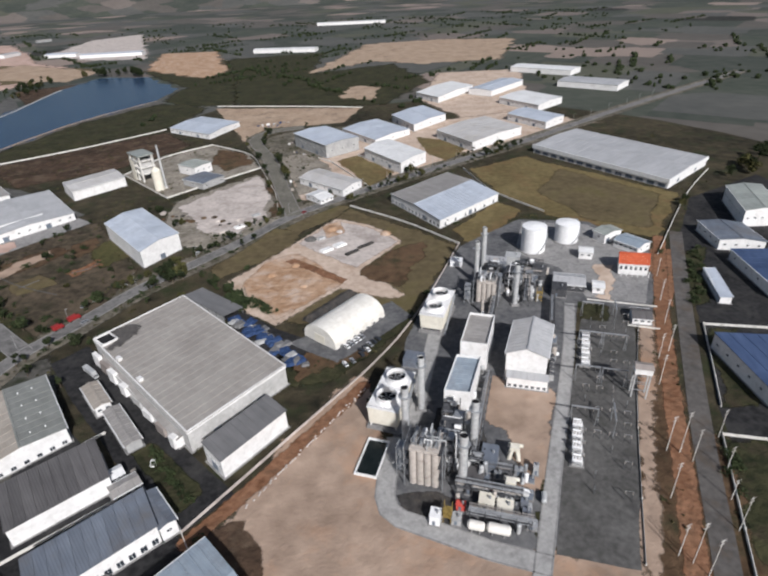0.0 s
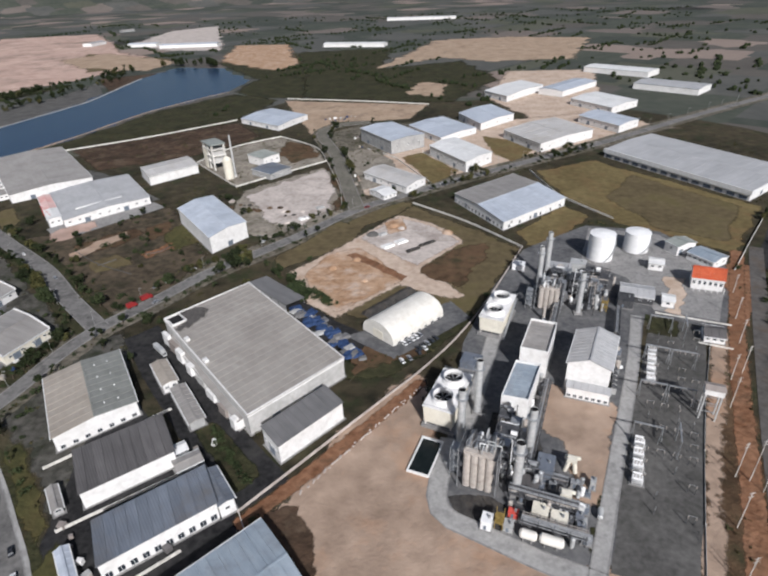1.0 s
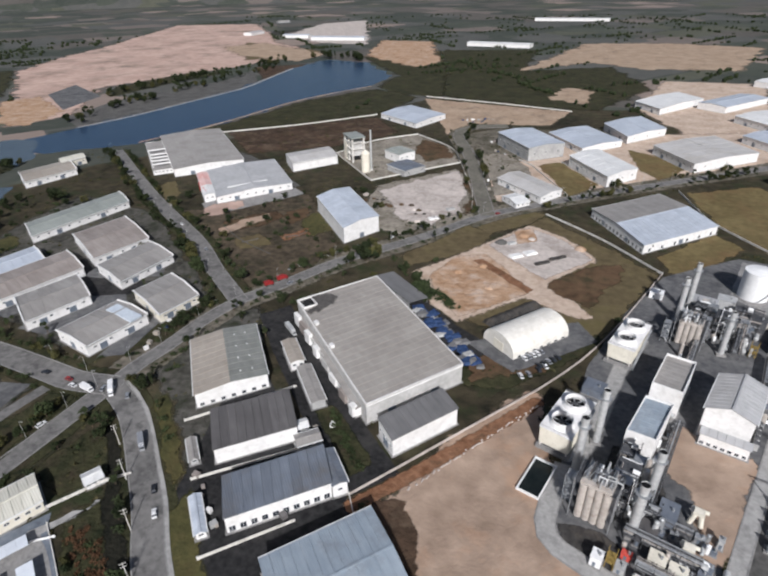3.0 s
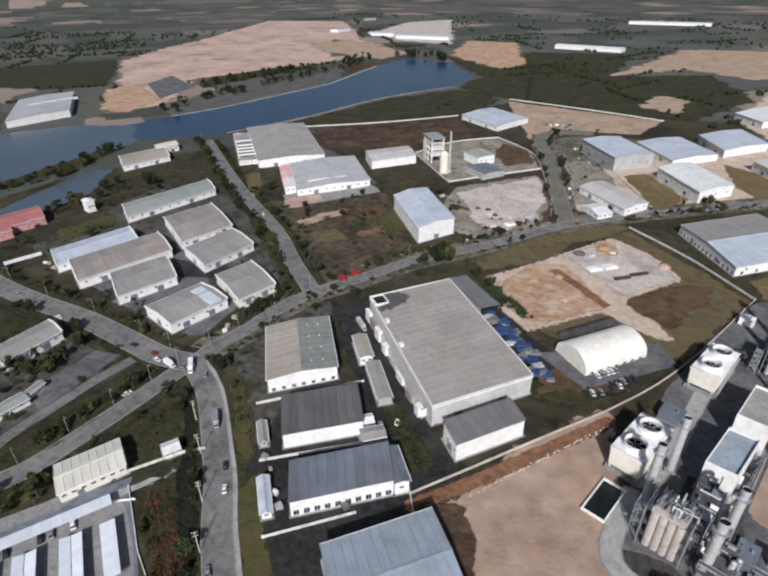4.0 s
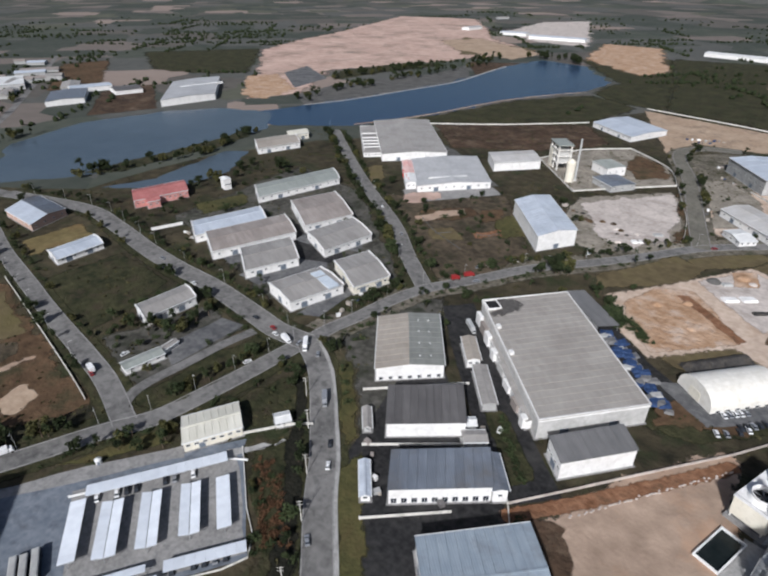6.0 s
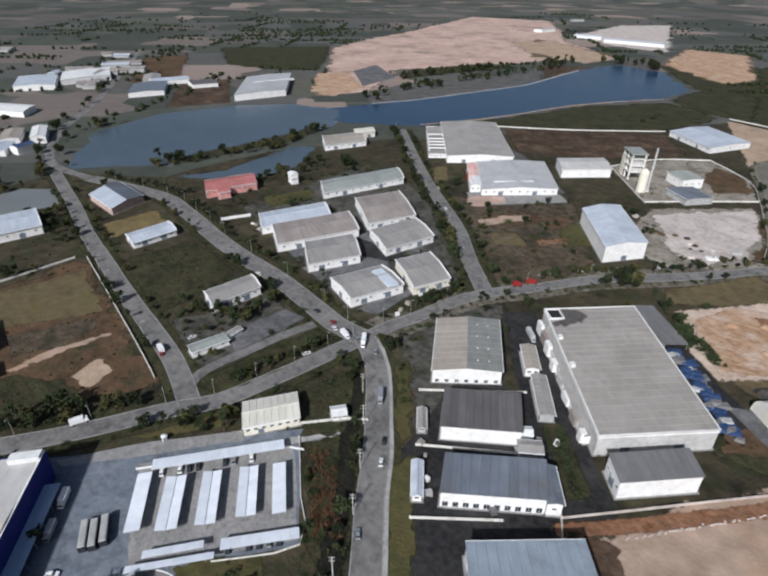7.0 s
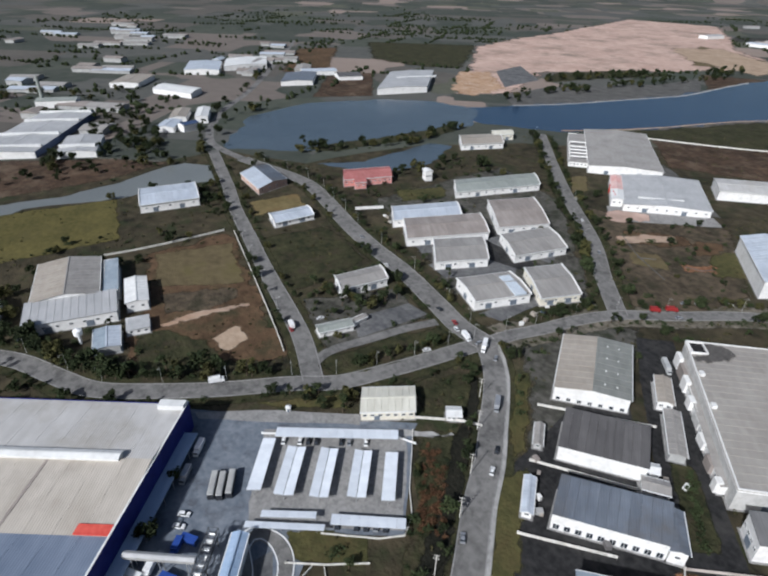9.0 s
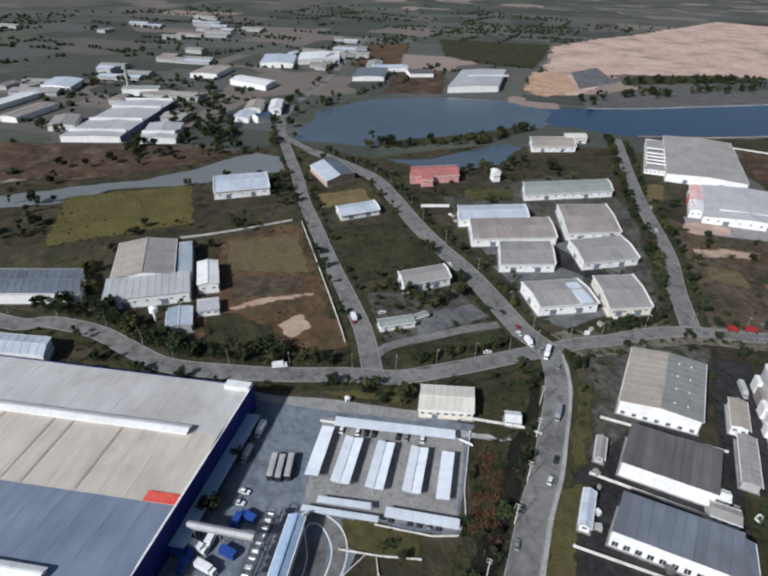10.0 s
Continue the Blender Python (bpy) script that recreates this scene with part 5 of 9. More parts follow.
factory(-304, -11.5, 11, 12, 80, 2, 3.4, "low pale flat-roofed annex", "roof_pale", "wall_white", 0.4, "D", "mono", wins=(3, 1, 0, 1), name="annex", category="annex building")
factory(-296.5, -27.5, 12, 18, 80, 2, 4.4, "small shed with a pale blue roof", "roof_slate", "wall_grey", 0.8, "D", second="roof_light", name="shed", category="shed")
wt = thing("water_tank", -303.5, -39.5, 80, "white water tank on a slender pedestal", "water tank")
part("tank", Geo().cyl(0, 0, 6.0, 8.6, 2.2, 2.2, 14).cyl(0, 0, 8.6, 9.4, 2.2, 0.5, 14), "tank_white", wt)
part("pedestal", Geo().cyl(0, 0, 0, 6.0, 0.55, 0.9, 10), "tank_white", wt)
factory(-361.5, -104, 62, 28, 68.6, 18, 7.0, "grey-roofed works behind trees", "roof_bluegrey", "wall_white", 1.4, "L", panel=4)
factory(-300.0, -106, 40, 14, 60, 20, 6.5, "pale-roofed works by the bend of the road", "roof_light", "wall_white", 1.2, "L", wins=(5, 3, 0, 0), panel=4)

# stair head and parapet boxes on the large factory's roof
# the stair-well's floor sits flush; its dark colour stands in for shade
for a, b, w3, d3, h3, lb in ((-24.6, 41, 0.4, 9.0, 1.0, "white stair-well wall"), (-17.4, 41, 0.4, 9.0, 0.8, "white stair-well wall"), (-21.0, 45.6, 7.6, 0.4, 1.0, "white stair-well wall"), (-21.0, 36.6, 7.6, 0.4, 0.8, "white stair-well wall"), (-21.0, 41.0, 6.4, 8.0, 0.05, "stair-well floor painted dark for the shade in it"), (-23.5, 20, 2.0, 2.6, 1.2, "small white roof unit"), (-23.5, -2, 2.0, 2.6, 1.2, "small white roof unit")):
    q2 = SB(a, b)
    part("stair_wall" if "wall" in lb else "stair_floor" if "floor" in lb else "roof_unit", Geo().box(q2[0] - w3 / 2, q2[1] - d3 / 2, 10.3, q2[0] + w3 / 2, q2[1] + d3 / 2, 11 + h3), "asphalt_dark" if "floor" in lb else "wall_white", big, lb)
q = random.Random(12)
for b in (40, 31, 22, 9, -2, -14, -27, -38):
    q2, dp, ln = SB(-27.6, b), q.uniform(0.8, 2.0), q.uniform(1.6, 4.6)
    part("side_annex", Geo().box(q2[0] - dp, q2[1] - ln, 0, q2[0] + 0.6, q2[1] + ln * 0.7, q.uniform(3.6, 8.4)), q.choice(("wall_white", "wall_white", "wall_pale", "roof_brown")), big, "boxy annex on the side wall")
for p3, q3 in (((-25.3, -46.6), (25.3, -46.6)), ((25.3, -46.6), (25.3, 46.6)), ((25.3, 46.6), (-25.3, 46.6)), ((-25.3, 46.6), (-25.3, -46.6))):
    a3, b3 = Vector(SB(*p3)), Vector(SB(*q3))
    nrm = (b3 - a3).orthogonal().normalized() * 0.25
    part("parapet", Geo().prism([tuple(a3 - nrm), tuple(b3 - nrm), tuple(b3 + nrm), tuple(a3 + nrm)], 9.6, 11.3), "wall_white", big, "white sheet parapet")
dark_sheet = new("roof_stain", sheet("roof_stain", [SB(-17, 46), SB(-8, 45), SB(-3, 39), SB(-9, 33), SB(-16, 31), SB(-23, 30), SB(-23.5, 34), SB(-17, 35.5)], "roof_stain", 10.98, 4.0, 1.2))
dark_sheet.parent = big
dark_sheet["label"] = "dark patch on the sheet roof"
# red facade panels on the front block
fb = thing("facade_sign", -320.2, 383.0, 48.3, "tall plain red facade panels on a white front block", "facade panel")
for b in (-22, -14, 2):
    part("panel", Geo().box(-0.45, b - 2.6, 0.0, -0.15, b + 2.6, 7.6), "wall_red", fb)

# ---------------------------------------------------------------- the huge hall
hall = thing("assembly_hall", -217.0, -4.6, 57.7, "huge hall with grey, tan and blue roofs and blue walls", "factory hall")
HL, HD, HH = 230.0, 150.0, 13.0
HS = lambda a, b: (a - b * math.sin(radians(-4.1)), b * math.cos(radians(-4.1)))
for nm, x0, y0, x1, y1, mt in (("wall", -0.4, -HD, 0, 0, "wall_blue"), ("wall", -HL, -HD, -HL + 0.4, 0, "wall_blue"), ("north_wall", -HL + 0.4, -0.4, -0.4, 0, "wall_blue"), ("wall", -HL + 0.4, -HD, -0.4, -HD + 0.4, "wall_blue")):
    part("wall", Geo(HS).box(x0, y0, 0, x1, y1, HH + (0.2 if nm == "north_wall" else 1.4)), mt, hall, "deep blue sheet wall")
part("wall_cap", Geo(HS).box(-0.55, -HD, HH + 1.4, 0.12, 0.1, HH + 1.55), "trim_white", hall, "thin pale wall coping")
for y0, y1, z0, z1, mt in ((-0.5, -31, HH, HH + 2.0, "roof_stone"), (-61, -31, HH, HH + 2.0, "roof_sandy"), (-61, -91, HH, HH + 2.0, "roof_denim"), (-121, -91, HH, HH + 2.0, "roof_grey"), (-121, -149, HH, HH + 2.0, "roof_denim")):
    w1 = 9.5
    g = Geo(HS)
    g.hull([(0.03, y0, z0), (w1 - 0.03, y0, z0), (w1 - 0.03, y1, z1), (0.03, y1, z1)], [(0.03, y0, z0 + 0.15), (w1 - 0.03, y0, z0 + 0.15), (w1 - 0.03, y1, z1 + 0.15), (0.03, y1, z1 + 0.15)])
    g.hull([(0, y0, z0 + 0.1), (0.2, y0, z0 + 0.1), (0.2, y1, z1 + 0.1), (0, y1, z1 + 0.1)], [(0, y0, z0 + 0.2), (0.2, y0, z0 + 0.2), (0.2, y1, z1 + 0.2), (0, y1, z1 + 0.2)])
    me = g.data("roof_panel", mt)
    for i in range(24):
        part("roof_panel", me, "", hall, "", (-0.5 - (i + 1) * w1, 0, 0))
for y0, x1 in ((-31, -12), (-91, -24)):
    part("roof_monitor", Geo(HS).box(-HL + 8, y0 - 1.6, HH + 1.8, x1, y0 + 1.6, HH + 3.6), "roof_white", hall, "long white ridge ventilator")
    part("monitor_cap", Geo(HS).hull([(-HL + 7.5, y0 - 2.2, HH + 3.6), (x1 + 0.5, y0 - 2.2, HH + 3.6), (x1 + 0.5, y0 + 2.2, HH + 3.6), (-HL + 7.5, y0 + 2.2, HH + 3.6)],
         [(-HL + 7.5, y0 - 0.3, HH + 4.3), (x1 + 0.5, y0 - 0.3, HH + 4.3), (x1 + 0.5, y0 + 0.3, HH + 4.3), (-HL + 7.5, y0 + 0.3, HH + 4.3)]), "roof_white", hall, "white sheet cap")
part("sign_panel", Geo(HS).hull([(-12.4, -60.9, HH + 0.25), (-1.0, -60.9, HH + 0.25), (-1.0, -57.2, HH + 0.5), (-12.4, -57.2, HH + 0.5)], [(-12.4, -60.9, HH + 0.75), (-1.0, -60.9, HH + 0.75), (-1.0, -57.2, HH + 1.0), (-12.4, -57.2, HH + 1.0)]), "wall_red", hall, "plain red roof sign")
for a in (-38, -58, -66, -87, -118):
    part("roof_seam", Geo(HS).hull([(a, -60.5, HH + 0.1), (a + 0.9, -60.5, HH + 0.1), (a + 0.9, -33, HH + 1.95), (a, -33, HH + 1.95)], [(a, -60.5, HH + 0.34), (a + 0.9, -60.5, HH + 0.34), (a + 0.9, -33, HH + 2.16), (a, -33, HH + 2.16)]), "roof_brown", hall, "darker raised roof seam")
part("stair_head", Geo(HS).box(-11, -4.2, HH, -0.4, -0.4, HH + 2.6), "roof_white", hall, "white roof-stair box")
part("canopy", Geo(HS).box(0, -70, 4.6, 5.5, -8, 4.9), "roof_sky", hall, "flat pale blue loading canopy")
for i in range(9):
    part("canopy_post", shared("cpost", lambda: Geo().box(-0.12, -0.12, 0, 0.12, 0.12, 4.6).data("canopy_post", "steel")), "", hall, "", (*HS(5.2, -10 - i * 7.3), 0))

# works yard in front of the hall
pb = thing("pipe_bridge", -157.1, -29.5, 55.4, "white covered conveyor bridge on steel legs", "conveyor bridge")
part("gallery", Geo().box(-11.5, -0.95, 7.2, 11.5, 0.95, 8.8), "concrete_pale", pb)
part("gallery_roof", Geo().hull([(-11.8, -1.2, 8.8), (11.8, -1.2, 8.8), (11.8, 1.2, 8.8), (-11.8, 1.2, 8.8)], [(-11.8, -0.2, 9.3), (11.8, -0.2, 9.3), (11.8, 0.2, 9.3), (-11.8, 0.2, 9.3)]), "roof_pale", pb)
for a in (-9, 0, 9):
    for b in (-1, 1):
        part("leg", Geo().tube((a, b * 1.1, 0), (a, b * 0.9, 7.0), 0.18), "steel", pb)
tr = thing("truss_conveyor", -149.2, -19.0, -34.5, "dark open steel truss conveyor with round drums", "conveyor")
for b in (-1.6, 1.6):
    for zz in (4.2, 7.2):
        part("chord", Geo().box(-13, b - 0.15, zz - 0.15, 13, b + 0.15, zz + 0.15), "steel_dark", tr)
for i in range(14):
    a = -13 + i * 2
    part("strut", Geo().tube((a, -1.6, 4.2), (a, -1.6, 7.2), 0.1).tube((a, 1.6, 4.2), (a, 1.6, 7.2), 0.1).tube((a, -1.6, 7.2), (a, 1.6, 7.2), 0.1), "steel_dark", tr)
    if i < 13:
        part("brace", Geo().tube((a, -1.6, 4.2), (a + 2, -1.6, 7.2), 0.08).tube((a, 1.6, 4.2), (a + 2, 1.6, 7.2), 0.08), "steel_dark", tr)
for i in range(9):
    part("drum", Geo().tube((-11.5 + i * 2.8, -1.2, 5.8), (-11.5 + i * 2.8, 1.2, 5.8), 0.8, 10), "roof_white" if i % 2 else "steel", tr)
for a in (-11, 0, 11):
    part("leg", Geo().box(a - 0.2, -1.7, 0, a + 0.2, -1.3, 4.2).box(a - 0.2, 1.3, 0, a + 0.2, 1.7, 4.2), "steel_dark", tr)
factory(-143.2, -11.2, 24, 4.6, -33, 0, 7.0, "narrow works building with a sky-blue roof", "roof_sky", "wall_white", 1.0, "L", wins=(5, 1, 0, 0), name="works_building", category="works building", panel=3)
structure("road", strip([(-120, -26), (-141, -9), (-152, -5), (-155, 1.6), (-147.7, 6.2), (-139, 5), (-128, -4), (-112, -18)], 5.0, -0.1, 0.17, 3), "asphalt", "curved grey service drive", "road")
patch("lawn", [(-151, 10), (-146, 22), (-135, 34), (-126, 28), (-140, 8)], "grass_olive", 0.13, "olive lawn beside the car park", "lawn", 1.0)
structure("kerb", strip([(-120, -23), (-139, -6.5), (-152, -2.5), (-153, 1.6), (-147.7, 3.8), (-139, 2.5), (-128, -6.5)], 0.4, -0.1, 0.3, 2), "trim_white", "white kerb round a planting bed", "kerb")
structure("kerb", strip([(-150.6, -8.4), (-157.2, -4.5), (-158, 2.4), (-149, 8.9), (-138, 7.7), (-126.4, -1.5), (-112, -15)], 0.4, -0.1, 0.3, 2), "trim_white", "white kerb along a curved drive", "kerb")
patch("plot", [(-147, 2), (-138, 1), (-126, -8), (-132, -14), (-146, -5)], "yard", 0.10, "grey paved court inside the drive", "pavement")


# ---------------------------------------------------------------- car park
def carport(x, y, length, width, heading, double, label):
    e = thing("carport", x, y, heading, label, "carport", "car park shelters")
    h = 2.9
    spans = ((-width / 2, -0.12), (0.12, width / 2)) if double else ((-width / 2, width / 2),)
    n = max(3, round(length / 3.2))
    w1 = length / n
    for k, (b0, b1) in enumerate(spans):
        tip = 0.45 if k == 0 else -0.45
        me = Geo().hull([(0.02, b0, h + max(0, tip)), (w1 - 0.02, b0, h + max(0, tip)), (w1 - 0.02, b1, h + max(0, -tip)), (0.02, b1, h + max(0, -tip))],
                        [(0.02, b0, h + max(0, tip) + 0.12), (w1 - 0.02, b0, h + max(0, tip) + 0.12), (w1 - 0.02, b1, h + max(0, -tip) + 0.12), (0.02, b1, h + max(0, -tip) + 0.12)]).data("roof_panel", "sheet_pale")
        for i in range(n):
            part("roof_panel", me, "", e, "", (-length / 2 + i * w1, 0, 0))
    for i in range(0, n + 1, 2):
        a = -length / 2 + i * w1
        part("post", shared("portpost", lambda: Geo().box(-0.09, -0.09, 0, 0.09, 0.09, 2.95).data("post", "steel")), "", e, "", (min(a + 0.2, length / 2 - 0.2), 0, 0))
        part("rafter", Geo().box(a - 0.06, -width / 2 + 0.1, 2.72, a + 0.06, width / 2 - 0.1, 2.88), "steel", e)
    return e


for x, y, ln, wd, hd, db in ((-181.7, 12.9, 25.5, 5.4, 146.0, False), (-173.1, 21.2, 23.2, 7.4, 144.3, True), (-165.8, 32.1, 23.4, 7.0, 143.8, True), (-158.5, 43.7, 22.4, 7.0, 144.0, True), (-151.7, 53.0, 22.9, 5.0, 144.7, False),
                         (-181.0, 45.2, 50.7, 5.6, 58.5, False), (-155.0, 13.0, 19.6, 3.1, 58.0, False), (-151.4, 10.0, 27.8, 2.8, 57.0, False), (-138.4, 36.0, 26.3, 4.6, 56.0, False)):
    carport(x, y, ln, wd, hd, db, "pale blue-white double sheet carport on steel posts" if db else "pale blue-white sheet carport on steel posts")
wall_line([(-199, 19), (-168, 68), (-162, 72)], 1.0, 0.25, "trim_white", "low white kerb wall round the car park")
wall_line([(-169, 75), (-144.5, 57.3), (-129, 45.3), (-144.4, 20.4)], 0.7, 0.3, "block_wall", "low pale wall beside the car park")


# ---------------------------------------------------------------- vehicles
def wheels(e, places, r=0.34, wd=0.24):
    for a, b in places:
        part("wheel", shared(("tyre", r), lambda: Geo().tube((0, -wd / 2, r), (0, wd / 2, r), r, 12).data("wheel", "tyre")), "", e, "", (a, b, 0))


def car(x, y, heading, paint, z=0.12):
    words = {"paint_white": "white", "paint_silver": "silver", "paint_dark": "black", "paint_red": "red", "paint_blue": "blue"}[paint]
    e = thing("car", x, y, heading, words + " car standing on the asphalt", "car", "cars", z)
    prof = [(-2.15, 0.45), (-2.15, 0.85), (-1.4, 0.95), (1.1, 0.95), (2.1, 0.78), (2.2, 0.45), (2.1, 0.3), (-2.1, 0.3)]
    part("body", shared(("carbody", paint), lambda: Geo().hull([(a, -0.86, c) for a, c in prof], [(a, 0.86, c) for a, c in prof]).data("body", paint)), "", e)
    part("cabin", shared("carcabin", lambda: Geo().hull([(-1.75, -0.8, 0.93), (1.0, -0.8, 0.93), (1.0, 0.8, 0.93), (-1.75, 0.8, 0.93)], [(-1.3, -0.64, 1.42), (0.3, -0.64, 1.42), (0.3, 0.64, 1.42), (-1.3, 0.64, 1.42)]).data("cabin", "glass")), "", e, "dark window glass")
    part("roof", shared(("carroof", paint), lambda: Geo().box(-1.28, -0.64, 1.40, 0.28, 0.64, 1.47).data("roof", paint)), "", e)
    wheels(e, ((-1.35, -0.78), (-1.35, 0.78), (1.35, -0.78), (1.35, 0.78)))


def truck(x, y, heading, paint="paint_white", long=5.5, z=0.14, label="white box truck on the road"):
    e = thing("truck", x, y, heading, label, "truck", "", z)
    part("cargo_box", Geo().box(-long / 2 - 0.9, -1.15, 0.9, long / 2 - 0.9, 1.15, 3.2), paint, e)
    part("cab", Geo().hull([(long / 2 - 0.7, -1.05, 0.5), (long / 2 + 1.0, -1.05, 0.5), (long / 2 + 1.0, 1.05, 0.5), (long / 2 - 0.7, 1.05, 0.5)], [(long / 2 - 0.7, -1.0, 2.4), (long / 2 + 0.6, -1.0, 2.4), (long / 2 + 0.6, 1.0, 2.4), (long / 2 - 0.7, 1.0, 2.4)]), paint, e)
    part("windscreen", Geo().box(long / 2 + 0.72, -0.9, 1.5, long / 2 + 0.86, 0.9, 2.2), "glass", e)
    part("chassis", Geo().box(-long / 2 - 0.8, -0.5, 0.55, long / 2 + 0.6, 0.5, 0.9), "steel_dark", e)
    wheels(e, ((-long / 2 + 0.3, -1.0), (-long / 2 + 0.3, 1.0), (long / 2 + 0.2, -0.95), (long / 2 + 0.2, 0.95)), 0.48, 0.3)


def bus(x, y, heading, z=0.08):
    e = thing("bus", x, y, heading, "dark grey coach with a pale roof parked on the concrete", "bus", "parked coaches", z)
    part("body", Geo().hull([(-5.8, -1.22, 0.4), (5.8, -1.22, 0.4), (5.8, 1.22, 0.4), (-5.8, 1.22, 0.4)], [(-5.75, -1.2, 3.0), (5.6, -1.2, 3.0), (5.6, 1.2, 3.0), (-5.75, 1.2, 3.0)]), "paint_dark", e)
    part("roof", Geo().hull([(-5.75, -1.2, 3.0), (5.6, -1.2, 3.0), (5.6, 1.2, 3.0), (-5.75, 1.2, 3.0)], [(-5.5, -0.85, 3.25), (5.3, -0.85, 3.25), (5.3, 0.85, 3.25), (-5.5, 0.85, 3.25)]), "wall_grey", e)
    for b in (-1.235, 1.235):
        part("window_band", Geo().box(-5.3, b - 0.01, 1.5, 5.2, b + 0.01, 2.5), "glass", e)
    wheels(e, ((-3.6, -1.1), (-3.6, 1.1), (3.8, -1.1), (3.8, 1.1)), 0.5, 0.3)


for x, y in ((-182.0, -6.2), (-180.2, -3.6), (-179.4, -0.2)):
    bus(x, y, 154)
for i, (x, y, hd) in enumerate(((-20.1, 206.2, 120), (-16.7, 208.6, 120), (-12.5, 213.3, 120), (-9.7, 217.1, 120), (-225, 139.9, 170), (-219.5, 136.8, 170), (-203.6, 139.4, 100), (-198.9, 140.3, 120),
                               (-189.2, 138.6, 130), (-142.5, 98.8, 130), (-135.2, 90.0, 130), (-262.8, 58.6, 170), (-300, 141, 175), (-345, 147.5, 5), (-264.9, 76.8, 90), (-166, 255, 60), (-240, 140.5, 5), (-212, 112, 80), (-60, 402, 50), (0, 456, 40), (-245, 281, 140), (-290, 314, 140), (-118, 62, 140))):
    car(x, y, hd, ("paint_white", "paint_silver", "paint_dark", "paint_white", "paint_red", "paint_white", "paint_silver")[i % 7], 0.17)
for i in range(5):
    car(-20.0 + i * 1.85, 220.5 + i * 2.0, 130, ("paint_white", "paint_silver", "paint_white", "paint_white", "paint_silver")[i], 0.08)
for i in range(5):
    car(-12.5 + i * 2.0, 216.5 + i * 2.35, 130, ("paint_dark", "paint_dark", "paint_silver", "paint_dark", "paint_dark")[i], 0.08)
rnd = random.Random(4)
for x, y, ln, hd, off in ((-181.0, 45.2, 44, 58.5, -2.2), (-173.1, 21.2, 18, 144.3, 0), (-158.5, 43.7, 18, 144, 0), (-138.4, 36, 22, 56, 0)):
    for i in range(int(ln / 3.4)):
        if rnd.random() < 0.6:
            s = -ln / 2 + i * 3.4
            c, d = math.cos(radians(hd)), math.sin(radians(hd))
            car(x + c * s - d * off, y + d * s + c * off, hd + 90, rnd.choice(("paint_white", "paint_silver", "paint_dark", "paint_dark")), 0.07)
truck(-240.5, 12.0, 75)
truck(-199.4, 139.6, -48, "paint_white", 8, 0.17)
truck(-266.0, 60.0, 172, "paint_white", 5, 0.17)
truck(-162.6, 116.2, -46, "paint_silver", 7, 0.17, "silver box truck on the road")
truck(-210.5, 136.4, -10, "paint_white", 5, 0.17)
for i, (x, y) in enumerate(((-176.5, 263), (-171, 270), (-166.5, 277), (-161.5, 285), (-156.5, 292.5), (-152, 300), (-146.5, 306), (-141, 313), (-135.5, 319), (-129, 327), (-122.5, 334.5))):
    if i % 3:
        car(x - 3.4, y + 2.2, 55 + (i * 37) % 20, ("paint_white", "paint_silver", "paint_dark")[i % 2], 0.12)
truck(-141.5, 208.1, -40, "stack_steel", 9, 0.08, "grey tank truck parked in the yard")
truck(-173, 258, 52, "paint_red", 5, 0.2, "red truck beside the road")
truck(-177.5, 249, 52, "paint_red", 4, 0.2, "red truck beside the road")
truck(-163, -24, -38, "paint_blue", 5, 0.08, "blue truck in the works yard")
truck(-160, -33, -38, "paint_white", 6, 0.08, "white truck in the works yard")
truck(-155, -42, -38, "paint_blue", 6, 0.08, "blue truck in the works yard")
truck(-159.3, -37.8, 40, "paint_white", 7, 0.08, "white truck in the works yard")
truck(-150.3, -36.1, 40, "paint_white", 6, 0.08, "white truck in the works yard")
truck(-158.2, -42.8, 40, "paint_blue", 6, 0.08, "blue truck in the works yard")
car(-175.4, -18.5, 50, "paint_white", 0.07)
car(-171.4, -21.3, 50, "paint_white", 0.07)
for x, y in ((-153.2, -28.6), (-163.9, -19.5)):
    e = thing("container", x, y, 40, "blue steel container in the works yard", "container", "containers", 0.06)
    part("shell", Geo().box(-3.0, -1.22, 0.15, 3.0, 1.22, 2.6), "paint_blue", e)
    for k in range(12):
        part("rib", shared("conrib", lambda: Geo().box(-0.06, -1.28, 0.2, 0.06, 1.28, 2.55).data("rib", "paint_blue")), "", e, "", (-2.75 + k * 0.5, 0, 0))
    part("door_end", Geo().box(3.0, -1.15, 0.2, 3.06, 1.15, 2.5), "sheet_blue", e)
truck(-203, -6, -36, "paint_white", 6, 0.08, "white truck at the loading canopy")
truck(-192, -14, -36, "paint_silver", 6, 0.08, "silver truck at the loading canopy")

# ---------------------------------------------------------------- arched hall, yard goods, building site
ar = thing("arched_hall", -21.2, 239.6, 49.3, "long cream arched hall with a barrel roof", "hall")
n = 14
arc = [(-11 * math.cos(math.pi * i / n), 1.2 + 8.6 * math.sin(math.pi * i / n) ** 0.85) for i in range(n + 1)]
for k in range(8):
    a, b = -19 + k * 4.75, -19 + (k + 1) * 4.75 - 0.05
    prof = arc + [(y0 * 0.985, z0 - 0.15) for y0, z0 in arc[::-1]]
    g = Geo().hull([(a, y0 * 1.01, z0 + 0.05) for y0, z0 in prof], [(b, y0 * 1.01, z0 + 0.05) for y0, z0 in prof])
    part("roof_panel", g, "shell_cream", ar)
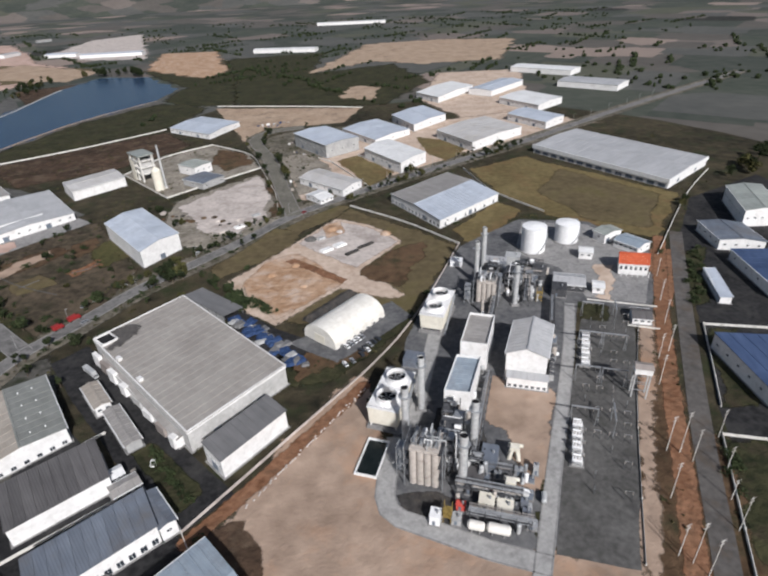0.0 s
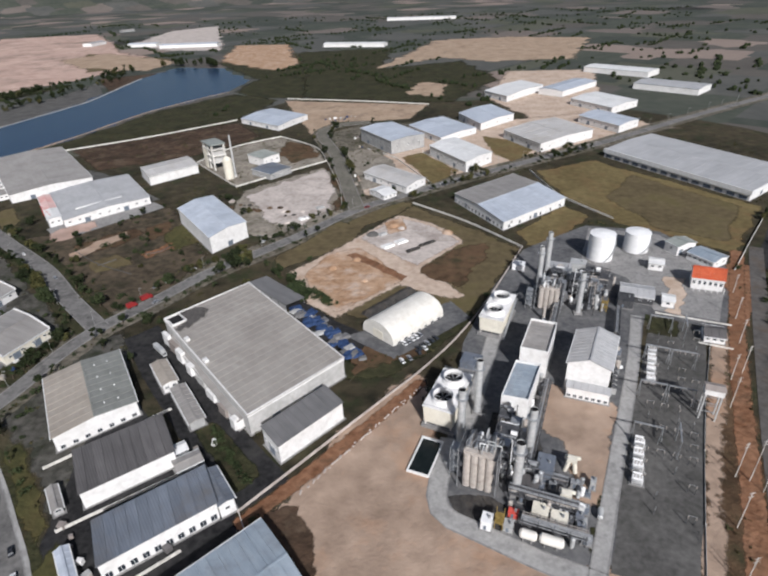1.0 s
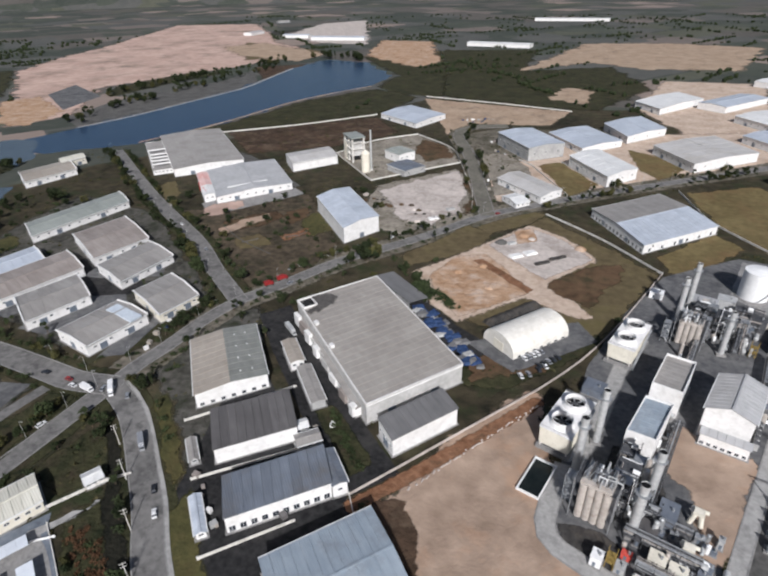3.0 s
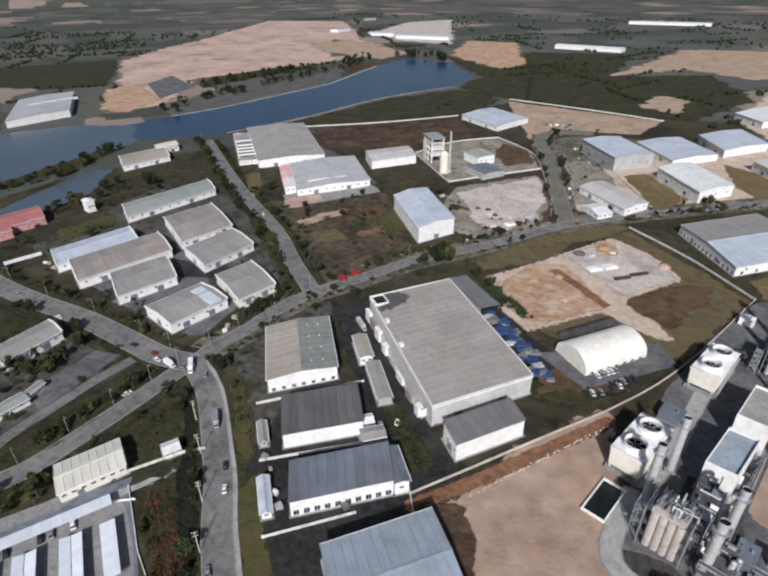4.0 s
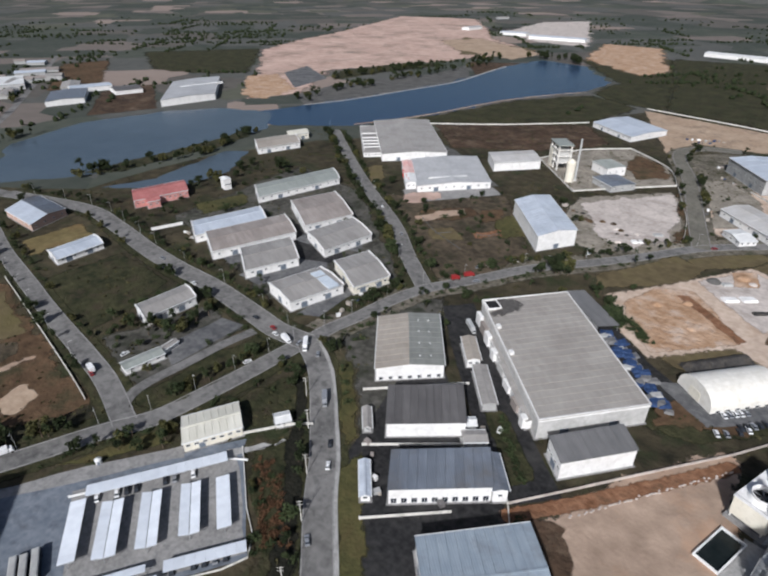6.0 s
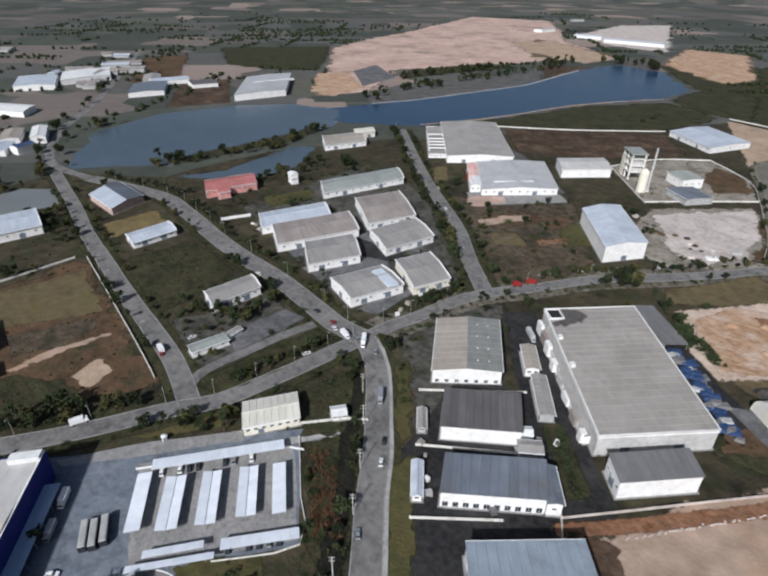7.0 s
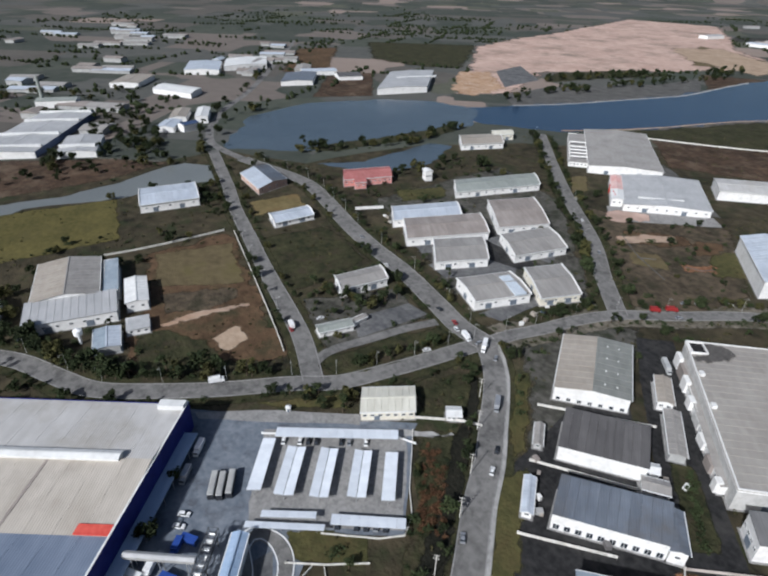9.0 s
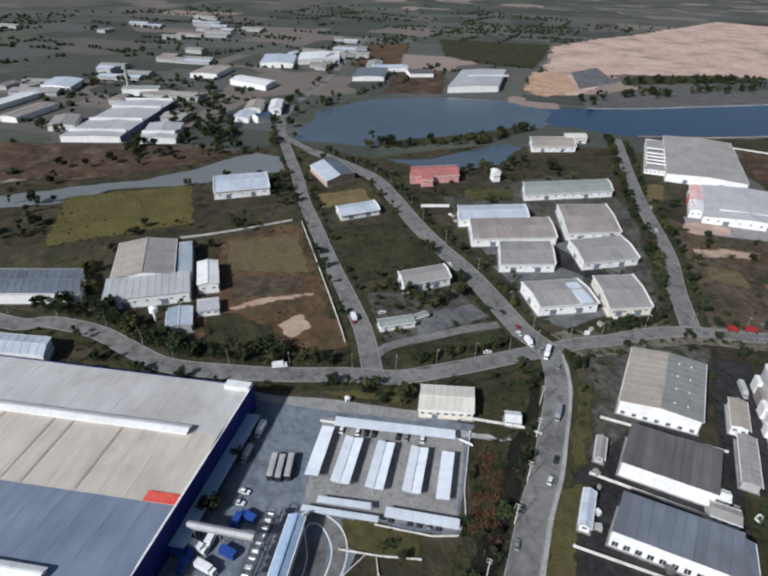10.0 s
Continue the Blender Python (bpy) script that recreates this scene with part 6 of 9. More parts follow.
for a in (-18.9, 18.6):
    part("end_wall", Geo().hull([(a, y, z) for y, z in [(-11, 0)] + arc + [(11, 0)]], [(a + 0.3, y, z) for y, z in [(-11, 0)] + arc + [(11, 0)]]), "shell_cream", ar, "cream gable wall")
for b in (-11.1, 10.9):
    part("side_wall", Geo().box(-19, b, 0, 19, b + 0.2, 1.3), "shell_cream", ar)
part("gate", Geo().box(-19.05, -3.5, 0, -18.8, 3.5, 5), "wall_cream", ar, "cream metal gate")
for i in range(7):
    part("window", Geo().box(-16 + i * 5, -11.25, 0.4, -14 + i * 5, -11.05, 1.2), "glass", ar, "dark low window")

cn = thing("storage_canopy", -97.0, 264.5, 49.8, "long low shed with a dark slate-grey roof", "storage shed")
part("canopy_roof", Geo().hull([(-6.5, -19, 4.6), (6.5, -19, 3.8), (6.5, 19, 3.8), (-6.5, 19, 4.6)], [(-6.5, -19, 4.75), (6.5, -19, 3.95), (6.5, 19, 3.95), (-6.5, 19, 4.75)]), "roof_iron", cn)
for i in range(6):
    for a in (-6.1, 6.1):
        part("post", shared("canpost", lambda: Geo().box(-0.1, -0.1, 0, 0.1, 0.1, 3.9).data("post", "steel")), "", cn, "", (a, -18.2 + i * 7.28, 0))
for i in range(5):
    part("bay_wall", Geo().box(-6.0, -17.8 + i * 7.28, 0, -5.8, -11.4 + i * 7.28, 3.8), "wall_grey", cn)
rnd = random.Random(77)
for i in range(46):
    s = 1.7 + rnd.random() * 1.8
    k = i / 45
    x, y = -81 + 39 * k + rnd.uniform(-4.0, 4.5), 250 - 42 * k + rnd.uniform(-3.0, 4.0)
    q = [rnd.uniform(0.55, 0.9) for _ in range(8)]
    e = thing("covered_stack", x, y, 40 + rnd.uniform(-25, 25), "low stack of goods under a blue tarpaulin" if i % 3 else "low stack of dark grey goods in the yard", "covered goods", "covered goods in the yard", 0.05)
    hh = rnd.uniform(0.9, 1.9)
    part("tarpaulin" if i % 3 else "bale", Geo().hull([(-s, -s * 0.7, 0), (0, -s * 0.85, 0), (s, -s * 0.7, 0), (s * 1.1, 0.1, 0), (s, s * 0.7, 0), (-s, s * 0.75, 0)], [(-s * q[0], -s * 0.5 * q[1], hh * q[2]), (0.1, -s * 0.6, hh), (s * q[3], -s * 0.5, hh * q[4]), (s * q[5], 0.1, hh * 0.9), (s * q[6], s * 0.5, hh), (-s * 0.7, s * 0.5 * q[7], hh * 0.8)]), "sheet_blue" if i % 3 else "wall_grey" if i % 4 == 0 else "roof_iron", e)
for i, (x, y, L, W) in enumerate(((-37.5, 332, 9, 5.5), (-42.7, 351, 6, 4), (-20, 326.5, 11, 3.2), (-11, 336.5, 13, 3), (-29, 339, 9, 6), (-106, 379, 8, 5), (-97.5, 401, 7, 4), (-119, 369, 9, 5))):
    e = thing("material_stack", x, y, 40, "dark stack of building materials on the sand" if i in (2, 3) else "grey stack of building materials on the sand", "building materials", "materials on the site", 0.08)
    part("block", Geo().hull([(-L / 2, -W / 2, 0), (L / 2, -W / 2, 0), (L / 2, W / 2, 0), (-L / 2, W / 2, 0)], [(-L / 2 + 0.8, -W / 2 + 0.6, 1.2), (L / 2 - 0.5, -W / 2 + 0.8, 1.4), (L / 2 - 0.7, W / 2 - 0.6, 1.1), (-L / 2 + 0.6, W / 2 - 0.5, 1.3)]), ("wall_white", "wall_grey", "gravel_dark", "gravel_dark", "wall_white", "wall_white", "wall_grey", "rubble")[i], e)
HEAPS = [(-70, 300, 3.5, "sand_orange"), (-56, 312, 3.2, "sand_orange"), (-36, 367, 4.4, "sand_orange"), (-48, 285, 2.8, "sand_orange"), (-30, 362, 2.8, "rubble"), (-50, 351, 4.8, "gravel"), (3, 355, 4.2, "sand_orange")]
rnd = random.Random(17)
for k in range(17):
    HEAPS.append((-176 + 72 * k / 16 + rnd.uniform(-5, 5), 410 - 26 * k / 16 + rnd.uniform(-5, 9), rnd.uniform(1.2, 3.2), rnd.choice(("soil", "gravel_dark", "rubble", "soil_brown"))))
for i, (x, y, r, mt) in enumerate(HEAPS):
    e = thing("earth_heap", x, y, i * 40, "low heap of dug earth on bare ground", "earth heap", "heaps of dug earth", 0.06)
    n1 = 10
    rim = [(r * (1 + 0.25 * noise.noise((i, k, 1))) * math.cos(k * 0.628), r * (1 + 0.25 * noise.noise((i, k, 1))) * math.sin(k * 0.628), -0.05) for k in range(n1)]
    mid = [(p[0] * 0.55, p[1] * 0.55, r * 0.32 * (1 + 0.4 * noise.noise((i, k, 5)))) for k, p in enumerate(rim)]
    part("earth", Geo().add(rim + mid + [(0, 0, r * 0.45)], [(k, (k + 1) % n1, n1 + (k + 1) % n1, n1 + k) for k in range(n1)] + [(n1 + k, n1 + (k + 1) % n1, 2 * n1) for k in range(n1)]), mt, e)
bk = thing("earth_mound", -31, 258.5, 50.4, "long low mound of dark brown earth", "earth mound")
g = Geo()
rows = []
for i in range(17):
    a, hh = -18 + i * 2.4, 3.3 + 0.9 * noise.noise((i * 0.72, 2, 1)) - 2.8 * (i in (0, 16))
    rows += [(a, -5.2 + 0.8 * noise.noise((a, 1, 1)), -0.1), (a, -0.8, hh), (a, 0.9, hh * 0.95), (a, 5.2 + 0.8 * noise.noise((a, 5, 1)), -0.1)]
g.add(rows, [(4 * i + j, 4 * i + 4 + j, 4 * i + 5 + j, 4 * i + 1 + j) for i in range(16) for j in range(3)])
part("mound", g, "gravel_dark", bk)

# small buildings
for x, y, L, D, hd, h, rf, wl, lb in ((-118.8, 93.2, 16.5, 3.4, -48, 3.2, "roof_light", "wall_white", "narrow white parking shed"), (-139.2, 118.5, 12, 3.0, -48, 3.0, "roof_grey", "wall_grey", "narrow grey parking shed"), (-167, 95, 6.2, 5.0, 58, 3.4, "roof_white", "wall_white", "small white guard house"),
                                    (-251, 79, 19, 6.5, 82, 3.4, "roof_green", "wall_white", "small low green-roofed house"), (-252, 94, 9, 3, 100, 2.8, "roof_grey", "wall_white", "small open shelter with a grey roof"), (-178, 523, 20, 24, 55, 8.5, "roof_green", "wall_white", "white control house with a green roof"),
                                    (-160.5, 487, 25, 27, 55, 5.5, "roof_bluegrey", "wall_grey", "low grey plant house"), (-425, 260, 6, 9, 75, 9, "roof_white", "wall_white", "narrow white tower house"), (-97, 137, 9.5, 6, 40, 4.2, "roof_grey", "wall_grey", "low grey annex between two sheds"), (-103, 143.5, 4.5, 4, 40, 4.0, "roof_white", "wall_white", "small white box annex of a shed"), (-80.5, 124.5, 17, 5.5, -49, 6.4, "roof_bluegrey", "wall_white", "narrow end bay with a blue-grey roof")):
    factory(x, y, L, D, hd, 0, h, lb, rf, wl, 0.7, "L" if L > D else "D", wins=(3, 1, 0, 1), name="small_building", category="small building", panel=3)

# ---------------------------------------------------------------- north works: tower, column and stack
tw = thing("process_tower", -222, 509, 132, "pale concrete process tower with open floors", "process tower")
for a in (-10.4, 0, 10.4):
    for b in (-6, 6):
        part("column", Geo().box(a - 0.8, b - 0.8, 0, a + 0.8, b + 0.8, 24), "block_wall", tw)
for zz in (7, 13, 19):
    part("floor", Geo().box(-11.7, -7.3, zz, 11.7, 7.3, zz + 0.6), "block_wall", tw)
part("roof_slab", Geo().box(-12.2, -7.7, 24, 12.2, 7.7, 25), "roof_green", tw)
part("body_wall", Geo().box(-9.5, -5.1, 6.8, 9.5, 5.1, 19.0), "wall_pale", tw, "pale concrete infill")
part("hopper", Geo().hull([(-3, -3, 8), (3, -3, 8), (3, 3, 8), (-3, 3, 8)], [(-6, -5.5, 18), (6, -5.5, 18), (6, 5.5, 18), (-6, 5.5, 18)]), "wall_cream", tw)
part("shaft_wall", Geo().box(3, 6.9, 0, 11, 7.5, 18), "wall_cream", tw)
st = thing("chimney", -193, 478.5, 0, "thin pale steel chimney", "chimney", "chimneys")
part("shaft", Geo().cyl(0, 0, 0, 39, 1.1, 0.8, 10), "stack_steel", st)
part("base", Geo().cyl(0, 0, 0, 1.2, 1.7, n=10), "block_wall", st)
cc = thing("silo", -197, 474, 0, "tall cream silo beside a thin chimney", "silo")
part("shell", Geo().cyl(0, 0, 0, 18, 4.2, n=18), "wall_cream", cc)
part("cone", Geo().cyl(0, 0, 18, 21, 4.2, 1.0, 18), "wall_cream", cc)

# ---------------------------------------------------------------- power plant
PH = -17.0


def louvred_tower(x, y, L, D, heading, h):
    e = thing("cooling_tower", x, y, heading, "cream two-cell cooling tower with round fan stacks", "cooling tower", "cooling towers")
    part("casing", Geo().hull([(-L / 2 + 0.6, -D / 2, 3.0), (L / 2 - 0.6, -D / 2, 3.0), (L / 2 - 0.6, D / 2, 3.0), (-L / 2 + 0.6, D / 2, 3.0)], [(-L / 2, -D / 2, h), (L / 2, -D / 2, h), (L / 2, D / 2, h), (-L / 2, D / 2, h)]), "wall_cream", e)
    part("basin", Geo().box(-L / 2 - 0.6, -D / 2 - 0.6, 0, L / 2 + 0.6, D / 2 + 0.6, 1.3), "concrete", e)
    for sx in (-1, 1):
        for k in range(6):
            part("louvre", Geo().box(sx * (L / 2 - 0.3) - 0.25, -D / 2 + 0.4, 3.4 + k * 1.3, sx * (L / 2 - 0.3) + 0.25, D / 2 - 0.4, 3.9 + k * 1.3), "wall_cream", e)
        for k in range(7):
            part("column", shared("ctcol", lambda: Geo().box(-0.25, -0.25, 1.3, 0.25, 0.25, 3.2).data("column", "block_wall")), "", e, "", (sx * (L / 2 - 1), -D / 2 + 0.6 + k * (D - 1.2) / 6, 0))
    part("fill", Geo().box(-L / 2 + 1.6, -D / 2 + 1, 1.3, L / 2 - 1.6, D / 2 - 1, 3.1), "steel_dark", e)
    part("deck", Geo().box(-L / 2 - 0.3, -D / 2 - 0.3, h, L / 2 + 0.3, D / 2 + 0.3, h + 0.3), "wall_white", e)
    for b in (-D / 4, D / 4):
        sg = Geo()
        q = 24
        for i in range(q):
            a0, a1 = 2 * math.pi * i / q, 2 * math.pi * (i + 1) / q
            for (ra, za), (rb, zb) in (((5.0, h + 0.3), (4.0, h + 1.7)), ((4.0, h + 1.7), (4.3, h + 3.0)), ((4.3, h + 3.0), (4.0, h + 3.0)), ((4.0, h + 3.0), (3.7, h + 1.7)), ((3.7, h + 1.7), (4.2, h + 0.3))):
                sg.add([(ra * math.cos(a0), b + ra * math.sin(a0), za), (ra * math.cos(a1), b + ra * math.sin(a1), za), (rb * math.cos(a1), b + rb * math.sin(a1), zb), (rb * math.cos(a0), b + rb * math.sin(a0), zb)], [(0, 1, 2, 3)])
        fs = part("fan_ring", sg, "wall_white", e, "white flared fan ring")
        part("fan_hub", Geo().cyl(0, b, h + 0.9, h + 1.5, 0.7, n=10), "steel_dark", fs)
        for i in range(6):
            a0 = math.pi * i / 3
            part("blade", Geo().hull([(0.5 * math.cos(a0), b + 0.5 * math.sin(a0), h + 1.1), (3.5 * math.cos(a0 - 0.1), b + 3.5 * math.sin(a0 - 0.1), h + 1.05), (3.5 * math.cos(a0 + 0.12), b + 3.5 * math.sin(a0 + 0.12), h + 1.2)],
                                 [(0.5 * math.cos(a0), b + 0.5 * math.sin(a0), h + 1.2), (3.5 * math.cos(a0 - 0.1), b + 3.5 * math.sin(a0 - 0.1), h + 1.15), (3.5 * math.cos(a0 + 0.12), b + 3.5 * math.sin(a0 + 0.12), h + 1.3)]), "steel", fs)
        # closed black disc put in for the shade down the fan well
        part("well", Geo().cyl(0, b, h + 0.31, h + 0.36, 4.1, n=20), "hole_shade", fs, "dark disc for the shaded fan well")
    # stair and rail
    part("stair", Geo().hull([(L / 2 + 0.4, -D / 2, 0), (L / 2 + 1.4, -D / 2, 0), (L / 2 + 1.4, D / 2 - 4, h), (L / 2 + 0.4, D / 2 - 4, h)], [(L / 2 + 0.4, -D / 2, 0.3), (L / 2 + 1.4, -D / 2, 0.3), (L / 2 + 1.4, D / 2 - 4, h + 0.3), (L / 2 + 0.4, D / 2 - 4, h + 0.3)]), "steel", e)
    for y0 in (-D / 2, D / 2):
        part("rail", Geo().box(-L / 2, y0 - 0.05, h + 1.2, L / 2, y0 + 0.05, h + 1.3).box(-L / 2, y0 - 0.04, h + 0.3, -L / 2 + 0.08, y0 + 0.04, h + 1.3).box(L / 2 - 0.08, y0 - 0.04, h + 0.3, L / 2, y0 + 0.04, h + 1.3), "steel", e)
    return e


louvred_tower(1.3, 174.2, 12.6, 25.6, -20, 11.0)
louvred_tower(27.6, 241.5, 12.0, 27.0, -20, 10.6)


def chimney(x, y, h, r, label="tall pale steel exhaust stack with a dark mouth"):
    e = thing("chimney", x, y, 0, label, "chimney", "chimneys")
    part("plinth", Geo().box(-r - 0.8, -r - 0.8, 0, r + 0.8, r + 0.8, 1.0), "concrete", e)
    part("shaft", Geo().cyl(0, 0, 1.0, h, r * 1.05, r, 18, cap=False), "stack_steel", e)
    # black disc caps the flue to give its sooty, unlit inside
    part("mouth", Geo().cyl(0, 0, h - 0.6, h - 0.5, r * 0.98, n=18), "hole_shade", e, "black disc for the sooty, shaded mouth")
    for zz in (h * 0.35, h * 0.68, h - 1.6):
        part("ring", Geo().cyl(0, 0, zz, zz + 0.35, r * 1.12, n=18), "stack_steel", e)
    part("platform", Geo().cyl(0, 0, h - 4.2, h - 4.0, r + 1.0, n=14), "steel", e)
    part("ladder", Geo().box(r * 1.05, -0.25, 1, r * 1.05 + 0.15, -0.18, h - 4).box(r * 1.05, 0.18, 1, r * 1.05 + 0.15, 0.25, h - 4), "steel", e)
    return e


for x, y, h, r in ((13.3, 173.6, 27.5, 1.5), (5.7, 154.7, 28.5, 1.6), (31.4, 150.5, 24, 1.6), (24.5, 133.0, 25, 1.7), (54.1, 278.1, 27, 1.5), (60.0, 288.4, 31, 1.5), (71.0, 252.4, 25, 1.5)):
    chimney(x, y, h, r * 0.87)


def boiler(x, y, heading, L, D, h, bays):
    """A heat-recovery boiler: rounded upright bays inside a steel frame, drums on top."""
    e = thing("boiler", x, y, heading, "tan boiler casing with upright rounded bays and steel galleries", "boiler", "boilers")
    part("casing", Geo().box(-L / 2 + 0.5, -D / 2 + 1.0, 0.8, L / 2 - 0.5, D / 2, h), "cladding_tan", e)
    w1 = (L - 1) / bays
    for i in range(bays):
        c = -L / 2 + 0.5 + (i + 0.5) * w1
        ring = [(c + w1 * 0.48 * math.cos(a), -D / 2 + 1.0 + 0.8 * math.sin(a)) for a in [math.pi + math.pi * k / 8 for k in range(9)]]
        part("bay", Geo().prism(ring, 0.8, h - 0.6), "cladding_tan", e)
        part("drum", Geo().tube((c, -D / 2 + 2, h + 1.6), (c, D / 2 - 1, h + 1.6), 0.55, 10), "steel", e)
        part("saddle", Geo().box(c - 0.7, -D / 2 + 3, h, c + 0.7, -D / 2 + 3.6, h + 1.0).box(c - 0.7, D / 2 - 3, h, c + 0.7, D / 2 - 2.4, h + 1.0), "steel", e)
    for zz in (h * 0.3, h * 0.62, h):
        for s in (-1, 1):
            gal = part("gallery", Geo().box(min(s * (L / 2 - 0.4), s * (L / 2 + 1.2)), -D / 2 - 0.2, zz, max(s * (L / 2 - 0.4), s * (L / 2 + 1.2)), D / 2, zz + 0.15), "steel_dark", e)
            part("rail", Geo().box(s * (L / 2 + 1.16) - 0.05, -D / 2 - 0.2, zz + 1.0, s * (L / 2 + 1.16) + 0.05, D / 2, zz + 1.1), "steel", gal)
    for a in (-L / 2 - 1.1, L / 2 + 1.1):
        for b in (-D / 2, 0, D / 2):
            part("column", Geo().box(a - 0.15, b - 0.15, 0, a + 0.15, b + 0.15, h + 1.2), "steel", e)
    part("inlet_duct", Geo().hull([(-L / 2 + 1, D / 2, 1), (L / 2 - 1, D / 2, 1), (L / 2 - 1, D / 2, h - 2), (-L / 2 + 1, D / 2, h - 2)], [(-1.6, D / 2 + 7, 2.5), (1.6, D / 2 + 7, 2.5), (1.6, D / 2 + 7, 6), (-1.6, D / 2 + 7, 6)]), "steel", e)
    for k in range(6):
        a = -L / 2 + 1 + k * (L - 2) / 5
        part("riser", Geo().tube((a, -D / 2 + 2.5, h), (a, -D / 2 + 2.5, h + 3.0 - (k % 3) * 0.7), 0.15, 6).tube((a, -D / 2 + 2.5, h + 3.0 - (k % 3) * 0.7), (a + 1.5, D / 2 - 2, h + 2.6 - (k % 3) * 0.7), 0.15, 6), "steel", e)
    q = random.Random(int(x * 10))
    for k in range(16):
        a, b, up = q.uniform(-L / 2 + 1, L / 2 - 1), q.uniform(-D / 2 + 1, D / 2 - 2), q.uniform(1.6, 4.2)
        da, db, r = q.choice(((2.6, 0), (-2.4, 0), (0, 2.8), (0, -2.2))) + (q.choice((0.14, 0.2, 0.3)),)
        part("bent_pipe", Geo().tube((a, b, h), (a, b, h + up), r, 6).tube((a, b, h + up), (a + da, b + db, h + up), r, 6).tube((a + da, b + db, h + up), (a + da, b + db, h + up * 0.35), r, 6), q.choice(("stack_steel", "tank_white", "steel", "steel_dark")), e)
    return e


def process_unit(x, y, heading, L, W, h, seed):
    """Open steel floors crowded with pipes and small drums."""
    e = thing("process_unit", x, y, heading, "open steel process unit crowded with pipes", "process unit", "process units")
    q = random.Random(seed)
    for a in (-L / 2, L / 2):
        for b in (-W / 2, 0, W / 2):
            part("column", Geo().box(a - 0.14, b - 0.14, 0, a + 0.14, b + 0.14, h + 0.6), "steel_dark", e)
    floors = [h * k / 3 for k in (1, 2, 3)]
    for zz in floors:
        part("grating", Geo().box(-L / 2, -W / 2, zz - 0.12, L / 2, W * q.uniform(0.05, 0.5), zz), "steel_dark", e)
        part("handrail", Geo().box(-L / 2, -W / 2, zz + 1.0, L / 2, -W / 2 + 0.07, zz + 1.08).box(-L / 2, -W / 2, zz + 0.5, L / 2, -W / 2 + 0.05, zz + 0.56), "steel", e)
    for k in range(11):
        a, b, zz, r = q.uniform(-L / 2, L / 2), q.uniform(-W / 2, W / 2), q.uniform(h * 0.4, h * 1.15), q.choice((0.12, 0.18, 0.26, 0.4))
        part("pipe", Geo().tube((a, b, 0.2), (a, b, zz), r, 6).tube((a, b, zz), ((-a if k % 2 else a), (b if k % 2 else -b), zz), r, 6), q.choice(("steel", "steel_dark", "stack_steel", "tank_white", "cladding_tan")), e)
    for k in range(4):
        a, b, zz, r = q.uniform(-L / 2 + 1, L / 2 - 1), q.uniform(-W / 2 + 1, 0), q.choice(floors), q.uniform(0.5, 0.9)
        part("drum", Geo().tube((a - 1.2, b, zz + r), (a + 1.2, b, zz + r), r, 10), q.choice(("tank_white", "steel", "stack_steel")), e)
    return e


for i, (x, y, L, W, h) in enumerate(((22.5, 151, 8, 14, 12), (24.5, 164, 6, 9, 10), (20.5, 141.5, 5, 8, 15), (31, 141, 5, 6, 7), (75, 272, 10, 12, 12), (66, 282, 8, 10, 11), (86, 286, 9, 8, 9))):
    process_unit(x, y, PH, L, W, h, i + 50)
boiler(12.2, 138.2, PH, 11.5, 11, 17.5, 4)
boiler(56.8, 259.5, PH, 11.5, 11, 13.5, 4)


def pipe_rack(x, y, heading, length, width=4.0, h=6.0, levels=2, seed=1):
    e = thing("pipe_rack", x, y, heading, "steel pipe rack carrying bundles of pale pipes", "pipe rack", "pipe racks")
    r = random.Random(seed)
    n = max(2, round(length / 5))
    for i in range(n + 1):
        a = -length / 2 + i * length / n
        part("bent", Geo().box(a - 0.14, -width / 2, 0, a + 0.14, -width / 2 + 0.28, h + 0.3).box(a - 0.14, width / 2 - 0.28, 0, a + 0.14, width / 2, h + 0.3).box(a - 0.14, -width / 2, h - 0.3, a + 0.14, width / 2, h).box(a - 0.14, -width / 2, h * 0.55 - 0.3, a + 0.14, width / 2, h * 0.55), "steel_dark", e)
    for lv in range(levels):
        zz = h if lv == 0 else h * 0.55
        b = -width / 2 + 0.5
        while b < width / 2 - 0.4:
            rr = r.choice((0.10, 0.15, 0.22, 0.30))
            part("pipe", Geo().tube((-length / 2 - 0.6, b, zz + rr), (length / 2 + 0.6, b, zz + rr), rr, 6), r.choice(("steel", "steel", "steel_dark", "steel_dark", "cladding_tan")), e)
            b += rr * 2 + 0.25
    return e


for i, (x, y, hd, ln, wd, h) in enumerate(((22, 160, 73, 26, 4, 8), (37, 165, 73, 50, 3.5, 6), (34, 139, -17, 18, 3, 5), (33, 128, -17, 22, 4, 6), (35, 117.5, -17, 20, 3.5, 5), (52, 228, 73, 52, 3.5, 6), (68, 275, -17, 30, 4, 7), (80, 262, 73, 24, 4, 7), (76, 284, -17, 34, 4, 6), (88, 240, 73, 24, 2.5, 5), (64, 268, 73, 22, 3, 9), (88, 296, -17, 20, 3, 5))):
    pipe_rack(x, y, hd, ln, wd, h, 2, i + 3)


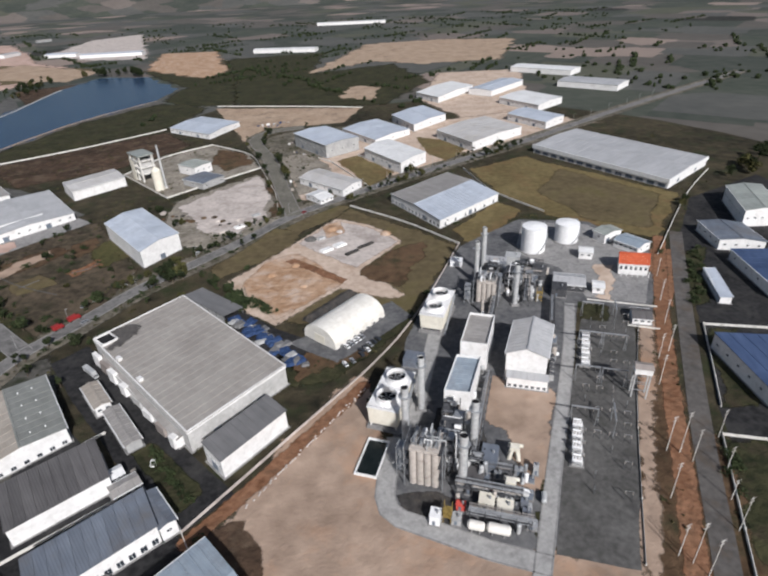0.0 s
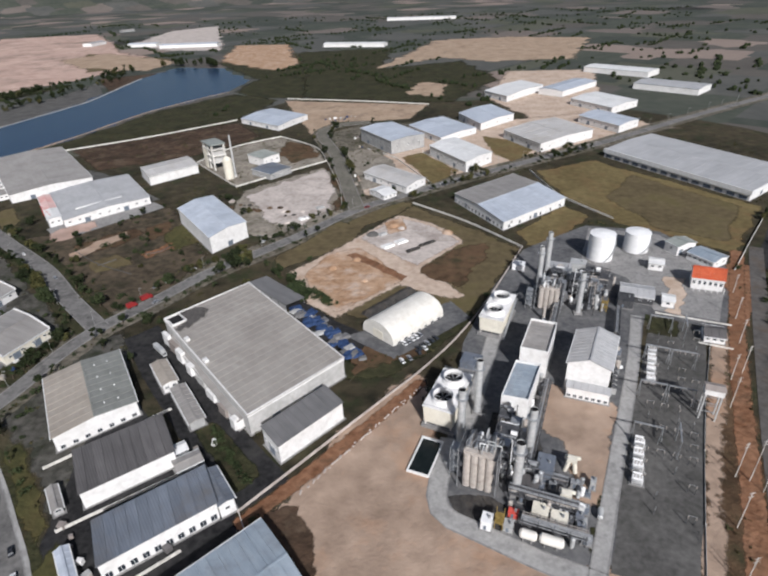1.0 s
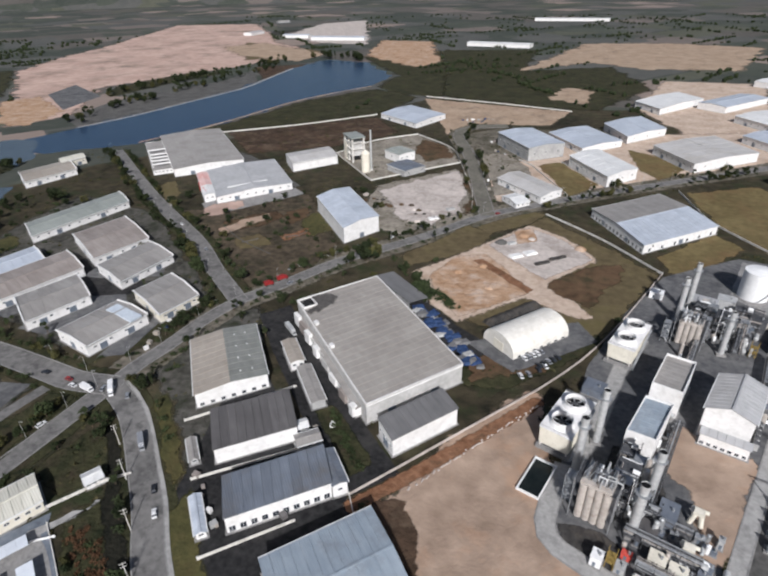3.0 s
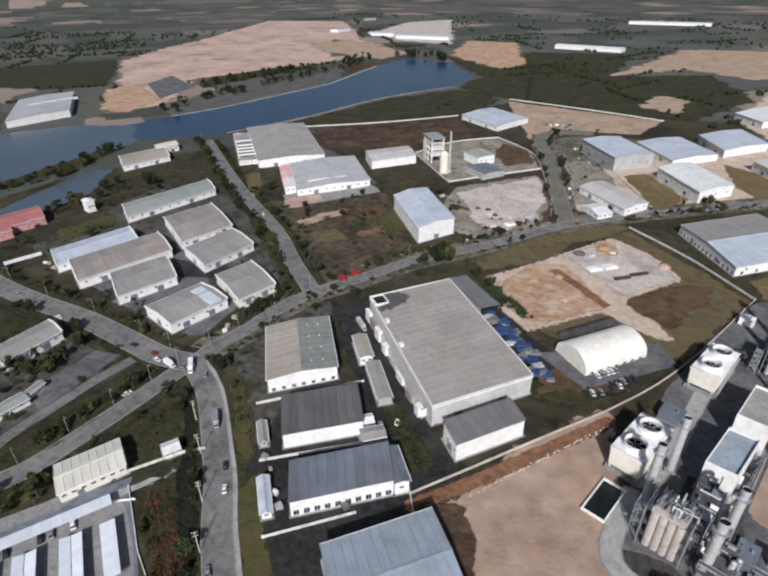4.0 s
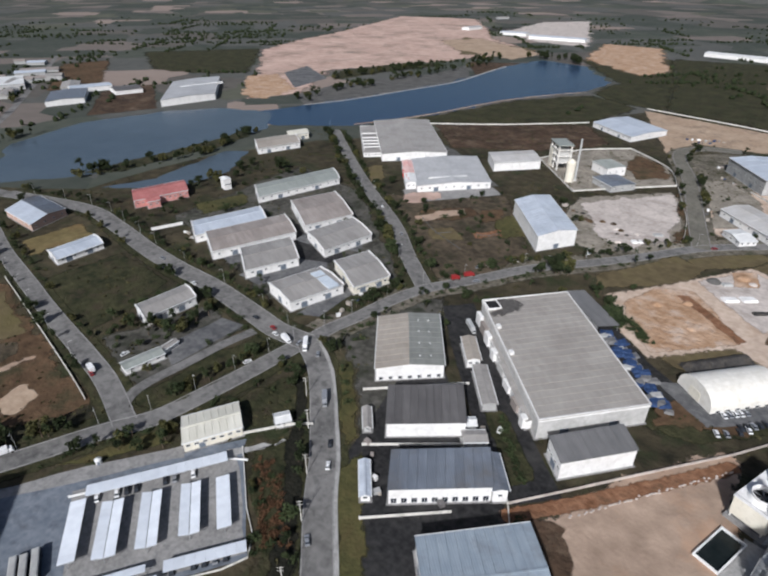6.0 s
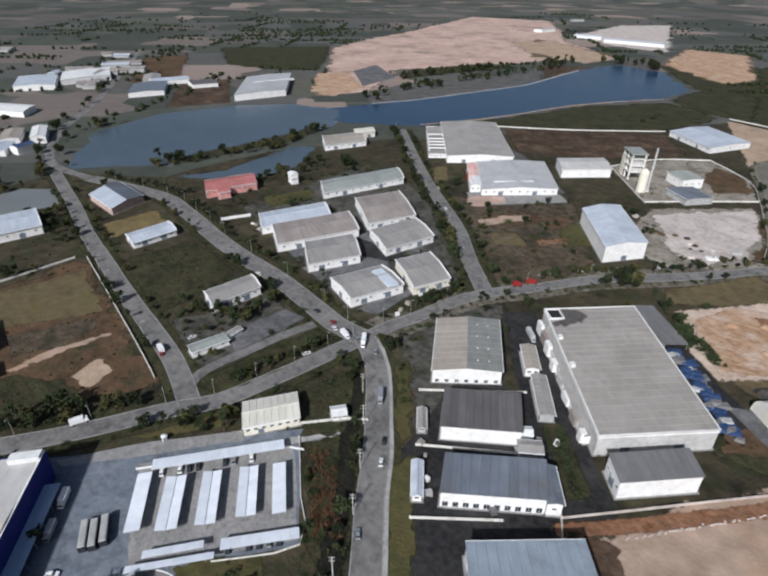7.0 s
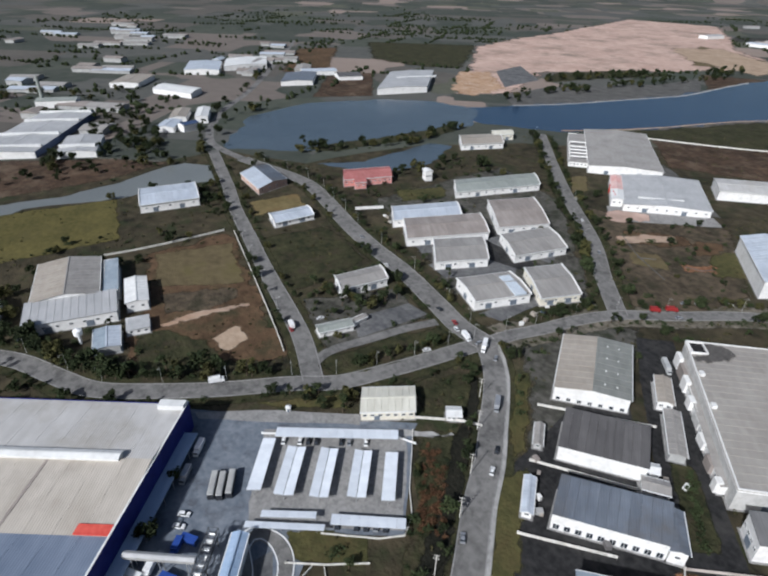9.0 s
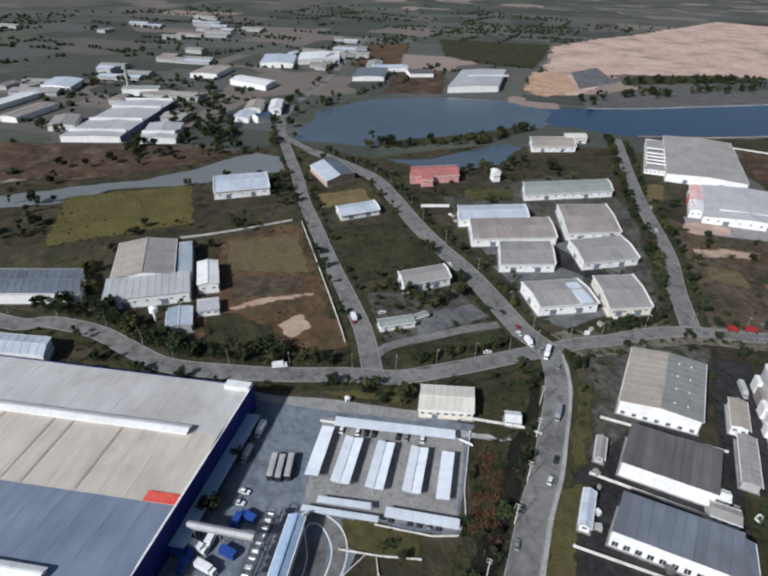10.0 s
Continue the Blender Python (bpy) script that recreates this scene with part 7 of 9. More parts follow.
def vessel(x, y, r, h, mat, lying=False, heading=0.0, label="upright steel process vessel", base=0.0):
    e = thing("vessel", x, y, heading, label, "process vessel", "process vessels", base)
    if lying:
        g = Geo().tube((-h / 2, 0, r + 0.9), (h / 2, 0, r + 0.9), r, 14)
        g.tube((-h / 2 - r * 0.4, 0, r + 0.9), (-h / 2, 0, r + 0.9), r * 0.6, 14, r).tube((h / 2, 0, r + 0.9), (h / 2 + r * 0.4, 0, r + 0.9), r, 14, r * 0.6)
        part("shell", g, mat, e)
        for a in (-h * 0.3, h * 0.3):
            part("saddle", Geo().box(a - 0.25, -r * 0.8, 0, a + 0.25, r * 0.8, r * 0.7 + 0.6), "concrete", e)
    else:
        part("shell", Geo().cyl(0, 0, 0.6, h, r, n=14), mat, e)
        part("head", Geo().cyl(0, 0, h, h + r * 0.5, r, r * 0.35, 14), mat, e)
        part("skirt", Geo().cyl(0, 0, 0, 0.6, r * 0.9, n=14), "concrete", e)
        part("ladder", Geo().box(r, -0.2, 0.3, r + 0.1, 0.2, h + 0.6), "steel", e)


def skid(x, y, heading, L, W, h, mat, label):
    e = thing("machine_unit", x, y, heading, label, "machine unit", "machine units")
    part("plinth", Geo().box(-L / 2 - 0.4, -W / 2 - 0.4, 0, L / 2 + 0.4, W / 2 + 0.4, 0.4), "concrete", e)
    part("enclosure", Geo().hull([(-L / 2, -W / 2, 0.4), (L / 2, -W / 2, 0.4), (L / 2, W / 2, 0.4), (-L / 2, W / 2, 0.4)], [(-L / 2 + 0.1, -W / 2 + 0.1, h), (L / 2 - 0.1, -W / 2 + 0.1, h), (L / 2 - 0.1, W / 2 - 0.1, h), (-L / 2 + 0.1, W / 2 - 0.1, h)]), mat, e)
    part("lid", Geo().box(-L / 2 - 0.1, -W / 2 - 0.1, h, L / 2 + 0.1, W / 2 + 0.1, h + 0.15), mat, e)
    part("duct", Geo().cyl(L * 0.2, 0, h + 0.15, h + 1.3, 0.4, n=8), "steel", e)
    part("door", Geo().box(-L * 0.2, -W / 2 - 0.03, 0.5, -L * 0.2 + 0.9, -W / 2 + 0.05, min(h - 0.3, 2.5)), "shutter", e)


# left slope coloured paler than the right to offset its weaker sun
factory(65, 199.9, 17.4, 26.3, -16.2, -4.6, 15.0, "tall white turbine hall with a pale grey gabled roof", "roof_stone", "wall_white", 3.2, "D", wins=(0, 4, 0, 0), doors=(((0.3, 4, 5),), NO, NO, NO), second="roof_pale", name="turbine_hall", category="turbine hall", panel=2.4)
factory(60.6, 184.6, 17.2, 3.6, -16.2, 0, 5.6, "low white front annex of the turbine hall", "roof_pale", "wall_white", 0.5, "L", "mono", wins=(7, 0, 0, 0), sill=0.1, win=(1.6, 1.6), name="annex", category="annex building", panel=3)
for i in range(7):
    e = thing("ventilator", 71.9 + i * 0.95, 188.6 + i * 3.2, -16.2, "grey wall ventilator unit beside the turbine hall", "ventilator", "ventilators of the turbine hall")
    part("casing", shared("ventcase", lambda: Geo().box(-0.2, -0.9, 0, 1.7, 0.9, 3.4).data("casing", "wall_grey")), "", e)
    part("hood", shared("venthood", lambda: Geo().hull([(-0.3, -1.0, 3.4), (1.9, -1.0, 3.4), (1.9, 1.0, 3.4), (-0.3, 1.0, 3.4)], [(-0.3, -1.0, 4.3), (0.3, -1.0, 4.3), (0.3, 1.0, 4.3), (-0.3, 1.0, 4.3)]).data("hood", "steel_dark")), "", e)
factory(43.3, 211, 12.1, 24.9, -17.2, -1.6, 13.5, "white plant building with a grey flat roof", "roof_grey", "wall_white", 0.4, "D", "flat", name="plant_building", category="plant building", panel=3, wins=(0, 3, 0, 3))
factory(31.5, 179.3, 10.6, 24.4, -14, -6, 13.0, "plant building with a blue-grey flat roof and white front", "roof_slate", "wall_white", 0.4, "D", "flat", name="plant_building", category="plant building", panel=3, wins=(0, 3, 0, 3))
factory(149.3, 285.5, 16.2, 14, -15, -6, 7.2, "white house with an orange-red tiled roof", "tiles_red", "wall_white", 3.8, "L", wins=(6, 3, 0, 0), win=(1.5, 2.4), name="villa", category="house", panel=1.6)
for i in range(6):
    c = thing("garden_post", 140.0 + i * 2.9, 278.6 - i * 0.78, -15, "white veranda post of the house", "post", "veranda posts")
    part("shaft", Geo().cyl(0, 0, 0, 3.4, 0.22, 0.18, 8), "trim_white", c)
factory(161.0, 314.5, 17, 13.5, -55, 0, 5.0, "grey-roofed store with white walls", "roof_slate", "wall_white", 1.4, "L", wins=(5, 2, 0, 0), name="store", category="store", panel=3)
factory(150.5, 329.5, 15, 10, 27, 0, 6.4, "white store end block", "roof_green", "wall_white", 1.4, "D", wins=(2, 1, 0, 1), doors=(((0.2, 3.0, 3.6),), NO, NO, NO), name="store", category="store", panel=3)
factory(106.2, 270, 17, 12.5, -17, 0, 4.4, "open shed with a pale grey roof and dark sides", "roof_pale", "steel_dark", 1.4, "L", wins=(4, 0, 0, 0), name="shed", category="shed", panel=3)
factory(120.5, 263, 6, 7, -18, 0, 4.2, "small white plant room", "roof_white", "wall_white", 0.6, "L", wins=(1, 0, 0, 0), name="plant_room", category="plant room", panel=3)
factory(127.9, 305, 8, 7, -18, 0, 5, "small white pump house", "roof_white", "wall_white", 0.8, "L", wins=(2, 0, 0, 0), name="pump_house", category="pump house", panel=3)
factory(131.4, 232.4, 9.0, 10, -15, 0, 3.6, "low house with a violet-grey roof", "roof_dark", "wall_white", 1.6, "L", wins=(3, 2, 0, 0), name="house", category="house", panel=3)
sw = thing("switch_house", 105.8, 176, PH, "white switch house standing on tall legs", "switch house")
part("cabin", Geo().box(-3.4, -2.4, 12.6, 3.4, 2.4, 15.4), "wall_white", sw)
part("roof", Geo().hull([(-3.8, -2.8, 15.4), (3.8, -2.8, 15.4), (3.8, 2.8, 15.4), (-3.8, 2.8, 15.4)], [(-3.6, -0.2, 16.3), (3.6, -0.2, 16.3), (3.6, 0.2, 16.3), (-3.6, 0.2, 16.3)]), "roof_brown", sw)
for a in (-2.9, 2.9):
    for b in (-2, 2):
        part("leg", Geo().box(a - 0.28, b - 0.28, 0, a + 0.28, b + 0.28, 12.6), "stack_steel", sw)
for zz in (4.2, 8.4):
    part("tie", Geo().box(-2.9, -2.12, zz, 2.9, -1.88, zz + 0.25), "steel", sw)
    part("tie", Geo().box(-2.9, 1.88, zz, 2.9, 2.12, zz + 0.25), "steel", sw)
for x, y, r, h in ((98, 318, 7.7, 17.0), (123.5, 330, 7.6, 13.0)):
    e = thing("storage_tank", x, y, 0, "large white cylindrical storage tank", "storage tank", "storage tanks")
    part("shell", Geo().cyl(0, 0, 0, h, r, n=36), "tank_white", e)
    part("roof", Geo().cyl(0, 0, h, h + 1.1, r, 0.8, 36), "tank_white", e)
    for zz in (h * 0.25, h * 0.5, h * 0.75, h - 0.2):
        part("hoop", Geo().cyl(0, 0, zz, zz + 0.2, r + 0.1, n=36), "tank_white", e)
    part("bund", Geo().cyl(0, 0, 0, 0.5, r + 1.2, n=36), "concrete", e)
    turns = [(-1.6 + i * 0.09, h * i / 24) for i in range(25)]
    rail = [[((r + o) * math.cos(a), (r + o) * math.sin(a), zz + up) for a, zz in turns] for o, up in ((0, 0), (0.9, 0), (0.9, 0.9), (0.85, 0.9), (0.85, 0.15), (0, 0.15))]
    g = Geo().add([p for line in rail for p in line], [(25 * k + i, 25 * k + i + 1, 25 * ((k + 1) % 6) + i + 1, 25 * ((k + 1) % 6) + i) for k in range(6) for i in range(24)])
    part("spiral_stair", g, "steel", e)
skid(31.6, 124.0, -16.3, 5.2, 4.8, 4.0, "wall_cream", "beige turbine enclosure with a flat lid")
skid(37.4, 121.6, -16.3, 5.4, 4.2, 3.6, "wall_cream", "beige turbine enclosure with a flat lid")
skid(36.0, 142.0, -17, 6, 8, 6.5, "roof_bluegrey", "blue-grey filter house of a turbine")
skid(29.5, 134.0, -17, 6, 6, 5.0, "roof_dark", "dark machine enclosure under pipes")
skid(20.6, 118.5, -17, 3, 3.5, 2.6, "wall_grey", "grey electrical cabin on a plinth")
skid(13.5, 119.0, -17, 3.5, 4, 4.5, "tank_white", "white electrical cabin on a plinth")
skid(22.7, 123.5, -17, 3.2, 2.4, 2.6, "wall_red", "small red fire-pump cabin")
skid(12.5, 205, -17, 9, 8, 4.0, "roof_bluegrey", "dark blue-grey pump enclosure")
skid(68.0, 290, -17, 12, 8, 9.0, "roof_pale", "grey steel machine house on a plinth")
skid(80.0, 297, -17, 9, 7, 8.0, "stack_steel", "grey steel machine house on a plinth")
skid(92.0, 281, -17, 8, 6, 7.0, "steel_dark", "dark steel machine house on a plinth")
skid(98.0, 262, -17, 8, 9, 5.0, "steel_dark", "dark steel machine house on a plinth")
skid(46.0, 302, -17, 7, 6, 4.0, "tank_white", "white cabin beside the wall")
vessel(26.4, 114.9, 1.6, 4.4, "shell_cream", True, PH, "pale cream lying gas vessel on saddles")
vessel(33.5, 113.1, 1.7, 6.4, "shell_cream", True, PH, "pale cream lying gas vessel on saddles")
for x, y, hh in ((45.6, 144.0, 7.0), (40.6, 128.6, 7.0)):
    e = thing("intake_duct", x, y, PH, "cream forked intake duct on two legs", "duct", "intake ducts")
    part("leg", Geo().tube((-1.8, 0, 0), (-0.9, 0, hh - 1.5), 0.85, 10), "wall_cream", e)
    part("leg", Geo().tube((1.8, 0, 0), (0.9, 0, hh - 1.5), 0.85, 10), "wall_cream", e)
    part("head", Geo().hull([(-1.9, -1, hh - 1.6), (1.9, -1, hh - 1.6), (1.9, 1, hh - 1.6), (-1.9, 1, hh - 1.6)], [(-1.6, -1.2, hh), (1.6, -1.2, hh), (1.6, 1.2, hh), (-1.6, 1.2, hh)]), "wall_cream", e)
    part("cross_pipe", Geo().tube((-2.5, 2.5, hh - 2), (3.0, 2.5, hh - 2), 0.7, 10), "wall_cream", e)
rnd = random.Random(11)
for cx, cy, L, D, n in ((24, 152, 14, 26, 40), (42, 120, 16, 16, 14), (30, 132, 16, 14, 14), (74, 274, 40, 34, 46), (50, 232, 6, 50, 18), (40, 190, 5, 50, 14), (48, 132, 8, 14, 8), (76, 205, 5, 34, 12)):
    for i in range(n):
        a, b = (rnd.random() - 0.5) * L, (rnd.random() - 0.5) * D
        c, s = math.cos(radians(PH)), math.sin(radians(PH))
        x, y = cx + a * c - b * s, cy + a * s + b * c
        k = rnd.random()
        if k < 0.45:
            vessel(x, y, rnd.uniform(0.4, 1.1), rnd.uniform(2.5, 9), rnd.choice(("stack_steel", "steel", "tank_white", "cladding_tan")))
        elif k < 0.6:
            vessel(x, y, rnd.uniform(0.6, 1.1), rnd.uniform(3, 5), rnd.choice(("stack_steel", "tank_white")), True, PH + rnd.choice((0, 90)), "small lying steel vessel on saddles")
        else:
            skid(x, y, PH, rnd.uniform(1.5, 3.5), rnd.uniform(1.5, 3.0), rnd.uniform(1.6, 4.5), rnd.choice(("steel", "steel_dark", "tank_white", "stack_steel", "roof_bluegrey")), "small steel machine cabin in the plant")


def scaffold(x, y, heading, L, W, h, mat="steel"):
    """An open steel access tower."""
    e = thing("access_tower", x, y, heading, "open steel access tower with stairs and landings" if mat == "steel" else "yellow steel stair tower", "access tower", "access towers")
    for a in (-L / 2, L / 2):
        for b in (-W / 2, W / 2):
            part("column", Geo().box(a - 0.1, b - 0.1, 0, a + 0.1, b + 0.1, h), mat, e)
    k, zz = 0, 2.8
    while zz < h + 0.1:
        part("landing", Geo().box(-L / 2, -W / 2, zz - 0.1, L / 2, W / 2, zz), mat, e)
        part("rail", Geo().box(-L / 2, -W / 2, zz + 1.0, L / 2, -W / 2 + 0.08, zz + 1.1), mat, e)
        s = 1 if k % 2 else -1
        part("flight", Geo().tube((-s * L / 2, 0, zz - 2.8), (s * L / 2, 0, zz), 0.18, 4), mat, e)
        k, zz = k + 1, zz + 2.8
    return e


for x, y, L, W, h, mt in ((3.5, 141, 3, 4, 14, "steel"), (21, 141, 3, 4, 18, "steel"), (17.6, 119.2, 2.6, 2.6, 8, "yellow"), (22.5, 146, 4, 4, 12, "steel"), (15.5, 150, 5, 4, 10, "steel"), (27, 158, 4, 4, 12, "steel"), (64, 262, 3, 4, 14, "steel"), (76, 268, 5, 5, 12, "steel"), (70, 281, 5, 4, 13, "steel"), (46, 258, 3, 4, 12, "steel"), (84, 274, 4, 4, 10, "steel"), (57, 276, 4, 4, 10, "steel"), (85, 255, 3, 3, 8, "yellow")):
    scaffold(x, y, PH, L, W, h, mt)
kk = thing("kiosk", -206.4, 33.9, 57, "small white round kiosk on the lawn", "kiosk")
part("shell", Geo().cyl(0, 0, 0, 2.3, 1.1, n=12), "wall_white", kk)
part("roof", Geo().cyl(0, 0, 2.3, 3.0, 1.4, 0.2, 12), "roof_white", kk)
part("door", Geo().box(-0.4, -1.14, 0, 0.4, -1.0, 1.9), "shutter", kk)
# basin
pit = thing("water_basin", -7.5, 147.8, -17.5, "dark open water basin with a white rim", "water basin")
for x0, y0, x1, y1 in ((-4.4, -9.2, 4.4, -8.7), (-4.4, 8.7, 4.4, 9.2), (-4.4, -8.7, -3.9, 8.7), (3.9, -8.7, 4.4, 8.7)):
    part("rim", Geo().box(x0, y0, 0, x1, y1, 1.1), "trim_white", pit)
part("water", Geo().box(-3.9, -8.7, 0, 3.9, 8.7, 0.2), "water_pit", pit, "still dark water")


# switchyard
def transformer(x, y, heading):
    e = thing("transformer", x, y, heading, "pale grey transformer with cooling fins", "transformer", "transformers", 0.09)
    part("plinth", Geo().box(-2.6, -1.8, 0, 2.6, 1.8, 0.4), "concrete", e)
    part("tank", Geo().box(-1.8, -1.0, 0.4, 1.8, 1.0, 3.0), "tank_white", e)
    part("conservator", Geo().tube((-1.8, 0.9, 3.9), (1.2, 0.9, 3.9), 0.42, 10), "tank_white", e)
    for s in (-1, 1):
        for k in range(6):
            part("fin", shared("fin", lambda: Geo().box(-0.06, -0.35, 0.7, 0.06, 0.35, 2.7).data("fin", "tank_white")), "", e, "", (-1.5 + k * 0.6, s * 1.4, 0))
    for k in (-1, 0, 1):
        part("bushing", shared("bush", lambda: Geo().cyl(0, 0, 3.0, 4.6, 0.18, 0.1, 8).data("bushing", "cladding_tan")), "", e, "", (k * 1.1, -0.3, 0))


for x, y in ((74.1, 158.1), (72.0, 152.3), (70.0, 146.4), (68.0, 140.2), (98.0, 218.0), (95.6, 211.2), (93.0, 204.0), (90.6, 197.0)):
    transformer(x, y, PH)


def switch_post(x, y, heading, kind):
    e = thing("switchgear", x, y, heading, ("steel line gantry of the switchyard", "grey isolator on two steel posts", "upright insulator on a steel post")[kind], "switchgear", "switchgear", 0.09)
    if kind == 0:
        for a in (-5, 5):
            part("mast", Geo().tube((a - 0.5, 0, 0), (a, 0, 9), 0.14, 4).tube((a + 0.5, 0, 0), (a, 0, 9), 0.14, 4), "steel", e)
        part("beam", Geo().box(-5.2, -0.25, 8.6, 5.2, 0.25, 9.1), "steel", e)
        for a in (-3, 0, 3):
            part("insulator", Geo().cyl(a, 0, 7.4, 8.6, 0.12, n=6), "cladding_tan", e)
    elif kind == 1:
        for a in (-1.2, 1.2):
            part("post", Geo().box(a - 0.1, -0.1, 0, a + 0.1, 0.1, 2.8), "steel_dark", e)
            part("insulator", Geo().cyl(a, 0, 2.8, 4.2, 0.14, n=6), "cladding_tan", e)
        part("blade", Geo().box(-1.4, -0.05, 4.2, 1.4, 0.05, 4.3), "steel", e)
    else:
        part("post", Geo().box(-0.12, -0.12, 0, 0.12, 0.12, 2.2), "steel_dark", e)
        part("insulator", Geo().cyl(0, 0, 2.2, 4.0, 0.16, 0.1, 8), "steel", e)


for i in range(18):
    for k, off in enumerate((-9, -3.5, 2, 7.5)):
        s = i / 17
        x, y = 73 + 43 * s + off * 0.95, 126 + 108 * s - off * 0.3
        if rnd.random() < 0.8:
            switch_post(x, y, PH + (0 if k % 2 else 90 if rnd.random() < 0.2 else 0), 0 if (i % 4 == 1 and k in (0, 2)) else rnd.choice((1, 1, 2)))
wall_line([(76, 100), (104, 172), (134, 240)], 0.7, 0.12, "lamp_post", "low grey fence of the switchyard", 8)

patch("ditch", [(-186, 121), (-166.5, 101.9), (-155.5, 87), (-138, 68), (-124.5, 51.5), (-116, 42), (-100, 26), (-95, 32), (-110.8, 49), (-122, 62), (-137, 77.5), (-151.5, 92), (-164, 106), (-181, 121)], "ditch_dark", 0.09, "dark drainage ditch beside the road", "ditch", 1.6, 2)
sf = thing("silt_fence", -52, 128, 0, "row of small pale marker bags along the earth bank", "marker row")
for i in range(60):
    if noise.noise((i * 0.8, 7, 2)) < -0.12:
        continue
    p4 = Vector((-52, 128)).lerp(Vector((-11, 188)), i / 59)
    part("bag", shared("bag", lambda: Geo().hull([(-0.5, -0.3, 0), (0.5, -0.3, 0), (0.5, 0.3, 0), (-0.5, 0.3, 0)], [(-0.35, -0.18, 0.5), (0.35, -0.18, 0.45), (0.3, 0.18, 0.5), (-0.35, 0.18, 0.42)]).data("bag", "rubble")), "", sf, "", pose(p4.x + 52 + 1.6 * noise.noise((i * 1.7, 0, 0)), p4.y - 128, 0.05, 0, 0, 50 + 40 * noise.noise((i * 0.9, 3, 0))))

# ---------------------------------------------------------------- far buildings
for x, y, L, D, hd, sk, h, rf in ((-815, 491.7, 81.2, 150, 79, -28, 9, "roof_pale"), (-663.3, -3.8, 35.5, 60, 71.5, 4.5, 6, "roof_pale"), (-880, -10, 48, 24, 72, 0, 9, "roof_green"),
                                  (-1075.8, 231.6, 57.3, 95, 66, 4.5, 8, "roof_light"), (-1091.6, 314, 77.9, 90, 88, -18, 8, "roof_white"), (-999.7, 100.8, 42, 70, 64, -4, 7, "roof_tan"), (-898.3, 145.2, 71, 40, 34, 20, 7, "roof_white"), (-955.7, -110.8, 44.6, 60, 57, 18, 7, "roof_light"),
                                  (-860, -170, 20, 90, 57, 0, 6, "roof_white"), (-738.7, -99.7, 25.8, 45, 85, -2, 6, "roof_grey"), (-752, 115.3, 19.5, 46, 73, -4, 6, "roof_tan"), (-735.6, 138.8, 14.7, 50, 73, -2, 8, "roof_white"), (-914, 344, 50.6, 80, 75, -14, 7, "roof_bluegrey"),
                                  (-800, -140, 24, 70, 57, 0, 6, "roof_brown"), (-905, 430, 40, 40, 75, 0, 6, "roof_dark"), (-960, 400, 60, 30, 75, 0, 7, "roof_light"), (-705, 92, 20, 34, 60, 0, 6, "roof_light"), (-690, 110, 12, 20, 20, 0, 8, "roof_blue")):
    factory(x, y, L, D, hd, sk, h, "far factory shed with a plain sheet roof", rf, "wall_white", 1.6, "D" if D > L else "L", wins=(0, 0, 0, 0), panel=60, group="far factories", gutter=False)
mills, SM = factory(-736, -38.5, 59, 166, 70, -5, 6.5, "long far factory with white cross ridges and a dark blue side", "roof_pale", "wall_white", 1.0, "D", wins=(0, 0, 0, 0), panel=60, group="far factories", gutter=False)
part("side_cladding", Geo(SM).box(29.6, -82, 0, 30.2, 82, 6.4), "roof_blue", mills, "dark blue side cladding")
flue = thing("chimney", -886, -27, 0, "grey-green chimney of a far works", "chimney", "chimneys")
part("shaft", Geo().cyl(0, 0, 0, 38, 2.6, 1.6, 12), "roof_green", flue)
part("base", Geo().cyl(0, 0, 0, 3, 3.4, n=12), "block_wall", flue)
for x, y, L, hd, zz in ((-677, -65.5, 57, 70, 7.0), (-719, -47, 57, 70, 7.0), (-771, -23, 57, 70, 7.0), (-808, -6, 57, 70, 7.0), (-650, -8, 33, 71.5, 7.2), (-818.8, 511.3, 70, 79, 9.0)):
    e = thing("roof_monitor", x, y, hd, "long white ridge ventilator on a far roof", "roof ventilator", "far roof ventilators", zz)
    part("box", Geo().box(-L / 2, -1.8, -1, L / 2, 1.8, 1.4), "roof_white", e)
    part("cap", Geo().hull([(-L / 2 - 0.5, -2.3, 1.4), (L / 2 + 0.5, -2.3, 1.4), (L / 2 + 0.5, 2.3, 1.4), (-L / 2 - 0.5, 2.3, 1.4)], [(-L / 2, -0.4, 2.1), (L / 2, -0.4, 2.1), (L / 2, 0.4, 2.1), (-L / 2, 0.4, 2.1)]), "roof_white", e)
for x, y, L, D, hd, rf in ((-218, 1494, 160, 34, -10, "roof_white"), (-846, 1628, 84, 34, 2, "roof_light"), (-692, 1586, 160, 36, 4, "roof_light"), (-75, 2308, 260, 44, -1, "roof_white"), (-1036, 1695, 70, 30, 84, "roof_pale"), (186, 868, 100, 38, 50, "roof_light"), (300, 1010, 110, 44, -40, "roof_white"), (330, 860, 90, 50, -40, "roof_pale")):
    factory(x, y, L, D, hd, 0, 8, "long far shed with a pale sheet roof", rf, "wall_white", 1.6, "L", wins=(0, 0, 0, 0), panel=60, group="far factories", gutter=False)
rnd = random.Random(21)
sheds, roofs = Geo(), {"roof_light": Geo(), "roof_grey": Geo(), "roof_brown": Geo()}
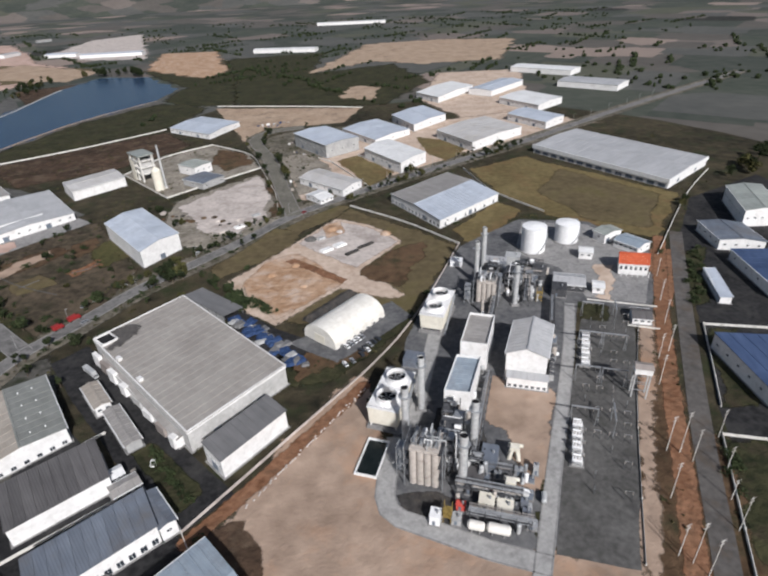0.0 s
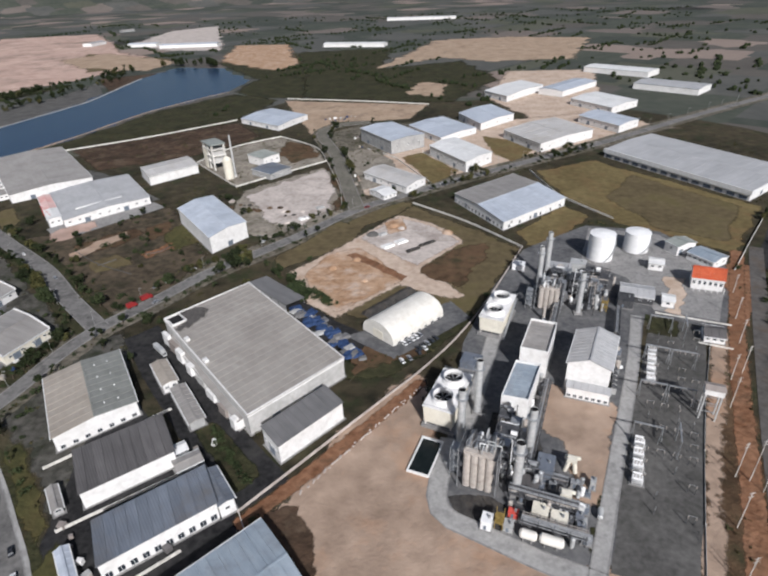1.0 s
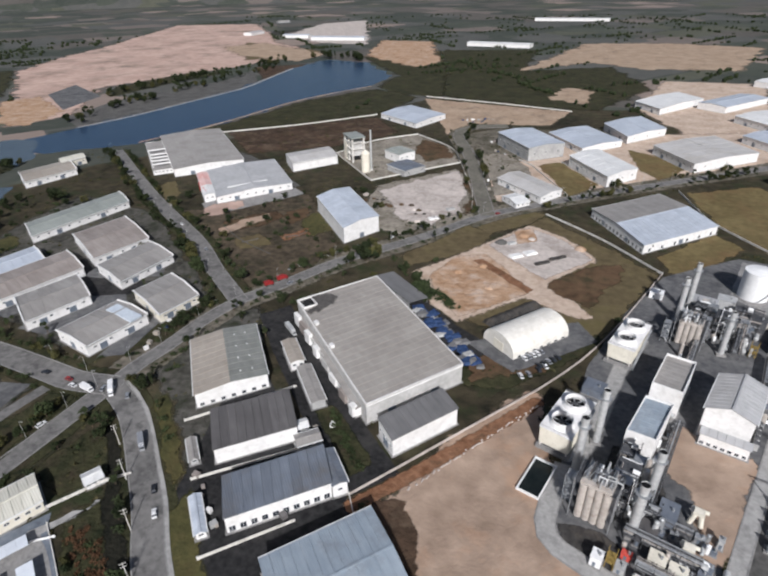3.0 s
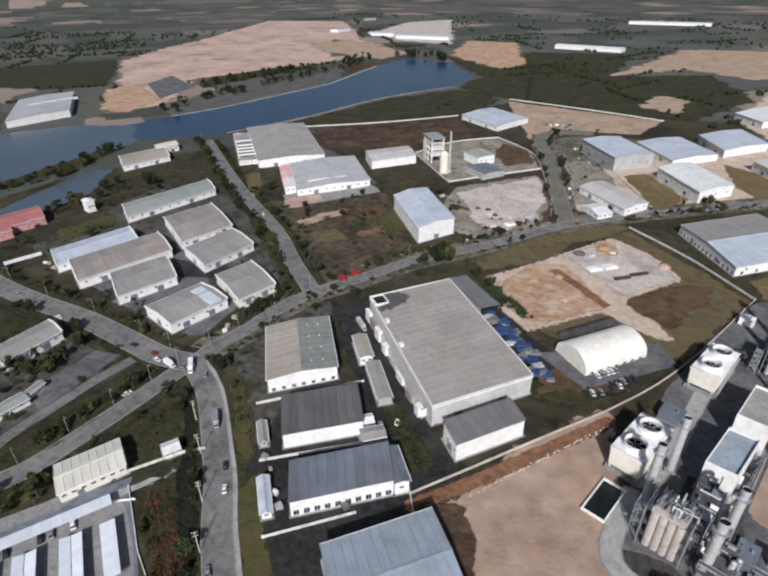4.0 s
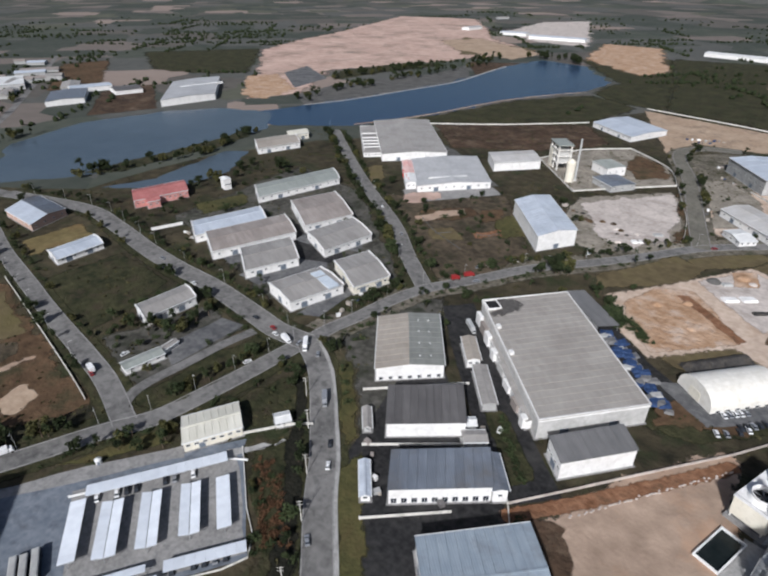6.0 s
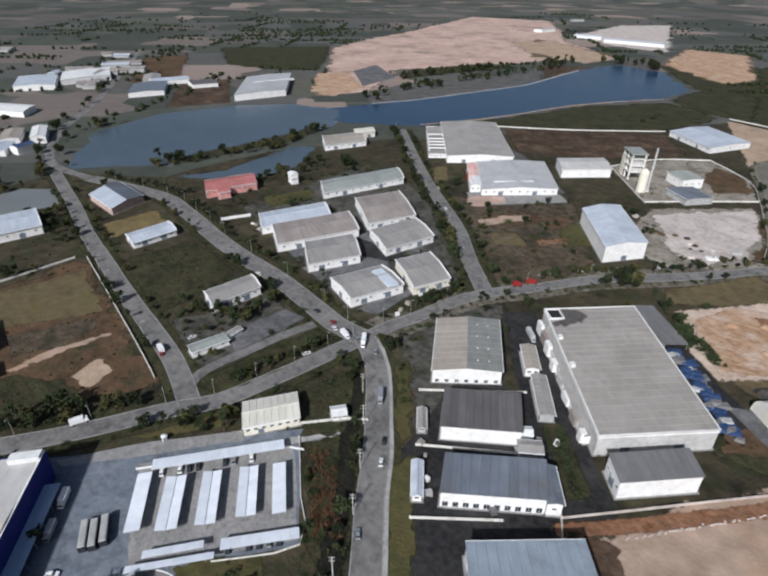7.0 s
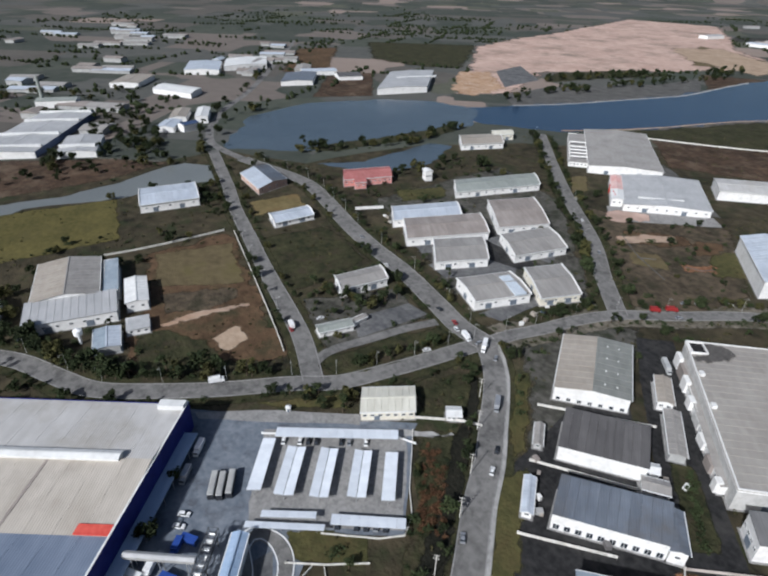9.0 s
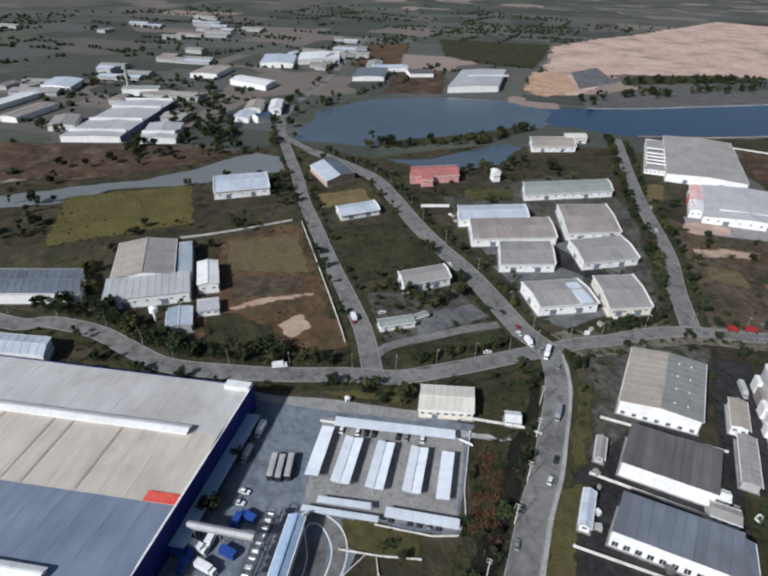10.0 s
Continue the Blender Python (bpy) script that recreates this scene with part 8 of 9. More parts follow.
for i in range(330):
    if i % 3:
        x, y = rnd.uniform(-1900, -640), rnd.uniform(-520, 480)
    else:
        x, y = rnd.uniform(-1500, 500), rnd.uniform(1150, 2400)
    if noise.noise((x * 0.004, y * 0.004, 9)) < 0.0 or (x < -500 and 600 < y < 2150) or (x > -800 and 80 < y < 480) or (x > -720 and y > -60):
        continue
    a = radians(rnd.choice((57, 62, 147)) + rnd.uniform(-8, 8))
    L, D, h = rnd.uniform(8, 34), rnd.uniform(6, 16), rnd.uniform(4, 8)
    c, s = math.cos(a), math.sin(a)
    at = lambda p, q, z: (x + p * c - q * s, y + p * s + q * c, z)
    sheds.hull([at(-L, -D, 0), at(L, -D, 0), at(L, D, 0), at(-L, D, 0)], [at(-L, -D, h), at(L, -D, h), at(L, D, h), at(-L, D, h)])
    rf = roofs[rnd.choice(("roof_light", "roof_grey", "roof_grey", "roof_brown"))]
    rf.add([at(-L - 1, -D - 1, h), at(L + 1, -D - 1, h), at(L + 1, D + 1, h), at(-L - 1, D + 1, h), at(-L - 1, 0, h + 2.5), at(L + 1, 0, h + 2.5)], [(0, 1, 5, 4), (2, 3, 4, 5), (1, 2, 5), (3, 0, 4), (3, 2, 1, 0)])
structure("distant_sheds", sheds, "wall_grey", "scattered sheds far across the plain", "sheds", "stuff")
for nm, rf in roofs.items():
    structure("distant_roofs", rf, nm, "plain sheet roofs of sheds far across the plain", "roofs", "stuff")


# ---------------------------------------------------------------- trees
def crown_data(seed, r, h, n, mat):
    """Leaf clumps round a few boughs: an uneven, broken crown."""
    q = random.Random(seed)
    boughs = [Vector((q.gauss(0, r * 0.42), q.gauss(0, r * 0.42), h * q.uniform(0.45, 0.9))) for _ in range(6)]
    g = Geo()
    for i in range(n):
        b = boughs[i % 6]
        d = Vector((q.gauss(0, 1), q.gauss(0, 1), q.gauss(0, 0.8))).normalized() * (r * 0.55) * q.random() ** 0.4
        p = b + d
        u = Vector((q.gauss(0, 1), q.gauss(0, 1), q.gauss(0, 0.6))).normalized()
        v = u.cross(Vector((q.gauss(0, 1), q.gauss(0, 1), q.gauss(0, 1)))).normalized()
        s = r * q.uniform(0.12, 0.27)
        k = u.cross(v) * s * 0.35
        g.add([p - u * s, p - v * s * 0.7 + k, p + u * s, p + v * s * 0.7 + k], [(0, 1, 2), (0, 2, 3)])
    return g.data("crown", mat)


def trunk_data(seed, r, h):
    q = random.Random(seed)
    g = Geo().tube((0, 0, -0.2), (0.1, 0.05, h * 0.5), 0.16 + h * 0.012, 6, 0.1)
    for k in range(5):
        a = q.uniform(0, 6.28)
        z0 = h * q.uniform(0.25, 0.5)
        g.tube((0.05, 0.02, z0), (r * 0.55 * math.cos(a), r * 0.55 * math.sin(a), h * q.uniform(0.6, 0.85)), 0.09, 4, 0.03)
    return g.data("trunk", "bark")


KINDS = []
for i, (r, h, mt) in enumerate(((2.6, 6.0, "leaf"), (3.4, 7.5, "leaf"), (2.0, 5.0, "leaf"), (2.8, 5.2, "leaf_olive"), (1.8, 8.0, "leaf"))):
    KINDS.append((trunk_data(i, r, h), crown_data(i + 40, r, h, 300, mt), mt))
BUSH = [crown_data(80 + i, 1.5, 1.7, 80, mt) for i, mt in enumerate(("leaf", "leaf_olive", "leaf"))]
rnd = random.Random(33)


STAND, LOW, HEDGE = [], [], []


def tree(x, y, size=1.0, kind=None):
    STAND.append((x, y, size * 1.45 * rnd.uniform(0.75, 1.25), rnd.randrange(5) if kind is None else kind, rnd.uniform(0, 360)))


def bush(x, y, size=1.0):
    LOW.append((x, y, size * rnd.uniform(0.7, 1.6), rnd.randrange(3), rnd.uniform(0, 6.28)))


LINES = [[(q.x, q.y) for q in smooth(pts, 5)] for pts, wd in ROADS.values()]
HALF = [wd / 2 for pts, wd in ROADS.values()]


def clear(x, y, m=1.5):
    for fx, fy, a, b, c, s in FOOT:
        dx, dy = x - fx, y - fy
        if abs(dx * c + dy * s) < a + m + 3 and abs(dy * c - dx * s) < b + m:
            return False
    dx, dy = x + 217, y + 4.6
    c, s = math.cos(radians(57.7)), math.sin(radians(57.7))
    if -232 < dx * c + dy * s < 8 and -152 < dy * c - dx * s < 2:
        return False
    for ln, hw in zip(LINES, HALF):
        for qx, qy in ln:
            if (x - qx) ** 2 + (y - qy) ** 2 < (hw + m + 1.0) ** 2:
                return False
    return True


def row(points, gap, off, size=1.0, chance=0.85, jitter=1.2, shrubs=0.25):
    for q in smooth(points, gap):
        if rnd.random() < chance:
            x, y = q.x + rnd.gauss(0, jitter) + off[0], q.y + rnd.gauss(0, jitter) + off[1]
            if clear(x, y, 1.2):
                bush(x, y) if rnd.random() < shrubs else tree(x, y, size)


def beside(name, side, gap, size, chance=0.8, span=(0, 1), extra=3.0, shrubs=0.25):
    pts, wd = ROADS[name]
    ln = sides(smooth(pts, gap), side * (wd / 2 + extra))[0]
    n = len(ln)
    for i, q in enumerate(ln):
        if span[0] <= i / n <= span[1] and rnd.random() < chance:
            x, y = q.x + rnd.gauss(0, 0.8), q.y + rnd.gauss(0, 0.8)
            if clear(x, y, 1.0):
                bush(x, y) if rnd.random() < shrubs else tree(x, y, size)


beside("bend", 1, 4.5, 0.85, 0.9, (0.3, 0.72), 4.0)
beside("bend", 1, 7, 0.8, 0.9, (0.3, 0.66), 9.0)
beside("bend", -1, 7, 0.55, 0.7, (0.2, 0.8), 3.0, 0.6)
beside("bend", 1, 7, 0.6, 0.7, (0.78, 0.97), 5.0)
beside("west", 1, 5, 0.6, 0.6, (0.1, 0.9), 3.0, 0.5)
beside("west", -1, 4.2, 0.6, 0.55, (0.06, 0.95), 3.2, 0.4)
beside("west", -1, 7, 0.6, 0.45, (0.06, 0.95), 6.5, 0.5)
beside("cross", 1, 10, 0.6, 0.5, (0.05, 0.8))
beside("cross", -1, 10, 0.6, 0.5, (0.05, 0.8))
beside("east", 1, 7, 0.7, 0.7, (0.02, 0.6), 4.0)
beside("east", -1, 5, 0.7, 0.7, (0.0, 0.5), 4.0, 0.5)
beside("east", 1, 4.5, 0.6, 0.7, (0.0, 0.2), 3.5, 0.4)
beside("bend", -1, 4.5, 0.5, 0.7, (0.62, 0.95), 2.6, 0.6)
beside("inner", 1, 4.5, 0.5, 0.7, (0.1, 0.9), 2.6, 0.6)
beside("north", -1, 4.2, 0.65, 0.65, (0.04, 0.95), 3.2, 0.4)
beside("north", 1, 4.2, 0.65, 0.65, (0.04, 0.95), 3.2, 0.4)
beside("north", 1, 7, 0.75, 0.55, (0.05, 0.95), 7.0)
beside("main", 1, 8, 0.6, 0.6, (0.35, 0.9), 5.0, 0.5)
beside("main", -1, 8, 0.6, 0.5, (0.3, 0.9), 6.0, 0.5)
beside("works", 1, 9, 0.7, 0.5)
beside("works", -1, 9, 0.7, 0.6)
beside("lake_road", 1, 18, 1.0, 0.6, (0, 0.6))
for (ax, ay), (bx, by), n, wide in (((-96, 156), (-73, 132), 15, 0.9), ((-93, 280), (-62, 256), 44, 2.2), ((198, 305), (166, 245), 34, 2.0)):
    for i in range(n):
        k = i / (n - 1)
        HEDGE.append((ax + (bx - ax) * k + rnd.gauss(0, wide), ay + (by - ay) * k + rnd.gauss(0, wide), rnd.uniform(0.9, 1.8), i % 3, rnd.uniform(0, 6.28)))
row([(-147, 292), (-134, 295), (-123, 303)], 2.5, (0, 0), 1.0, 1.0, 2.0, 0.0)
row([(-147, 297), (-130, 302)], 3.5, (0, 0), 1.0, 1.0, 2.0, 0.0)
row([(-102, 290), (-86, 276), (-66, 250)], 2.2, (0, 0), 0.7, 1.0, 1.6, 0.3)
row([(-556, 200), (-548, 255), (-535, 300), (-545, 350), (-548, 380)], 6, (8, 0), 0.9, 0.8, 4.0, 0.2)
row([(-560, 200), (-556, 242), (-552, 290), (-552, 345), (-566, 395)], 3.2, (0, 0), 1.0, 0.95, 5.0, 0.1)
row([(-600, 115), (-640, 130), (-690, 150), (-730, 190), (-745, 230)], 9, (-6, -8), 1.1, 0.9, 6)
row([(-661, 700), (-648, 800), (-634, 932), (-620, 1049), (-640, 1131)], 9, (0, 0), 1.0, 0.9, 9, 0.1)
row([(-655, 560), (-665, 640), (-655, 720)], 8, (0, 0), 1.0, 0.9, 9, 0.1)
row([(-747, 728), (-734, 792), (-709, 868), (-683, 952)], 7, (0, 0), 1.2, 0.9, 6, 0.1)
row([(-470, 1195), (-560, 1215), (-640, 1180), (-640, 1080)], 9, (0, 0), 1.4, 0.9, 10, 0)
row([(-88, 280), (-78, 272), (-64, 252)], 2.0, (0, 0), 0.7, 1.0, 2.5, 0.2)
row([(-440, 230), (-455, 262), (-450, 300), (-430, 330)], 6, (0, 0), 0.9, 0.8, 5)
row([(-590, 60), (-600, -20), (-590, -90)], 10, (0, 0), 1.1, 0.9, 8)
row([(-640, 60), (-650, 10), (-640, -30)], 7, (0, 0), 1.0, 0.9, 9, 0)
row([(-470, 85), (-440, 70), (-420, 60)], 9, (0, 0), 0.8, 0.6, 3)
row([(-290, 92), (-275, 100), (-262, 108), (-268, 128)], 4, (0, 0), 0.8, 0.9, 2.5)
row([(-300, 90), (-300, 130)], 6, (0, 0), 0.8, 0.7, 2)
row([(-217, 70), (-216, 95), (-214, 122)], 4.5, (0, 0), 0.5, 0.8, 1.0, 0.4)
row([(-190, 118), (-178, 121), (-163, 106)], 4, (0, 0), 0.6, 0.9, 1.5, 0.3)
row([(-196, 90), (-200, 60), (-206, 40)], 9, (0, 0), 0.6, 0.7, 1.5, 0.5)
row([(-194, 66), (-190, 60)], 3, (-5, -5), 0.8, 1, 1, 0)
row([(180, 300), (172, 262), (160, 232)], 4.5, (8, 0), 0.7, 0.8, 2.5, 0.3)
row([(195, 330), (212, 352), (230, 380)], 7, (4, 0), 0.7, 0.7, 3)
row([(300, 430), (330, 470), (380, 500)], 8, (0, 0), 1.2, 0.8, 6, 0)
row([(22, 224), (28, 226), (33, 222)], 2.2, (0, 0), 0.45, 1, 1.2, 0.5)
row([(-250, 165), (-232, 160), (-215, 168)], 5, (0, 0), 0.6, 0.8, 2)
row([(-300, 175), (-285, 168), (-262, 166)], 6, (0, 0), 0.6, 0.8, 2)
row([(-258, 205), (-250, 225), (-246, 240)], 5, (0, 0), 0.6, 0.6, 2)
row([(-300, 232), (-292, 255), (-290, 280)], 6, (0, 0), 0.6, 0.6, 2)
row([(-150, 150), (-140, 160), (-178, 150), (-182, 175)], 6, (0, 0), 0.5, 0.6, 1.5, 0.5)
row([(-150, 62), (-134, 48), (-120, 30)], 5, (6, 6), 0.5, 0.6, 3, 0.6)
row([(-330, -72), (-318, -66), (-292, -58)], 4, (8, 10), 0.9, 0.9, 3, 0.1)
row([(-375, -75), (-330, -70), (-312, -62)], 5, (0, 4), 0.9, 0.9, 3, 0.1)
row([(-395, -60), (-385, -20), (-380, 5)], 6, (0, 0), 0.7, 0.7, 2)
row([(-420, 40), (-418, 0), (-424, -60)], 9, (0, 0), 0.6, 0.6, 3, 0.6)
row([(-505, 60), (-470, 66), (-440, 62)], 8, (0, 0), 0.7, 0.7, 3)
row([(-80, 112), (-70, 118), (-60, 108), (-52, 95)], 4, (3, -2), 0.6, 0.8, 1.8, 0.5)
row([(-205, 395), (-190, 408), (-176, 415)], 5, (0, 0), 0.6, 0.7, 2)
row([(-125, 372), (-105, 372), (-90, 385), (-80, 405)], 5, (0, 0), 0.6, 0.7, 2.5)
row([(60, 352), (46, 366), (20, 392)], 6, (3, 4), 0.5, 0.7, 1.5, 0.5)

# thickets in the plots and between the sheds
def thicket(x0, x1, y0, y1, n, tall=0.3, size=0.7):
    for i in range(n):
        x, y = rnd.uniform(x0, x1), rnd.uniform(y0, y1)
        if noise.noise((x * 0.05, y * 0.05, 6)) > -0.1 and clear(x, y, 1.2):
            tree(x, y, size) if rnd.random() < tall else bush(x, y, 1.2)


thicket(-420, -205, 155, 345, 230, 0.25, 0.6)
thicket(-300, -236, 66, 132, 60, 0.4, 0.6)
thicket(-205, -160, 100, 175, 50, 0.3, 0.5)
thicket(-470, -420, 160, 330, 70, 0.4, 0.7)
thicket(-165, -100, 20, 95, 70, 0.15, 0.5)
thicket(-340, -240, -75, -15, 90, 0.5, 0.7)
thicket(-330, -230, 330, 420, 60, 0.2, 0.6)
thicket(-260, -160, 235, 400, 90, 0.1, 0.5)
thicket(-160, -60, 270, 400, 60, 0.3, 0.6)
thicket(-80, 60, 420, 560, 50, 0.3, 0.6)
thicket(160, 215, 225, 330, 50, 0.5, 0.6)
thicket(-430, -380, -60, 60, 40, 0.3, 0.6)
thicket(-620, -440, -10, 130, 70, 0.5, 0.8)
thicket(-200, -140, 140, 240, 40, 0.2, 0.5)
thicket(-820, -615, 5, 75, 120, 0.9, 0.85)
thicket(-700, -560, -70, 60, 35, 0.8, 0.9)
thicket(-560, -440, -150, -95, 60, 0.6, 0.8)
thicket(-1000, -700, -160, 130, 80, 0.9, 1.0)
thicket(-500, -400, 60, 100, 50, 0.5, 0.8)
thicket(118, 128, 95, 150, 25, 0.0, 0.6)
for i in range(60):
    k = rnd.random()
    bush(-92 + 27 * k + rnd.uniform(-1.2, 1.2), 275 - 27 * k + rnd.uniform(-1.2, 1.2), 1.9)
for i in range(34):
    bush(rnd.uniform(16, 34), rnd.uniform(256, 290), 1.3)
PAVED = [ring for nm, ring, mt, z, lb, ct in P if mt in ("asphalt", "asphalt_dark", "concrete", "concrete_blue", "sand", "sand_orange", "sand_pale", "gravel", "rubble", "yard", "sand_dry", "concrete_pale", "gravel_dark", "pink_earth", "grass_dry", "grass_brown") and ct != "bank"]
PAVED += [[(-640, 462), (-489, 498), (-410, 774), (-345, 905), (-345, 1015), (-455, 1170), (-560, 1190), (-575, 1067), (-589, 668)], [(-600, 122), (-722, 195), (-760, 290), (-735, 400), (-621, 484), (-549, 363), (-550, 250)], [(-512, 190), (-497, 233), (-520, 330), (-500, 345), (-462, 290), (-458, 250)], [(-530, -160), (-540, 5), (-563, 62), (-548, 90), (-514, 93), (-504, 9), (-512, -160)]]


def inside(x, y, ring):
    k, n, hit2 = len(ring) - 1, len(ring), False
    for i in range(n):
        (xi, yi), (xj, yj) = ring[i], ring[k]
        if (yi > y) != (yj > y) and x < (xj - xi) * (y - yi) / (yj - yi) + xi:
            hit2 = not hit2
        k = i
    return hit2


STAND = [t for t in STAND if not any(inside(t[0], t[1], r) for r in PAVED)]
STAND.sort(key=lambda t: (t[0] + 60) ** 2 + (t[1] - 60) ** 2)
WORDS = ("dark green broadleaf tree with a loose crown", "large dark green spreading tree", "small dark green street tree", "dusty olive-green tree with a loose crown", "slender dark green tree with a narrow crown")
STAND = [(-191.4, -18.9, 1.0, 0, 20.0), (-172.3, -30.9, 1.1, 1, 80.0)] + STAND
for x, y, s, k, hd in STAND[:220]:
    e = thing("tree", x, y, hd, WORDS[k], "tree", "trees of the estate")
    e.scale = (s, s, s)
    part("trunk", KINDS[k][0], "", e)
    part("crown", KINDS[k][1], "", e)
# the trees farther off, and all low shrubs, stand together
belt = {"leaf": Geo(), "leaf_olive": Geo()}
for x, y, s, k, hd in STAND[220:]:
    c, d = math.cos(radians(hd)) * s, math.sin(radians(hd)) * s
    me = KINDS[k][1]
    belt[KINDS[k][2]].add([(x + v.co.x * c - v.co.y * d, y + v.co.x * d + v.co.y * c, v.co.z * s) for v in me.vertices], [tuple(p.vertices) for p in me.polygons])
    belt[KINDS[k][2]].tube((x, y, -0.2), (x, y, 2.6 * s), 0.18 * s, 5, 0.1 * s)
for nm, gg in belt.items():
    structure("tree_belt", gg, nm, "belts of dark green trees along the roads", "trees", "stuff")
low = Geo()
for x, y, s, k, a in [q for q in LOW if not any(inside(q[0], q[1], r) for r in PAVED)] + HEDGE:
    c, d = math.cos(a) * s, math.sin(a) * s
    me = BUSH[k]
    low.add([(x + v.co.x * c - v.co.y * d, y + v.co.x * d + v.co.y * c, v.co.z * s * 0.8 - 0.25) for v in me.vertices], [tuple(p.vertices) for p in me.polygons])
rust = Geo()
for i in range(70):
    k, j = rnd.random(), rnd.random()
    x, y, s, a = -160 + 34 * k + 6 * j, 74 - 25 * k + 7 * j, rnd.uniform(0.5, 1.2), rnd.uniform(0, 6.28)
    c, d = math.cos(a) * s, math.sin(a) * s
    rust.add([(x + v.co.x * c - v.co.y * d, y + v.co.x * d + v.co.y * c, v.co.z * s * 0.8 - 0.2) for v in BUSH[i % 3].vertices], [tuple(p.vertices) for p in BUSH[i % 3].polygons])
structure("rust_shrubs", rust, "leaf_rust", "rust-brown shrubs on the verge by the road", "shrubs", "stuff")
structure("shrubbery", low, "leaf", "low dusty shrubs along roads and in plots", "shrubs", "stuff")

# ---------------------------------------------------------------- pallets and crates in the yards
rnd = random.Random(91)
for (ax, ay), (bx, by), n in (((-74, 452), (-92, 520), 6), ((-100, 600), (-84, 640), 5), ((-150, 700), (-110, 716), 9), ((-140, 690), (-120, 700), 6), ((-70, 560), (-90, 575), 4), ((-352, 178), (-372, 182), 4), ((-340, 236), (-322, 240), 4), ((-206, 168), (-212, 205), 6), ((-336, 360), (-322, 342), 5), ((-139, 118), (-112, 92), 7), ((-116, 130), (-92, 150), 6), ((-126, 162), (-150, 190), 7), ((-300, 180), (-270, 184), 6), ((-252, 176), (-232, 160), 5), ((-292, 228), (-262, 236), 6), ((-112, 92), (-88, 104), 5), ((-345, -30), (-318, -52), 5)):
    for i in range(n):
        k = (i + rnd.uniform(0.1, 0.9)) / n
        x, y = ax + (bx - ax) * k + rnd.uniform(-1.2, 1.2), ay + (by - ay) * k + rnd.uniform(-1.2, 1.2)
        if any((abs((x - fx) * c + (y - fy) * s) < a + 0.8 and abs((y - fy) * c - (x - fx) * s) < b + 0.8) for fx, fy, a, b, c, s in FOOT):
            continue
        L, W, h = rnd.uniform(0.6, 1.6), rnd.uniform(0.5, 1.1), rnd.uniform(0.7, 2.2)
        g = Geo().box(-L, -W, 0.12, L, W, h)
        for e2 in (-W * 0.8, 0, W * 0.8):
            g.box(-L, e2 - 0.08, 0, L, e2 + 0.08, 0.12)
        ob = new("goods_pallet", g.data("goods_pallet", rnd.choice(("wall_grey", "roof_dark", "roof_brown", "wall_white", "sheet_blue", "roof_tan"))))
        ob.matrix_basis = pose(x, y, 0.06, 0, 0, rnd.uniform(0, 180))
        tagged(ob, "stacked goods on a pallet beside a shed", "pallet", "pallets in the yards")

# ---------------------------------------------------------------- scrub and rough growth
growth = Geo()
q = random.Random(5)
for i in range(16000):
    x, y = q.uniform(-520, 300), q.uniform(-180, 680)
    if noise.noise((x * 0.03, y * 0.03, 2)) + 0.5 * noise.noise((x * 0.12, y * 0.12, 8)) < 0.02:
        continue
    if any(inside(x, y, ring) for ring in PAVED) or not clear(x, y, 0.2):
        continue
    r, h = q.uniform(0.4, 1.3), q.uniform(0.3, 1.1)
    for j in range(6):
        a, dx, dy = q.uniform(0, 6.28), q.uniform(-r, r) * 0.6, q.uniform(-r, r) * 0.6
        c, s, w1 = math.cos(a), math.sin(a), r * q.uniform(0.35, 0.7)
        lx, ly, hh = q.uniform(-0.5, 0.5) * r, q.uniform(-0.5, 0.5) * r, h * q.uniform(0.5, 1.1)
        growth.add([(x + dx - c * w1, y + dy - s * w1, 0), (x + dx + c * w1, y + dy + s * w1, 0), (x + dx + c * w1 * 0.8 + lx, y + dy + s * w1 * 0.8 + ly, hh), (x + dx - c * w1 * 0.6 + lx, y + dy - s * w1 * 0.6 + ly, hh * 0.8)], [(0, 1, 2, 3)])
structure("rough_growth", growth, "scrub_leaf", "tufts of dry scrub on open ground", "scrub", "stuff")
woods = Geo()
for i in range(9000):
    if i % 2:
        x, y = q.uniform(-2300, -560), q.uniform(-700, 1400)
    else:
        x, y = q.uniform(-1500, 900), q.uniform(700, 2600)
    if noise.noise((x * 0.006, y * 0.006, 4)) + 0.6 * noise.noise((x * 0.03, y * 0.03, 1)) < 0.28:
        continue
    if (-780 < x < -440 and 80 < y < 520) or (-660 < x < -320 and 480 < y < 1220) or (-1250 < x < -690 and 500 < y < 1480):
        continue
    if any(inside(x, y, ring) for ring in PAVED):
        continue
    r, h = q.uniform(2.5, 6), q.uniform(3, 8)
    a = q.uniform(0, 6.28)
    low = [(x + r * 0.7 * math.cos(a + j * 1.2566), y + r * 0.7 * math.sin(a + j * 1.2566), -0.2) for j in range(5)]
    mid = [(x + r * q.uniform(0.7, 1.2) * math.cos(a + j * 1.2566), y + r * q.uniform(0.7, 1.2) * math.sin(a + j * 1.2566), h * q.uniform(0.4, 0.7)) for j in range(5)]
    woods.add(low + mid + [(x, y, h)], [(j, (j + 1) % 5, 5 + (j + 1) % 5, 5 + j) for j in range(5)] + [(5 + j, 5 + (j + 1) % 5, 10) for j in range(5)])
